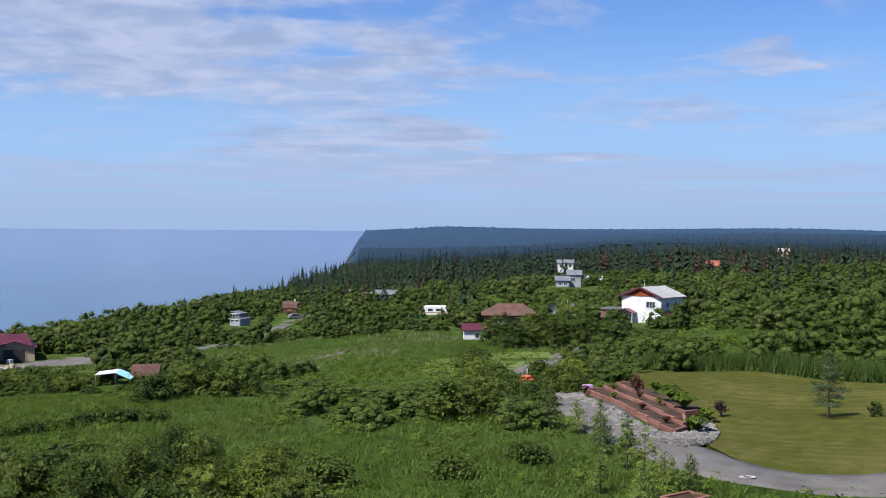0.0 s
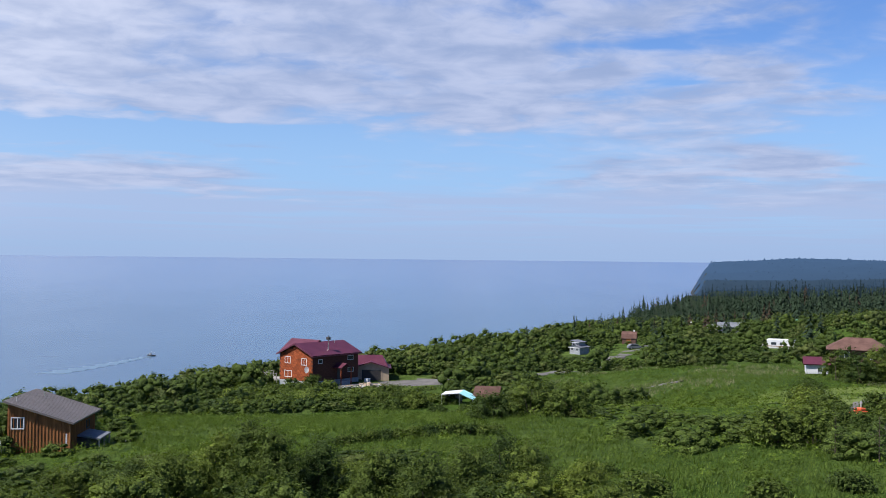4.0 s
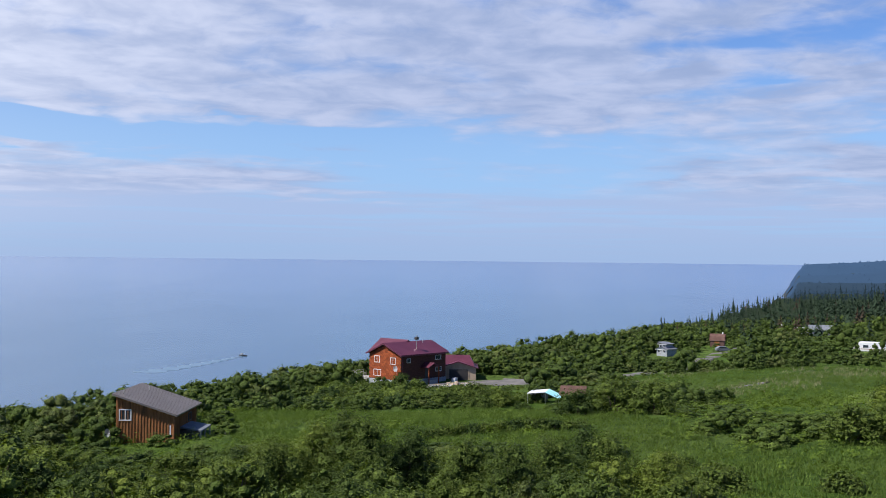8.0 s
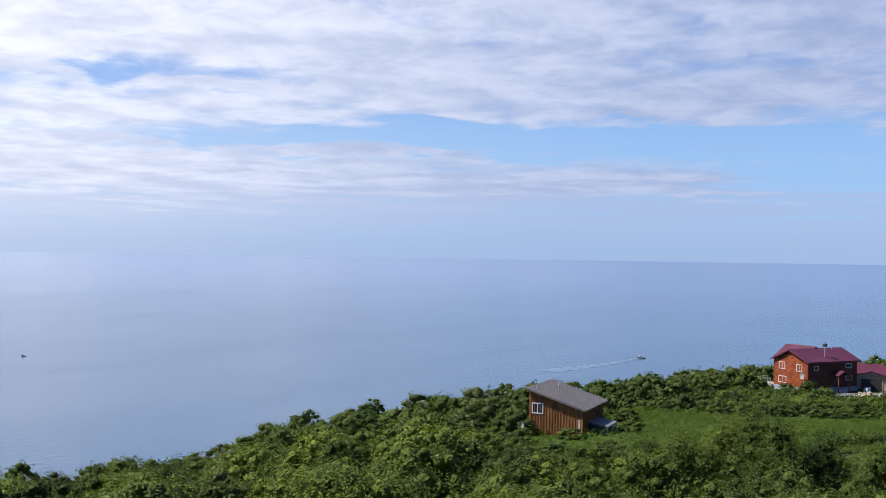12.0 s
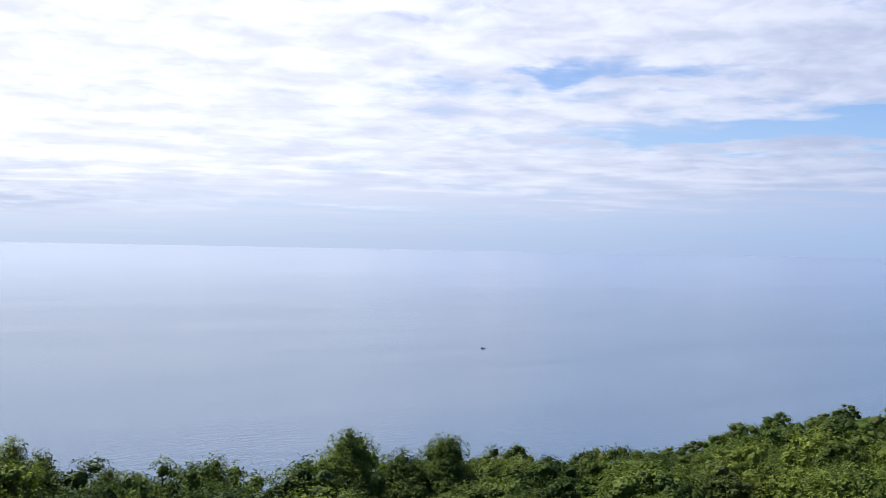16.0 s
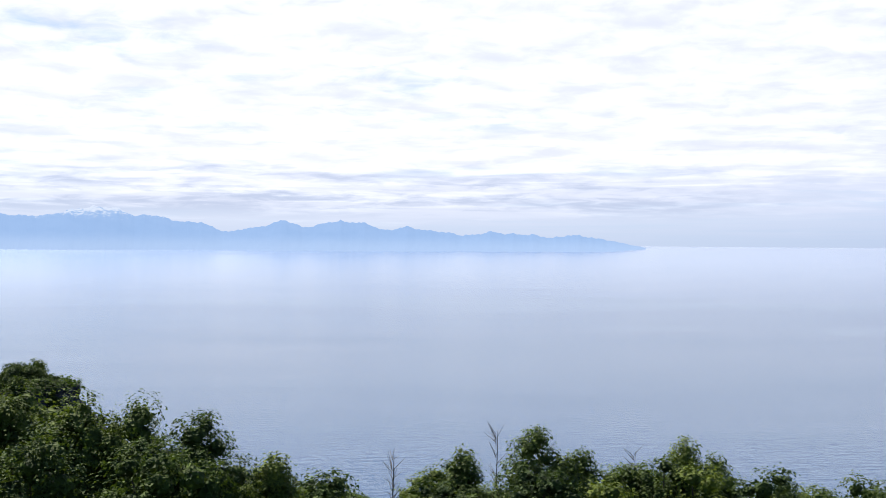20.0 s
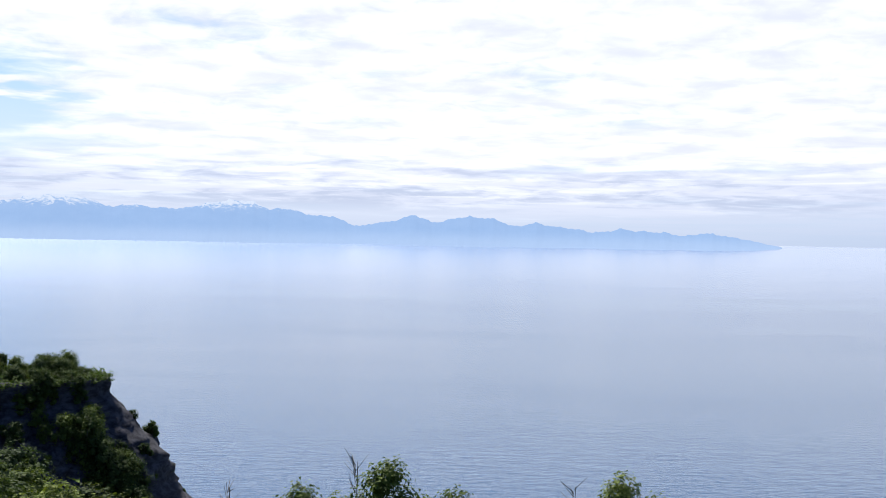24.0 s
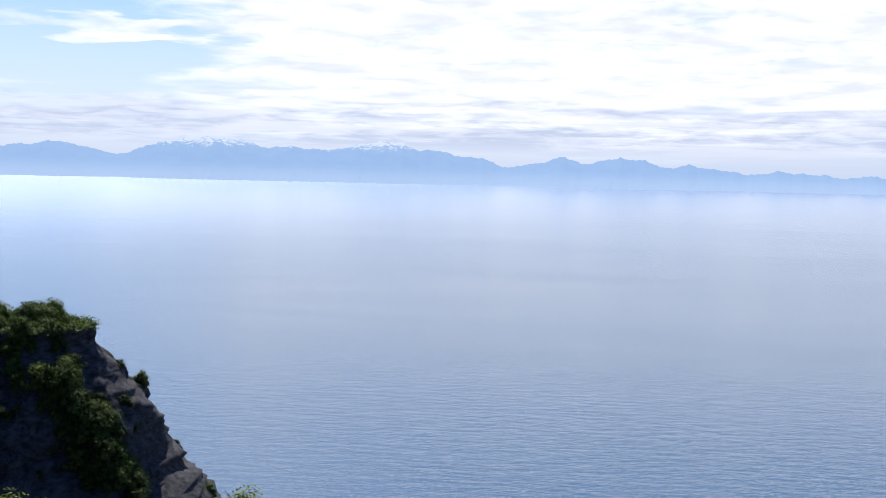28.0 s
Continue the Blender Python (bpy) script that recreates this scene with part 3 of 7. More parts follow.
def ridge(az, peaks, base, seed, rough):
    """Height of a mountain crest at each azimuth: peaks are (azimuth, width, height) in degrees and metres."""
    z = np.full(len(az), float(base))
    for a, w, h in peaks:
        z = np.maximum(z, h * np.clip(1 - np.abs(az - a) / (w * 1.7), 0, 1) ** 0.95)
    rng = np.random.RandomState(seed)
    for o in range(7):
        z = z + rough / 1.55 ** o * (1 - 2 * np.abs(np.sin(az * (0.8 * 1.9 ** o) + rng.uniform(0, 6))))
    return z


def make_mountains(name, far, lo, hi, peaks, seed, material, label):
    """A hazy range far over the water: a mesh with depth, from its crest down to the shore."""
    az = np.linspace(lo, hi, 640)
    crest = ridge(az, peaks, 54, seed, 6.0) + np.clip((az - 72) / 20, 0, 1) * 16
    taper = np.clip((az - lo) / 3.5, 0, 1) ** 0.7
    rings, faces = [], []
    rng = np.random.RandomState(seed)
    wob = rng.uniform(-1, 1, (9, len(az)))
    for k in range(9):
        q = k / 8
        z = (crest * taper) * (1 - q ** 1.2) - 45 * q + (1 - q) * q * 10 * wob[k]
        d = far - 420 * q + 20 * wob[k] * q
        rings.append(np.c_[-np.sin(np.radians(az)) * d, np.cos(np.radians(az)) * d, z - 8 * q + 2])
    v = np.concatenate(rings)
    n = len(az)
    i = (np.arange(8)[:, None] * n + np.arange(n - 1)[None]).ravel()
    tagged(new(name, mesh_of(name, v, np.c_[i, i + 1, i + n + 1, i + n], material, False)), label, "mountains", kind="structure")


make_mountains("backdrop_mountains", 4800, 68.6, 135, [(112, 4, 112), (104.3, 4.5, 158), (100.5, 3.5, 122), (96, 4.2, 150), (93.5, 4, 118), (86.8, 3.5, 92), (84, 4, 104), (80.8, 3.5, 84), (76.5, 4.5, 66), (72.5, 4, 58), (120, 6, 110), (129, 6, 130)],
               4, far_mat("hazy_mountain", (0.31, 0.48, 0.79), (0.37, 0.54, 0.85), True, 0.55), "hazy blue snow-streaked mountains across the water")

# ---------------------------------------------------------------- plants


def joined(sets):
    vs, fs, n = [], [], 0
    for v, f in sets:
        vs.append(v), fs.append(f + n)
        n += len(v)
    return np.concatenate(vs), np.concatenate(fs)


def leaves(rng, blobs, n, size, up=0.45, inner=0.12, single=False, spray=5):
    """n leaf blades in sprays round twig ends, over and in a set of blobs (cx, cy, cz, rx, ry, rz)."""
    blobs = np.asarray(blobs, float)
    area = blobs[:, 3] * blobs[:, 4] + blobs[:, 3] * blobs[:, 5]
    twigs = max(3, n // spray)
    b = blobs[rng.choice(len(blobs), twigs, p=area / area.sum())]
    d = rng.normal(size=(twigs, 3))
    d[:, 2] = np.where(rng.rand(twigs) < 0.7, np.abs(d[:, 2]), d[:, 2])
    d /= np.linalg.norm(d, axis=1, keepdims=True)
    k = np.where(rng.rand(twigs) < inner, rng.uniform(0.5, 0.8, twigs), rng.normal(0.97, 0.09, twigs))
    ends = b[:, :3] + d * b[:, 3:] * k[:, None]
    i = rng.randint(0, twigs, n)
    wide = size * 2.1
    p = ends[i] + rng.normal(size=(n, 3)) * np.array([wide, wide, wide * 0.75]) * 0.62
    nrm = d[i] * 0.95 + rng.normal(size=(n, 3)) * 0.26 + np.array([0, 0, up + 0.12])
    nrm /= np.linalg.norm(nrm, axis=1, keepdims=True)
    u = np.cross(nrm, rng.normal(size=(n, 3)))
    u /= np.linalg.norm(u, axis=1, keepdims=True)
    w = np.cross(nrm, u)
    s = size * rng.uniform(0.6, 1.35, (n, 1))
    if single:
        v = np.stack([p - u * s, p + u * s * 0.6 + w * s * 0.55, p + u * s * 0.6 - w * s * 0.55 + nrm * s * 0.2], 1).reshape(-1, 3)
        f = np.arange(3 * n).reshape(n, 3)
    else:
        v = np.stack([p - u * s, p + w * s * 0.55 + nrm * s * 0.15, p + u * s, p - w * s * 0.55 + nrm * s * 0.15], 1).reshape(-1, 3)
        q = np.arange(n)[:, None] * 4
        f = np.concatenate([q + (0, 1, 2), q + (0, 2, 3)])
    v[:, 2] = np.maximum(v[:, 2], 0.02)
    return v, f


def lumps(rng, blobs, fine, shrink=0.42):
    """The dense inside of a crown: a dented ball for each lump of leaves."""
    sets = []
    for i, c in enumerate(blobs):
        bm = bmesh.new()
        bmesh.ops.create_icosphere(bm, subdivisions=fine, radius=1.0)
        v = np.array([q.co[:] for q in bm.verts])
        f = np.array([[q.index for q in t.verts] for t in bm.faces])
        bm.free()
        v = v * rng.uniform(0.58, 1.22, (len(v), 1)) * shrink * np.array(c[3:]) + np.array(c[:3])
        v[:, 2] = np.maximum(v[:, 2], 0.0)
        sets.append((v, f))
    return joined(sets)


def crown_of(rng, blobs, n, size, fine, single=False):
    return joined([lumps(rng, blobs, 2 if n > 2500 else fine, 0.46 if n > 2500 else 0.77), leaves(rng, blobs, n, size, single=single)])


def shrub_blobs(rng, wide, high, count):
    """Lumps of a shrub's crown: a dome of clumps, some of which stand out, and a skirt below."""
    out = []
    count = int(count * 1.5)
    for i in range(count):
        a, q = i * 2.4 + rng.uniform(-0.5, 0.5), math.sqrt((i + 0.4) / count)
        r = q * wide * 0.38
        top = high * (1 - 0.6 * q ** 2.4) * rng.uniform(0.80, 1.0)
        s = rng.uniform(0.12, 0.20) * wide
        out.append((r * math.cos(a), r * math.sin(a), top - s * 0.7, s, s, s * rng.uniform(0.65, 0.95)))
        if i % 2:
            out.append((r * math.cos(a) * 1.12, r * math.sin(a) * 1.12, (top - s) * 0.5, s * 1.1, s * 1.1, top * 0.36))
    k = high / max(b[2] + b[5] for b in out)
    return [(b[0], b[1], b[2] * k, b[3], b[4], b[5] * k) for b in out]


def tree_blobs(rng, wide, high, count):
    """A small tree's crown: clumps up a leaning axis, broadest below the middle."""
    out = []
    for i in range(count):
        q = (i + 0.5) / count
        h = high * (0.16 + 0.78 * q)
        r = wide * 0.34 * (1 - abs(q - 0.35)) ** 1.3 * rng.uniform(0.3, 1.0)
        a = i * 2.4 + rng.uniform(-0.6, 0.6)
        s = wide * (0.27 - 0.11 * q) * rng.uniform(0.8, 1.15)
        out.append((r * math.cos(a), r * math.sin(a), h, s, s, s * rng.uniform(0.8, 1.2)))
    return out


def shrub(name, m, seed, wide, high, n, size, material, label, category, group, lumps=9, shape=None):
    """A shrub: several bent stems and a crown of single leaves."""
    rng = np.random.RandomState(seed)
    ob = thing(name, m, label, category, group)
    blobs = (shape or shrub_blobs)(rng, wide, high, lumps)
    bm = bmesh.new()
    for b in blobs[::4]:
        mid = Vector((b[0] * 0.45, b[1] * 0.45, b[2] * 0.5))
        rod(bm, (b[0] * 0.15, b[1] * 0.15, -0.3), mid, 0.06, 0.045, 5)
        rod(bm, mid, (b[0], b[1], b[2]), 0.045, 0.015, 5)
    part("stem", bm, BARK, ob)
    v, f = crown_of(rng, blobs, n, size, 1, True)
    crown = new("crown", mesh_of("crown", v, f, material))
    crown.parent = ob
    return ob


def spruce_arrays(rng, high, wide, tiers, arms, droop=0.35, bare=0.08, thin=1.0):
    """Boughs of a spruce: tiers of kite-shaped sprays that hang a little, narrower towards the top."""
    v, f = [], []
    for t in range(tiers):
        q = t / tiers
        z = high * (bare + (1 - bare) * q)
        r = wide * (1 - q) ** 0.85 * rng.uniform(0.75, 1.1)
        for k in range(max(4, int(arms * (1 - 0.5 * q)))):
            a = rng.uniform(0, 6.28)
            rr = r * rng.uniform(0.6, 1.15) + 0.03 * high * 0.3
            c, s = math.cos(a), math.sin(a)
            z = high * (bare + (1 - bare) * min(0.97, max(0.0, q + rng.uniform(-0.7, 0.7) / tiers)))
            h = rr * droop * rng.uniform(0.6, 1.3)
            w = rr * rng.uniform(0.28, 0.42) * thin
            up = high / tiers * 0.8
            n = len(v)
            v += [(0, 0, z + up), (c * rr * 0.6 - s * w, s * rr * 0.6 + c * w, z - h * 0.5), (c * rr, s * rr, z - h * 0.55), (c * rr * 0.6 + s * w, s * rr * 0.6 - c * w, z - h * 0.5)]
            f.append((n, n + 1, n + 2, n + 3))
    n = len(v)
    v += [(0.02 * high, 0, high * 0.9), (0, 0, high * 1.04), (-0.02 * high, 0.01 * high, high * 0.9), (0, -0.02 * high, high * 0.88)]
    f.append((n, n + 1, n + 2, n + 3))
    return np.array(v), np.array(f)


def spruce(name, m, seed, high, wide, n, material, label, group=""):
    """A young spruce: a thin leader, whorls of short boughs and fine sprays of needles round each."""
    rng = np.random.RandomState(seed)
    ob = thing(name, m, label, "tree", group)
    bm = rod(bmesh.new(), (0, 0, -0.3), (0, 0, high * 0.97), 0.012 * high + 0.02, 0.008, 7)
    blobs = []
    for t in range(9):
        q = (t + 0.6) / 9.6
        z, r = high * (0.16 + 0.84 * q), wide * (1 - q) ** 0.8 * rng.uniform(0.75, 1.15) + 0.05
        for k in range(4):
            a = rng.uniform(0, 6.28)
            d = r * rng.uniform(0.35, 0.75)
            rod(bm, (0, 0, z - 0.05), (math.cos(a) * d * 1.3, math.sin(a) * d * 1.3, z + 0.04 * high * q), 0.014, 0.005, 4)
            blobs.append((math.cos(a) * d, math.sin(a) * d, z, r * 0.55, r * 0.55, 0.030 * high + 0.05))
    part("trunk", bm, BARK, ob)
    v, f = leaves(rng, blobs, n, 0.055, 0.3, 0.3, True, 4)
    crown = new("crown", mesh_of("crown", v, f, material))
    crown.parent = ob
    return ob


def many(v, f, places):
    """Copies of one small mesh in one array: places are rows x, y, z, turn, size, height factor."""
    places = np.asarray(places, float)
    c, s = np.cos(places[:, 3]), np.sin(places[:, 3])
    k, h = places[:, 4], places[:, 5]
    x = (v[None, :, 0] * c[:, None] - v[None, :, 1] * s[:, None]) * k[:, None] + places[:, 0:1]
    y = (v[None, :, 0] * s[:, None] + v[None, :, 1] * c[:, None]) * k[:, None] + places[:, 1:2]
    z = v[None, :, 2] * (k * h)[:, None] + places[:, 2:3]
    vv = np.stack([x, y, z], -1).reshape(-1, 3)
    ff = (f[None] + (np.arange(len(places)) * len(v))[:, None, None]).reshape(-1, f.shape[1])
    return vv, ff


def inside(x, y, poly):
    x, y = np.asarray(x), np.asarray(y)
    hit = np.zeros(x.shape, bool)
    for (ax, ay), (bx, by) in zip(poly, poly[1:] + poly[:1]):
        if ay != by:
            hit ^= ((ay > y) != (by > y)) & (x < (bx - ax) * (y - ay) / (by - ay) + ax)
    return hit


def off_line(x, y, line):
    best = np.full(np.shape(x), 1e9)
    for (ax, ay), (bx, by) in zip(line[:-1], line[1:]):
        dx, dy = bx - ax, by - ay
        t = np.clip(((x - ax) * dx + (y - ay) * dy) / (dx * dx + dy * dy), 0, 1)
        best = np.minimum(best, np.hypot(x - ax - t * dx, y - ay - t * dy))
    return best


MEADOW = [(-40, 122), (-20, 138), (-8, 147), (-2, 144), (1, 106), (8, 93), (12, 86), (12.8, 74), (18.4, 67.5), (23.5, 64), (24, 55), (21, 42), (12, 44), (3.5, 56), (6, 73), (7, 79), (-5, 77), (-15, 81), (-25, 89), (-30, 108)]
HEDGE = [(12.5, 84), (13.4, 73.5), (18.5, 69), (22.5, 66), (25, 72), (27, 80), (27.5, 92), (20, 100), (14, 92)]
UPPER = [(10, 204), (37, 182), (57, 176), (58, 140), (50, 118), (40, 112), (24, 122), (17, 160), (12, 180)]
LAWN_EDGE = [(29.5, 56.5), (28.9, 53), (29.0, 50.6), (31.5, 49.0), (36, 48.2), (46, 47.2), (60, 46.6), (62, 62), (53, 71), (48.5, 83), (42, 88), (37.5, 83), (35.6, 72), (34.2, 63.5)]
DRIVE = [(60, 44.5), (44, 45.8), (34, 46.8), (29, 48.5), (27, 52), (27, 57), (27.6, 63), (28.7, 70), (28.9, 75), (28.1, 79.5), (28.6, 84), (31, 88.5), (35, 95), (41, 108), (52, 127), (62, 142)]
FIELD = [(29.5, 96.5), (31.5, 90.5), (36, 98), (42, 110), (50, 126), (52, 133), (46, 136), (35, 128), (30, 112)]
ROAD = [(14, 201), (24, 225), (36, 258), (52, 318), (70, 330)]
TRACK = [(12, 172), (15, 166), (21, 155), (30, 148)]
YARD = [(-21, 192), (-14, 189), (-5, 190), (1, 197), (3, 204), (-6, 212), (-16, 206)]
HOMES = [(-32, 205, 6.5), (-24, 202, 10.5), (-12, 211, 8), (-35, 101, 5.6), (3, 152, 5), (66, 182, 7.5), (52, 160, 4), (93, 186, 9), (86, 201, 5), (77, 267, 8), (35, 305, 7), (53, 336, 6), (131, 310, 10), (96, 393, 9)]


def open_land(x, y):
    """Where no shrub stands."""
    o = inside(x, y, MEADOW) | inside(x, y, UPPER) | inside(x, y, LAWN_EDGE) | inside(x, y, YARD) | inside(x, y, FIELD)
    o |= (off_line(x, y, DRIVE) < 2.8) | (off_line(x, y, ROAD) < 5) | (off_line(x, y, TRACK) < 2.5)
    for a, b, r in HOMES:
        o |= np.hypot(x - a, y - b) < r
    return o


def sow(rng, x0, y0, x1, y1, step, keep=lambda x, y: np.ones(len(x), bool)):
    """Uneven places over a rectangle, on land and off the open ground."""
    gx, gy = np.meshgrid(np.arange(x0, x1, step), np.arange(y0, y1, step))
    x = gx.ravel() + rng.uniform(-0.5, 0.5, gx.size) * step
    y = gy.ravel() + rng.uniform(-0.5, 0.5, gy.size) * step
    ok = keep(x, y) & (outside(x, y) < -0.6)
    x, y = x[ok], y[ok]
    return x, y, land(x, y)


# ---------------------------------------------------------------- roads, lawn


def strip(name, line, width, material, label, lift=0.05, kind="structure", category="road"):
    """A band along a line, on the ground, with a slight crown and worn edges."""
    pts = [Vector((*p, 0)) for p in line]
    fine = []
    for i in range(len(pts) - 1):
        p0, p1, p2, p3 = pts[max(i - 1, 0)], pts[i], pts[i + 1], pts[min(i + 2, len(pts) - 1)]
        n = max(2, int((p2 - p1).length / 1.2))
        for k in range(n):
            t = k / n
            fine.append(0.5 * ((2 * p1) + (p2 - p0) * t + (2 * p0 - 5 * p1 + 4 * p2 - p3) * t * t + (3 * p1 - p0 - 3 * p2 + p3) * t ** 3))
    fine.append(pts[-1])
    rows, rng = [], np.random.RandomState(5)
    across = (-1.0, -0.93, -0.6, -0.2, 0.2, 0.6, 0.93, 1.0)
    for i, p in enumerate(fine):
        d = (fine[min(i + 1, len(fine) - 1)] - fine[max(i - 1, 0)]).normalized()
        n = Vector((-d.y, d.x, 0))
        for a in across:
            q = p + n * a * width / 2 * (1 + (0.06 * rng.uniform(-1, 1) if abs(a) > 0.9 else 0))
            z = -0.25 if abs(a) == 1.0 else lift + 0.04 * (1 - a * a)
            rows.append((q.x, q.y, z))
    v = np.array(rows)
    v[:, 2] += land(v[:, 0], v[:, 1])
    w = len(across)
    i = (np.arange(len(fine) - 1)[:, None] * w + np.arange(w - 1)[None]).ravel()
    return tagged(new(name, mesh_of(name, v, np.c_[i, i + w, i + w + 1, i + 1], material, True)), label, category, kind=kind)


def patch(name, edge, material, label, lift=0.06, step=0.8, kind="structure", category="ground"):
    """A flat patch inside an outline, draped on the ground."""
    e = np.array(edge)
    bm = bmesh.new()
    vs = [bm.verts.new((x, y, 0)) for x, y in edge]
    bm.faces.new(vs)
    bmesh.ops.subdivide_edges(bm, edges=bm.edges[:], cuts=6, use_grid_fill=True)
    bmesh.ops.triangulate(bm, faces=bm.faces[:])
    for _ in range(3):
        long = [g for g in bm.edges if g.calc_length() > 2.5]
        if not long:
            break
        bmesh.ops.subdivide_edges(bm, edges=long, cuts=1)
        bmesh.ops.triangulate(bm, faces=bm.faces[:])
    co = np.array([v.co[:] for v in bm.verts])
    z = land(co[:, 0], co[:, 1]) + lift
    for v, h in zip(bm.verts, z):
        v.co.z = h
    ob = part(name, bm, material)
    return tagged(ob, label, category, kind=kind)


strip("road_driveway", DRIVE, 3.9, GRAVEL, "grey gravel driveway curving past a lawn", 0.08)
strip("road_far", ROAD, 4.2, GRAVEL, "pale gravel road crossing the meadow")
strip("road_track", TRACK, 2.0, GRAVEL, "short pale gravel track in the grass")
patch("lawn", LAWN_EDGE, LAWN, "dry mown lawn with worn yellowish patches", 0.05, category="lawn")
patch("lawn_far", FIELD, MOWN, "bright green mown grass beside the drive", 0.05, category="lawn")
patch("yard", YARD, GRAVEL, "grey gravel yard before the garage", 0.07, category="yard")

# ---------------------------------------------------------------- shrubs

rng = np.random.RandomState(11)


SKY_AZ = [-60, -6.2, -3.3, 0, 5, 12, 20, 25.5, 32.6, 34.8, 38.5, 46.6, 55.8, 70, 73, 75, 77, 79, 84, 86.5, 89, 91, 93, 94.5, 96, 97, 98, 101, 103, 105, 108, 120, 180]
SKY_FALL = [0.0, 0.056, 0.062, 0.071, 0.084, 0.096, 0.1115, 0.1205, 0.1395, 0.158, 0.174, 0.188, 0.19, 0.203, 0.205, 0.193, 0.183, 0.193, 0.196, 0.204, 0.211, 0.215, 0.207, 0.190, 0.187, 0.172, 0.153, 0.144, 0.140, 0.128, 0.118, 0.11, 0.10]
# open views over the land: azimuths, reach, fall of the sight line in metres a metre
VIEWS = [(-9, 13, 90, 0.160), (-0.5, 11.5, 192, 0.1185), (15.5, 22.8, 101, 0.160), (13, 15.5, 94, 0.158), (22.8, 24, 92, 0.152), (12, 16.5, 125, 0.128), (-3.4, 1.0, 150, 0.128), (-29.5, -25, 195, 0.078), (-22.2, -17.5, 184, 0.072), (-18.6, -16.6, 163, 0.093),
         (-16.8, -14.5, 268, 0.0715), (-7.6, -5.4, 300, 0.081), (-9.8, -8.2, 330, 0.0735), (-20, -3.5, 125, 0.119), (-14.6, -12.4, 385, 0.0590), (-24.2, -21.4, 330, 0.0465)]


def room(x, y, z):
    """How high a shrub may grow at a place and leave the views open."""
    r, az = np.hypot(x + 1, y + 2), np.degrees(np.arctan2(-(x + 1), y + 2))
    top = 13.0 - (np.interp(az, SKY_AZ, SKY_FALL) - 0.006) * r
    for lo, hi, far, fall in VIEWS:
        top = np.where((az > lo) & (az < hi) & (r < far), np.minimum(top, 13.0 - fall * r), top)
    return top - z - 0.15 + 0.4 * np.sin(x * 1.7 + 3 * np.sin(y * 0.9)) * np.clip(90 / r, 0, 1)


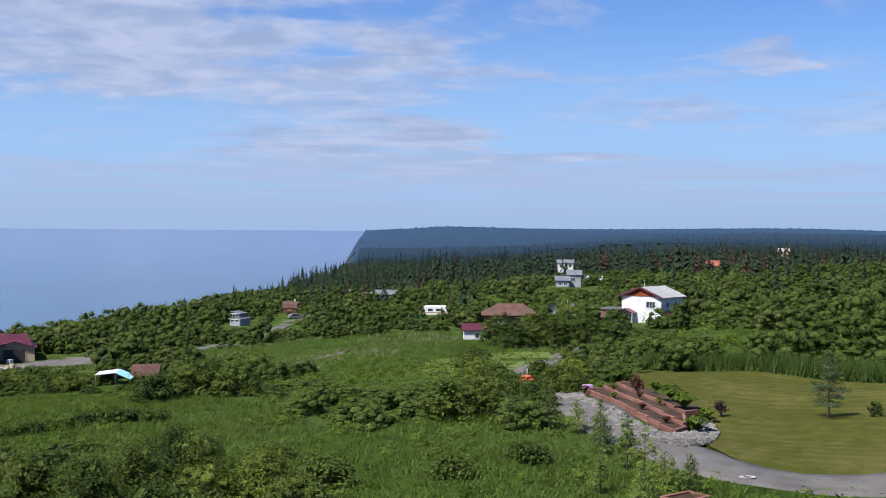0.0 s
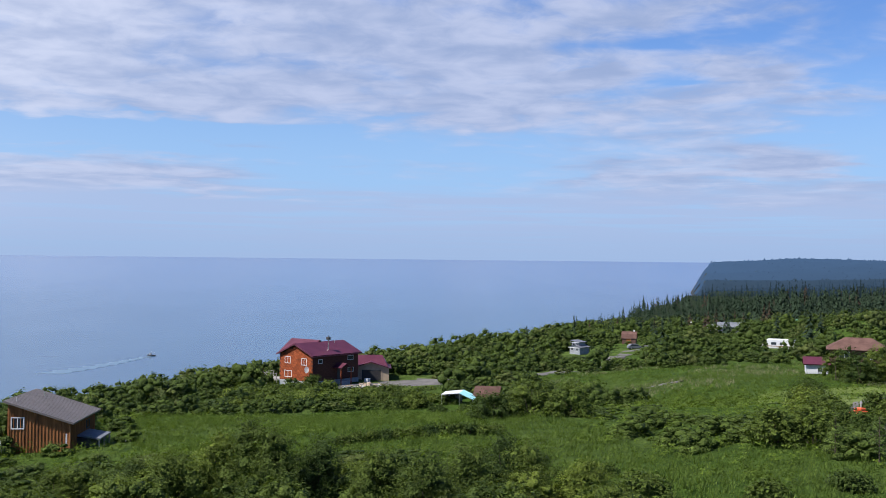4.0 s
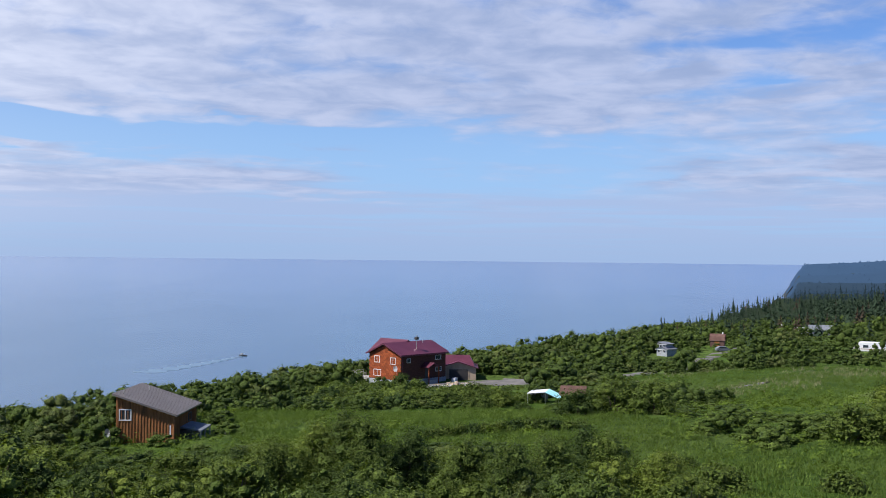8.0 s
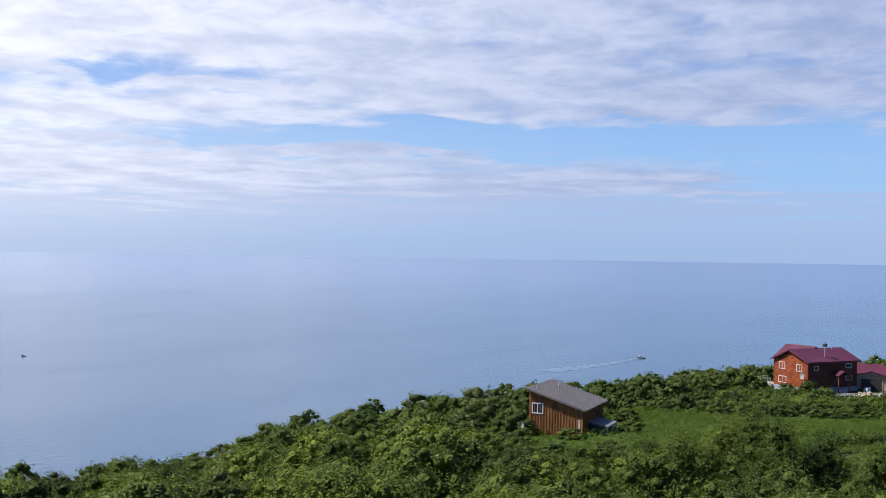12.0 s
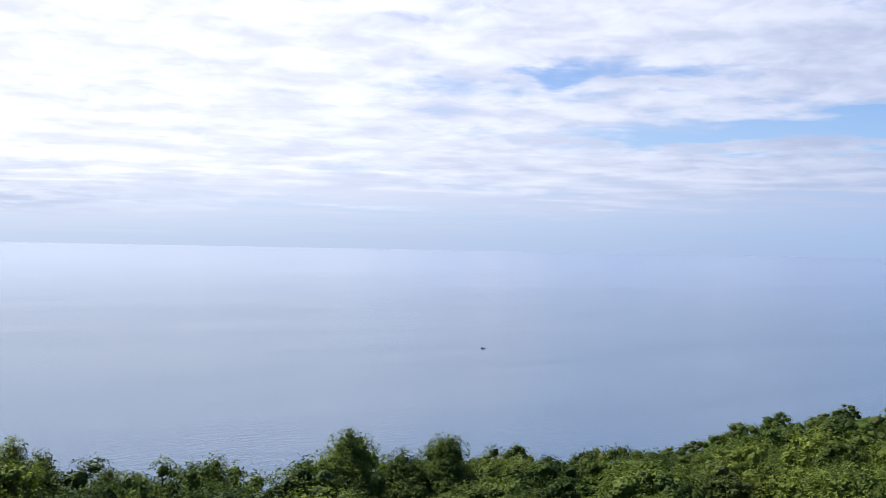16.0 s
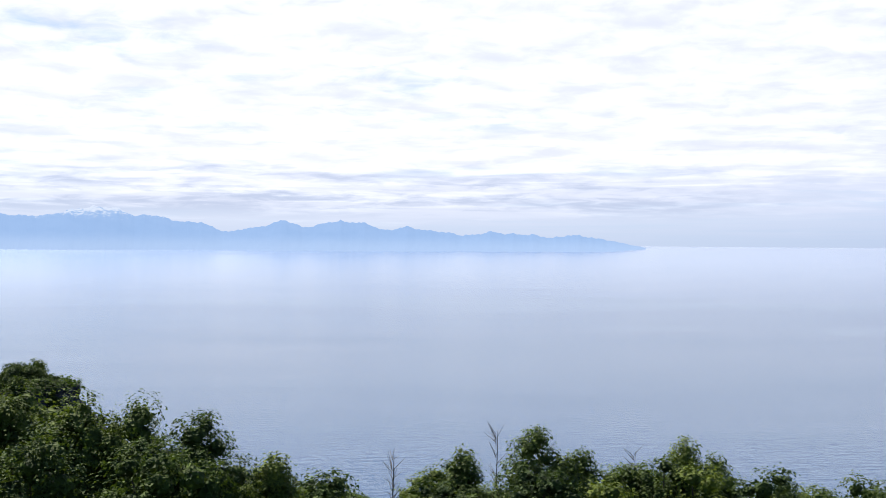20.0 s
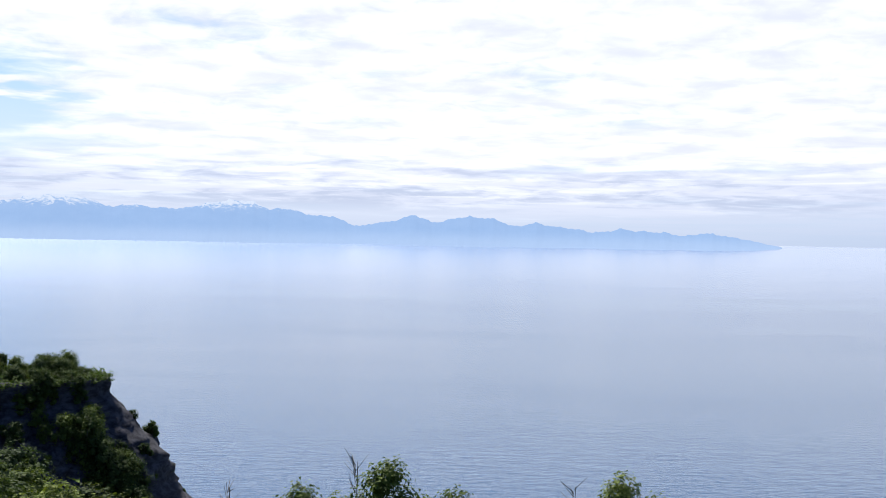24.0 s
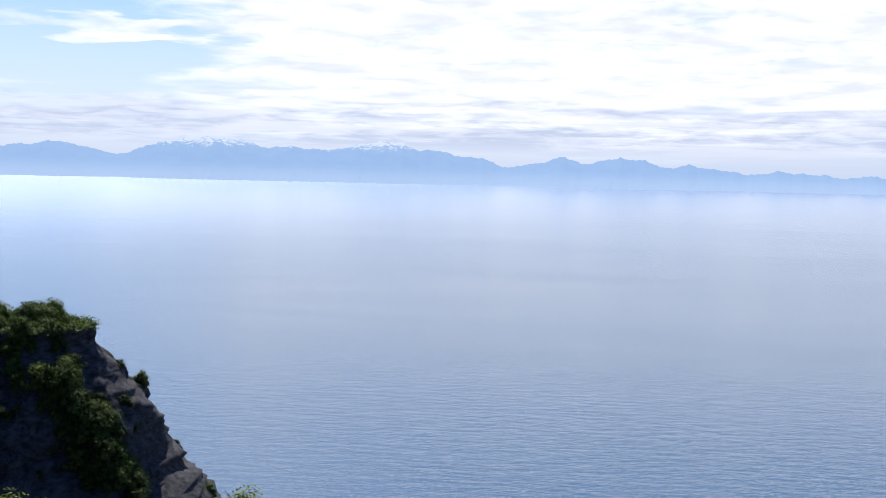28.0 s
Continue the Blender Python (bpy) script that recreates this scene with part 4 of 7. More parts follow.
def thickets():
    """Near shrubs one by one; those farther off joined."""
    kinds = [("alder_shrub", ALDER, "dark green alder shrub in a dense thicket", "alder shrubs"), ("elder_shrub", ELDER, "bright green elder shrub in a dense thicket", "elder shrubs"),
             ("willow_shrub", WILLOW, "grey-green willow shrub in a dense thicket", "willow shrubs")]
    models = []
    for i in range(14):
        name, mt, label, group = kinds[(0, 1, 0, 1, 2, 0, 1)[i % 7]]
        wide = rng.uniform(4.4, 5.6)
        models.append(shrub(name, pose(0, 0, -400), 20 + i, wide, 3.2, 9000 if i < 7 else 2900, 0.056 if i < 7 else 0.085, mt, label, "shrub", group, 11))
    x, y, z = sow(rng, -60, -45, 34, 106, 3.9, lambda x, y: ~open_land(x, y) & (np.hypot(x + 8, y) > 14) & ((x < -17) | (y > 30)) & ((y < 75) | inside(x, y, HEDGE)) & ~((x > 26) & (y < 96)) & ~((x > 8) & (y < 57)))
    size = np.minimum(rng.choice([0.5, 0.7, 0.85, 1.0, 1.15, 1.3], len(x), p=[0.12, 0.2, 0.25, 0.22, 0.14, 0.07]), room(x, y, z) / 3.2 * rng.uniform(0.72, 1.0, len(x)))
    ok = size > 0.17
    x, y, z, size = x[ok], y[ok], z[ok], size[ok]
    hedge = inside(x, y, HEDGE)
    order = np.argsort(np.hypot(x + 10, y - 5))[:290]
    for n_th, i in enumerate(order):
        k = size[i]
        kind = rng.choice([1, 3, 6]) if hedge[i] or rng.rand() < 0.25 else rng.randint(7)
        o = copy_thing(models[kind + (0 if n_th < 90 else 7)], pose(0, 0, 0))
        w = max(k, 0.66) * rng.uniform(0.85, 1.2)
        o.matrix_basis = pose(x[i], y[i], z[i] - 0.1, 0, 0, rng.uniform(0, 360)) @ Matrix.Diagonal((w, w, k, 1))
    for m in models:
        for c in m.children:
            bpy.data.objects.remove(c)
        bpy.data.objects.remove(m)
    # the rest of the near band, the middle and the far thickets: places, usual size, leaves, leaf length, lumps
    rest = np.ones(len(x), bool)
    rest[order] = False
    bands = [(x[rest], y[rest], z[rest], 0.95, 800, 0.11, 8)]
    a, b, c = sow(rng, -75, 75, 190, 240, 4.4, lambda x, y: ~open_land(x, y) & ~inside(x, y, HEDGE) & (y > 1.18 * x - 6))
    near = np.hypot(a, b) < 135
    bands.append((a[near], b[near], c[near], 1.05, 620, 0.115, 7))
    bands.append((a[~near], b[~near], c[~near], 1.1, 260, 0.165, 6))
    a, b, c = sow(rng, 30, 40, 130, 75, 4.0, lambda x, y: ~open_land(x, y) & (x > 58) & (y > 1.18 * x - 12))
    bands.append((a, b, c, 1.15, 700, 0.115, 8))
    a, b, c = sow(rng, -60, 240, 380, 640, 7.4, lambda x, y: ~open_land(x, y) & (rng.rand(len(x)) < 0.85) & (y > 1.18 * x))
    bands.append((a, b, c, 1.5, 170, 0.20, 5))
    a, b, c = sow(rng, -70, 185, 80, 500, 4.6, lambda x, y: ~open_land(x, y) & (outside(x, y) > -32))
    bands.append((a, b, c, 1.35, 180, 0.19, 5))
    a, b, c = sow(rng, 0, 240, 190, 420, 5.2, lambda x, y: ~open_land(x, y) & (y > 1.4 * x))
    bands.append((a, b, c, 0.8, 90, 0.20, 4))
    kinds = ((ALDER, "alder_thicket", "dense dark green alder thicket", 0.0, 0.52), (ELDER, "elder_thicket", "bright green elder and salmonberry thicket", 0.52, 0.88), (WILLOW, "willow_thicket", "grey-green willow thicket", 0.88, 1.0))
    sets = [[], [], []]
    for x1, y1, z1, k, n, leaf, count in bands:
        m = len(x1)
        size = np.minimum(k * rng.choice([0.5, 0.75, 1.0, 1.3, 1.6], m, p=[0.18, 0.27, 0.3, 0.17, 0.08]), room(x1, y1, z1) / 2.7 * rng.uniform(0.7, 1.0, m))
        kind, turn, tall = np.where(((x1 > 40) & (y1 < 150) & (rng.rand(m) < 0.6)) | inside(x1, y1, HEDGE), 0.7, rng.rand(m)), rng.uniform(0, 6.28, m), rng.uniform(0.75, 1.0, m)
        for n_kind, (_, _, _, lo, hi) in enumerate(kinds):
            for variant in range(3):
                g = np.random.RandomState(variant * 7 + n + n_kind)
                v, f = crown_of(g, shrub_blobs(g, 4.0, 2.8, count), n, leaf, 1, True)
                pick = (kind >= lo) & (kind < hi) & (np.arange(m) % 3 == variant) & (size > 0.12)
                if pick.any():
                    wide = np.maximum(size[pick], 0.85)
                    sets[n_kind].append(many(v, f, np.c_[x1[pick], y1[pick], z1[pick] - 0.15, turn[pick], wide, size[pick] / wide * tall[pick]]))
    for (mt, name, label, _, _), group in zip(kinds, sets):
        v, f = joined(group)
        tagged(new(name, mesh_of(name, v, f, mt)), label, "thicket", kind="stuff")


thickets()


def forest():
    """Spruces of the middle distance joined, and the hazy woods of the headland."""
    sets, dead, hazy = [], [], []
    for band, (x0, y0, x1, y1, step, tiers, arms) in enumerate([(40, 340, 520, 600, 5.6, 12, 7), (60, 600, 640, 800, 8.0, 8, 5), (90, 800, 1100, 1600, 13, 5, 4)]):
        x, y, z = sow(rng, x0, y0, x1, y1, step, lambda x, y: (rng.rand(len(x)) < 0.85 + 0.3 * np.sin(x * 0.06 + 2) * np.sin(y * 0.045)) & (y + 0.25 * x > 436 + 40 * np.sin(x * 0.045 + 1)) & (y > 1.02 * x))
        for variant in range(4):
            g = np.random.RandomState(60 + variant + 10 * band)
            v, f = spruce_arrays(g, 8.0, 2.7, tiers, arms, 0.55, 0.03, 1.0)
            pick = np.arange(len(x)) % 4 == variant
            m = int(pick.sum())
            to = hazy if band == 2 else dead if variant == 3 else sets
            pl = np.c_[x[pick], y[pick], z[pick] - 0.5, rng.uniform(0, 6.28, m), (0.42 + 0.95 * rng.rand(m) ** 1.6) * (1.15 if band == 2 else 1.0), rng.uniform(0.85, 1.25, m)]
            pl[:, 4] *= np.interp(outside(pl[:, 0], pl[:, 1]), (-70, -12), (1.0, 0.62))
            to.append(many(v, f, pl[: m // 4] if to is dead else pl))
    # single spruces standing before the forest
    x, y, z = sow(rng, 30, 235, 300, 430, 21, lambda x, y: ~open_land(x, y) & (rng.rand(len(x)) < 0.5) & (y > 1.02 * x) & (room(x, y, land(x, y)) > 4))
    v, f = spruce_arrays(np.random.RandomState(66), 8.6, 2.5, 12, 7)
    sets.append(many(v, f, np.c_[x, y, z - 0.4, rng.uniform(0, 6.28, len(x)), np.minimum(rng.uniform(0.4, 1.2, len(x)), room(x, y, z) / 8.6), rng.uniform(0.85, 1.2, len(x))]))
    # this band's bluish haze is painted into its glowing material
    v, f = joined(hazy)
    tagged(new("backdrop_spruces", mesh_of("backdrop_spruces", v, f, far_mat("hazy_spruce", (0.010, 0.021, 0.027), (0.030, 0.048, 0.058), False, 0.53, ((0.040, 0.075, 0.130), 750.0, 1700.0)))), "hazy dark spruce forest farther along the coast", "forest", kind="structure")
    v, f = joined(sets)
    tagged(new("spruce_forest", mesh_of("spruce_forest", v, f, NEEDLE)), "dark green spruce forest on the plateau", "forest", kind="stuff")
    v, f = joined(dead)
    tagged(new("dead_spruces", mesh_of("dead_spruces", v, f, DEAD)), "brown beetle-killed spruces among green ones", "forest", kind="stuff")
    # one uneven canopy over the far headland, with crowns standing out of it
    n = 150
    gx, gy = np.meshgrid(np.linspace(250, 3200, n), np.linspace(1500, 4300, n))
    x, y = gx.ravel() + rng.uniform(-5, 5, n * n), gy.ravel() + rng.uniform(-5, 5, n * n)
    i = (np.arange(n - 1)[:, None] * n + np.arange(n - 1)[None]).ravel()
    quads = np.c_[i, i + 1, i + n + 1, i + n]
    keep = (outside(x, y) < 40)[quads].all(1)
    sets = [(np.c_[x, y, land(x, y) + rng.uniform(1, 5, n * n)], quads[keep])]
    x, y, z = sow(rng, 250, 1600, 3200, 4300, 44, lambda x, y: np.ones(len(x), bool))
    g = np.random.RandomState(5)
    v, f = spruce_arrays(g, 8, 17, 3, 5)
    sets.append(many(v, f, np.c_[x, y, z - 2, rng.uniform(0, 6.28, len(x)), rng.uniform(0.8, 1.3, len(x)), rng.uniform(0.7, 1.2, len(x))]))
    # blue of the far canopy is painted haze, thicker with distance
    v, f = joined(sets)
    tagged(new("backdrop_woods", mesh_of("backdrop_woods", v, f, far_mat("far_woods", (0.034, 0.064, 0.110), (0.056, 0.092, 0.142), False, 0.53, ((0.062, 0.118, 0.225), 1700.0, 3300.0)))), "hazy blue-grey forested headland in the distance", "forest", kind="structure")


forest()

# ---------------------------------------------------------------- red house and its yard


def cut(name, parent, bm, material, label=""):
    return part(name, bm, material, parent, label)


def dish(name, m, size, material, label, pole=0.8):
    """A shallow bowl on a bent pole, with an arm and a receiver."""
    d = thing(name, m, label, "satellite dish")
    bm = bmesh.new()
    rings = []
    for k in range(5):
        r, y = size / 2 * k / 4, -0.14 * size * (k / 4) ** 2
        rings.append([bm.verts.new((r * math.cos(a) * 0.92, y, r * math.sin(a) + pole)) for a in np.linspace(0, 2 * math.pi, 17)[:-1]] if k else [bm.verts.new((0, 0, pole))])
    for a, b in zip(rings[:-1], rings[1:]):
        for i in range(16):
            bm.faces.new((a[0], b[i], b[(i + 1) % 16]) if len(a) == 1 else (a[i], b[i], b[(i + 1) % 16], a[(i + 1) % 16]))
    bmesh.ops.solidify(bm, geom=bm.faces[:], thickness=0.03)
    part("bowl", bm, material, d)
    part("pole", rod(rod(bmesh.new(), (0, 0.25, -0.3), (0, 0.25, pole - 0.1), 0.035), (0, 0.25, pole - 0.1), (0, 0.03, pole), 0.035), STEEL, d)
    part("arm", rod(bmesh.new(), (0, -0.1 * size, pole - 0.45 * size), (0, -0.5 * size, pole - 0.12 * size), 0.02), STEEL, d)
    part("receiver", boxed(-0.05, -0.58 * size, pole - 0.18 * size, 0.05, -0.46 * size, pole - 0.06 * size, bevel=0.01), GREY, d)
    return d


def shingles(parent, face, ln, wd, z0, z1, material, gable=0.0, step=(0.62, 0.36)):
    """Courses of shingles proud of a wall: a few hundred boards with ragged lower edges."""
    r = np.random.RandomState(3)
    base = bmesh.new()
    box(base, 0, -0.035, 0, step[0] * 0.96, 0.0, step[1] * 0.97)
    me = bpy.data.meshes.new("shingle")
    base.to_mesh(me)
    base.free()
    me.materials.append(material)
    span = wd if face == "x-" else ln
    row = 0
    z = z0
    while z < z1 + gable:
        reach = span if z < z1 else span * (1 - (z - z1) / gable)
        lo = (span - reach) / 2 + (step[0] / 2 if row % 2 else 0)
        u = lo
        while u < (span + reach) / 2 - step[0] * 0.6:
            ob = new("shingle", me)
            ob.parent = parent
            q = z + r.uniform(-0.03, 0.03)
            ob.matrix_basis = pose(-0.002, span - u, q, 0, r.uniform(-2, 2), -90) if face == "x-" else pose(u, -0.002, q)
            u += step[0]
        z += step[1]
        row += 1


def red_house():
    # walls carry their shade in a darker brown; the shingled gable stays bright
    h = gabled("red_house", pose(-23.7, 196.3, -8.8, 0, 0, 53), 11.8, 8.0, 5.0, 1.75, SHADED_CEDAR, MAROON, "red cedar-shingled two-storey house with a maroon metal roof", 0.5,
               [("x-", 2.0, 3.35, 1.25, 1.05), ("x-", 6.0, 3.2, 1.15, 1.05), ("x-", 2.1, 0.95, 1.7, 1.0), ("y-", 1.9, 3.5, 0.85, 0.6, None, 1), ("y-", 9.7, 3.7, 1.35, 0.65, None, 1), ("y-", 9.8, 1.55, 1.4, 0.65, None, 1)], seams=0)
    cut("foundation", h, boxed(-0.08, -0.08, -1.6, 11.88, 8.08, 0.35), GREY, "grey concrete foundation")
    # wing behind with its own ridge
    cut("wing_wall", h, prism(bmesh.new(), [(3.2, 7.9, -1.2), (8.6, 7.9, -1.2), (8.6, 7.9, 5.0), (5.9, 7.9, 6.9), (3.2, 7.9, 5.0)], (0, 2.6, 0)), SHADED_CEDAR)
    bm = bmesh.new()
    slab(bm, [(2.7, 3.9, 4.95), (5.9, 3.9, 7.15), (5.9, 11.0, 7.15), (2.7, 11.0, 4.95)], 0.14)
    slab(bm, [(9.1, 3.9, 4.95), (5.9, 3.9, 7.15), (5.9, 11.0, 7.15), (9.1, 11.0, 4.95)], 0.14)
    cut("wing_roof", h, bm, MAROON)
    # fascia boards along the near gable and eave
    bm = bmesh.new()
    for y0, y1 in ((-0.5, 4.0), (8.5, 4.0)):
        a, b = Vector((-0.53, y0, 4.78)), Vector((-0.53, y1, 6.76))
        slab(bm, [a + Vector((0, 0, 0.12)), b + Vector((0, 0, 0.12)), b + Vector((0.05, 0, 0.12)), a + Vector((0.05, 0, 0.12))], 0.25)
    cut("fascia", h, bm, MAROON)
    # entrance with a little roof on posts
    door = cut("door", h, boxed(6.2, -0.06, 0.3, 7.2, 0.02, 2.4, bevel=0.02), DARK, "dark entrance door in shade")
    cut("door_handle", door, rod(bmesh.new(), (7.05, -0.12, 1.25), (7.05, -0.06, 1.25), 0.04), STEEL)
    porch = cut("porch_roof", h, slab(slab(bmesh.new(), [(4.9, -2.2, 2.55), (6.4, -2.2, 3.35), (6.4, 0, 3.35), (4.9, 0, 2.55)], 0.1), [(7.9, -2.2, 2.55), (6.4, -2.2, 3.35), (6.4, 0, 3.35), (7.9, 0, 2.55)], 0.1), MAROON)
    for x in (5.1, 7.7):
        cut("porch_post", porch, boxed(x - 0.07, -2.1, -0.6, x + 0.07, -1.96, 2.6), CEDAR)
    cut("doorstep", h, boxed(5.2, -1.9, -0.7, 7.6, 0, 0.22), GREY)
    # flue: pipe outside the roof and a square cap
    flue = cut("chimney", h, rod(bmesh.new(), (5.2, 1.2, 5.2), (5.2, 1.2, 8.0), 0.075, sides=10), STEEL, "galvanised steel flue pipe")
    cut("chimney_cap", flue, boxed(4.90, 0.90, 7.35, 5.50, 1.50, 7.85, bevel=0.04), DARK)
    cut("chimney_cap_top", flue, boxed(5.05, 1.05, 8.0, 5.35, 1.35, 8.08, bevel=0.02), DARK)
    vent = cut("roof_vent", h, rod(bmesh.new(), (9.0, 3.2, 6.2), (9.0, 3.2, 7.05), 0.06, sides=8), STEEL)
    # gutter and down pipe
    cut("gutter", h, boxed(-0.5, -0.62, 4.62, 12.3, -0.5, 4.76), MAROON)
    cut("down_pipe", h, rod(bmesh.new(), (0.25, -0.1, 0.1), (0.25, -0.1, 4.7), 0.05), MAROON)
    # deck at the seaward side
    deck = cut("deck", h, boxed(-0.6, 8.0, 0.1, 3.0, 12.6, 0.3), DECKWOOD, "grey weathered timber deck with a pale rail")
    for x, y in ((-0.5, 8.3), (-0.5, 9.8), (-0.5, 11.2), (-0.5, 12.5), (1.2, 12.5), (2.9, 12.5)):
        cut("deck_post", deck, boxed(x - 0.05, y - 0.05, -2.0, x + 0.05, y + 0.05, 1.35), DECKWOOD)
    cut("deck_rail", deck, box(box(boxed(-0.55, 8.2, 1.30, -0.45, 12.55, 1.35), -0.55, 12.45, 1.30, 2.95, 12.55, 1.35), -0.52, 8.2, 0.55, -0.48, 12.5, 0.58), DECKWOOD)
    for i in range(14):
        cut("baluster", deck, boxed(-0.515, 8.35 + i * 0.3, 0.3, -0.495, 8.37 + i * 0.3, 1.3), DECKWOOD)
    shingles(h, "x-", 11.8, 8.0, 0.45, 4.6, CEDAR, 1.7)
    return h


red_house()
dish("satellite_dish", pose(-24.6, 196.2, -7.9, 0, 0, -37), 1.15, WHITE, "white satellite dish beside the red house wall", 1.6)


def garage():
    g = gabled("garage", pose(-11.2, 210.0, -9.6, 0, 0, 94), 7.0, 6.7, 2.45, 1.05, BEIGE, MAROON, "beige double garage with a maroon metal roof", 0.45, seams=0)
    door = cut("garage_door", g, boxed(-0.05, 1.5, 0.02, 0.03, 5.0, 2.1), DARK, "closed dark brown garage door")
    for i in range(4):
        cut("door_panel", door, boxed(-0.08, 1.55, 0.06 + i * 0.52, -0.05, 4.95, 0.53 + i * 0.52, bevel=0.01), DARK)
    bm = bmesh.new()
    box(bm, -0.07, 1.36, -0.1, 0.05, 1.5, 2.24), box(bm, -0.07, 5.0, -0.1, 0.05, 5.14, 2.24), box(bm, -0.07, 1.5, 2.1, 0.05, 5.0, 2.24)
    cut("door_frame", g, bm, BEIGE)
    # a higher ridge across, joining the house
    bm = bmesh.new()
    slab(bm, [(0.4, 0.2, 2.75), (3.6, 1.2, 4.55), (3.6, 9.0, 4.55), (0.4, 9.0, 2.75)], 0.12)
    slab(bm, [(6.9, 0.2, 2.75), (3.6, 1.2, 4.55), (3.6, 9.0, 4.55), (6.9, 9.0, 2.75)], 0.12)
    slab(bm, [(0.4, 0.2, 2.75), (3.6, 1.2, 4.55), (6.9, 0.2, 2.75)], 0.12)
    cut("link_roof", g, bm, MAROON)
    cut("link_wall", g, boxed(0.2, 6.3, -1.2, 6.5, 10.5, 2.8), CEDAR)
    return g


garage()


def pile():
    """Pale lumber and rubble heaped on the gravel."""
    p = thing("rubble_pile", pose(-13.6, 191.6, -9.1) @ Matrix.Scale(1.35, 4), "pale heap of rubble and scrap boards on gravel", "pile")
    r = np.random.RandomState(8)
    for i in range(34):
        x, y = r.normal(0, 1.15), r.normal(0, 0.9)
        z = max(0, 0.75 - 0.2 * math.hypot(x, y)) * r.rand()
        if i % 3:
            bm = bmesh.new()
            bmesh.ops.create_icosphere(bm, subdivisions=1, radius=r.uniform(0.16, 0.34))
            for v in bm.verts:
                v.co *= r.uniform(0.7, 1.2)
            part("rock", bm, (BEIGE, GREY, WHITEROOF, STONE)[i % 4], p, "", pose(x, y, z + 0.05, 0, 0, r.uniform(0, 360)))
        else:
            part("board", boxed(-0.5, -0.09, -0.03, 0.5, 0.09, 0.03), (DECKWOOD, BEIGE)[i % 2], p, "", pose(x, y, z + 0.3, r.uniform(-15, 15), r.uniform(-15, 15), r.uniform(0, 360)))


pile()
f = thing("chest_freezer", pose(-14.8, 204.6, -9.45, 0, 0, 70), "white chest freezer standing by the garage", "freezer")
part("body", boxed(-0.6, -0.35, 0, 0.6, 0.35, 0.8, bevel=0.04), WHITE, f)
part("lid", boxed(-0.62, -0.37, 0.81, 0.62, 0.37, 0.9, bevel=0.03), WHITE, f)

# ---------------------------------------------------------------- cabin


def cabin():
    c = thing("cabin", pose(-37.3, 96.4, -3.7, 0, 0, 3), "brown board-and-batten cabin with a grey single-slope metal roof", "cabin")
    ln, wd, hi, lo = 5.1, 8.2, 4.15, 2.55
    part("wall", prism(bmesh.new(), [(0, 0, -1.5), (ln, 0, -1.5), (ln, 0, lo), (0, 0, hi)], (0, wd, 0)), BATTEN, c)
    k = (hi - lo) / ln
    roof = part("roof", slab(bmesh.new(), [(-0.35, -0.4, hi + 0.35 * k + 0.15), (ln + 0.45, -0.4, lo - 0.45 * k + 0.15), (ln + 0.45, wd + 0.4, lo - 0.45 * k + 0.15), (-0.35, wd + 0.4, hi + 0.35 * k + 0.15)], 0.16), GREYROOF, c)
    for i in range(19):
        y = -0.38 + (wd + 0.76) * i / 18
        part("roof_seam", rod(bmesh.new(), (-0.35, y, hi + 0.35 * k + 0.17), (ln + 0.45, y, lo - 0.45 * k + 0.17), 0.012, sides=4), GREYROOF, roof)
    for i in range(18):
        x = 0.15 + i * (ln - 0.3) / 17
        part("batten", boxed(x - 0.03, -0.05, -1.2, x + 0.03, 0, hi - k * x - 0.06), BATTEN, c)
    for i in range(26):
        y = 0.15 + i * (wd - 0.3) / 25
        part("batten", boxed(ln, y - 0.03, -1.2, ln + 0.05, y + 0.03, lo - 0.05), BATTEN, c)
    window(c, "y-", 0.75, 2.05, 0.95, 0.85, (ln, wd))
    window(c, "y-", 1.0, -0.9, 0.7, 0.5, (ln, wd), BATTEN, 1)
    window(c, "x+", 5.6, 1.35, 0.9, 0.6, (ln, wd), DARK, 1)
    part("corner_post", boxed(ln - 0.08, -0.08, -1.3, ln + 0.08, 0.08, lo - 0.05), BATTEN, c)
    part("corner_post", boxed(-0.08, -0.08, -1.3, 0.08, 0.08, hi), BATTEN, c)
    part("side_light", boxed(ln - 0.32, -0.06, 0.6, ln - 0.2, 0.0, 1.6), WHITE, c, "narrow pale window slit")
    # annexe with a dark roof on posts, and a pale screen
    an = part("porch_roof", slab(bmesh.new(), [(ln + 0.05, 2.2, 1.15), (ln + 2.0, 2.2, 0.85), (ln + 2.0, 6.0, 0.85), (ln + 0.05, 6.0, 1.15)], 0.14), SLATE, c, "dark sloping porch roof")
    for x, y in ((ln + 1.9, 2.3), (ln + 1.9, 5.9), (ln + 1.9, 4.1)):
        part("porch_post", boxed(x - 0.06, y - 0.06, -1.6, x + 0.06, y + 0.06, 0.8), DECKWOOD, an)
    part("porch_back", boxed(ln + 0.02, 2.2, -1.2, ln + 1.2, 6.0, 0.85), DARK, c)
    part("porch_deck", boxed(ln, 1.6, -1.3, ln + 3.6, 6.6, -1.05), DECKWOOD, c)
    for i in range(7):
        part("screen_board", boxed(ln + 0.2 + i * 0.5, 1.6, -1.05, ln + 0.62 + i * 0.5, 1.66, -0.35), DECKWOOD, c)
    for i in range(4):
        part("rail_post", boxed(ln + 2.3 + i * 0.45, 6.4, -1.05, ln + 2.38 + i * 0.45, 6.48, 0.1), DECKWOOD, c)
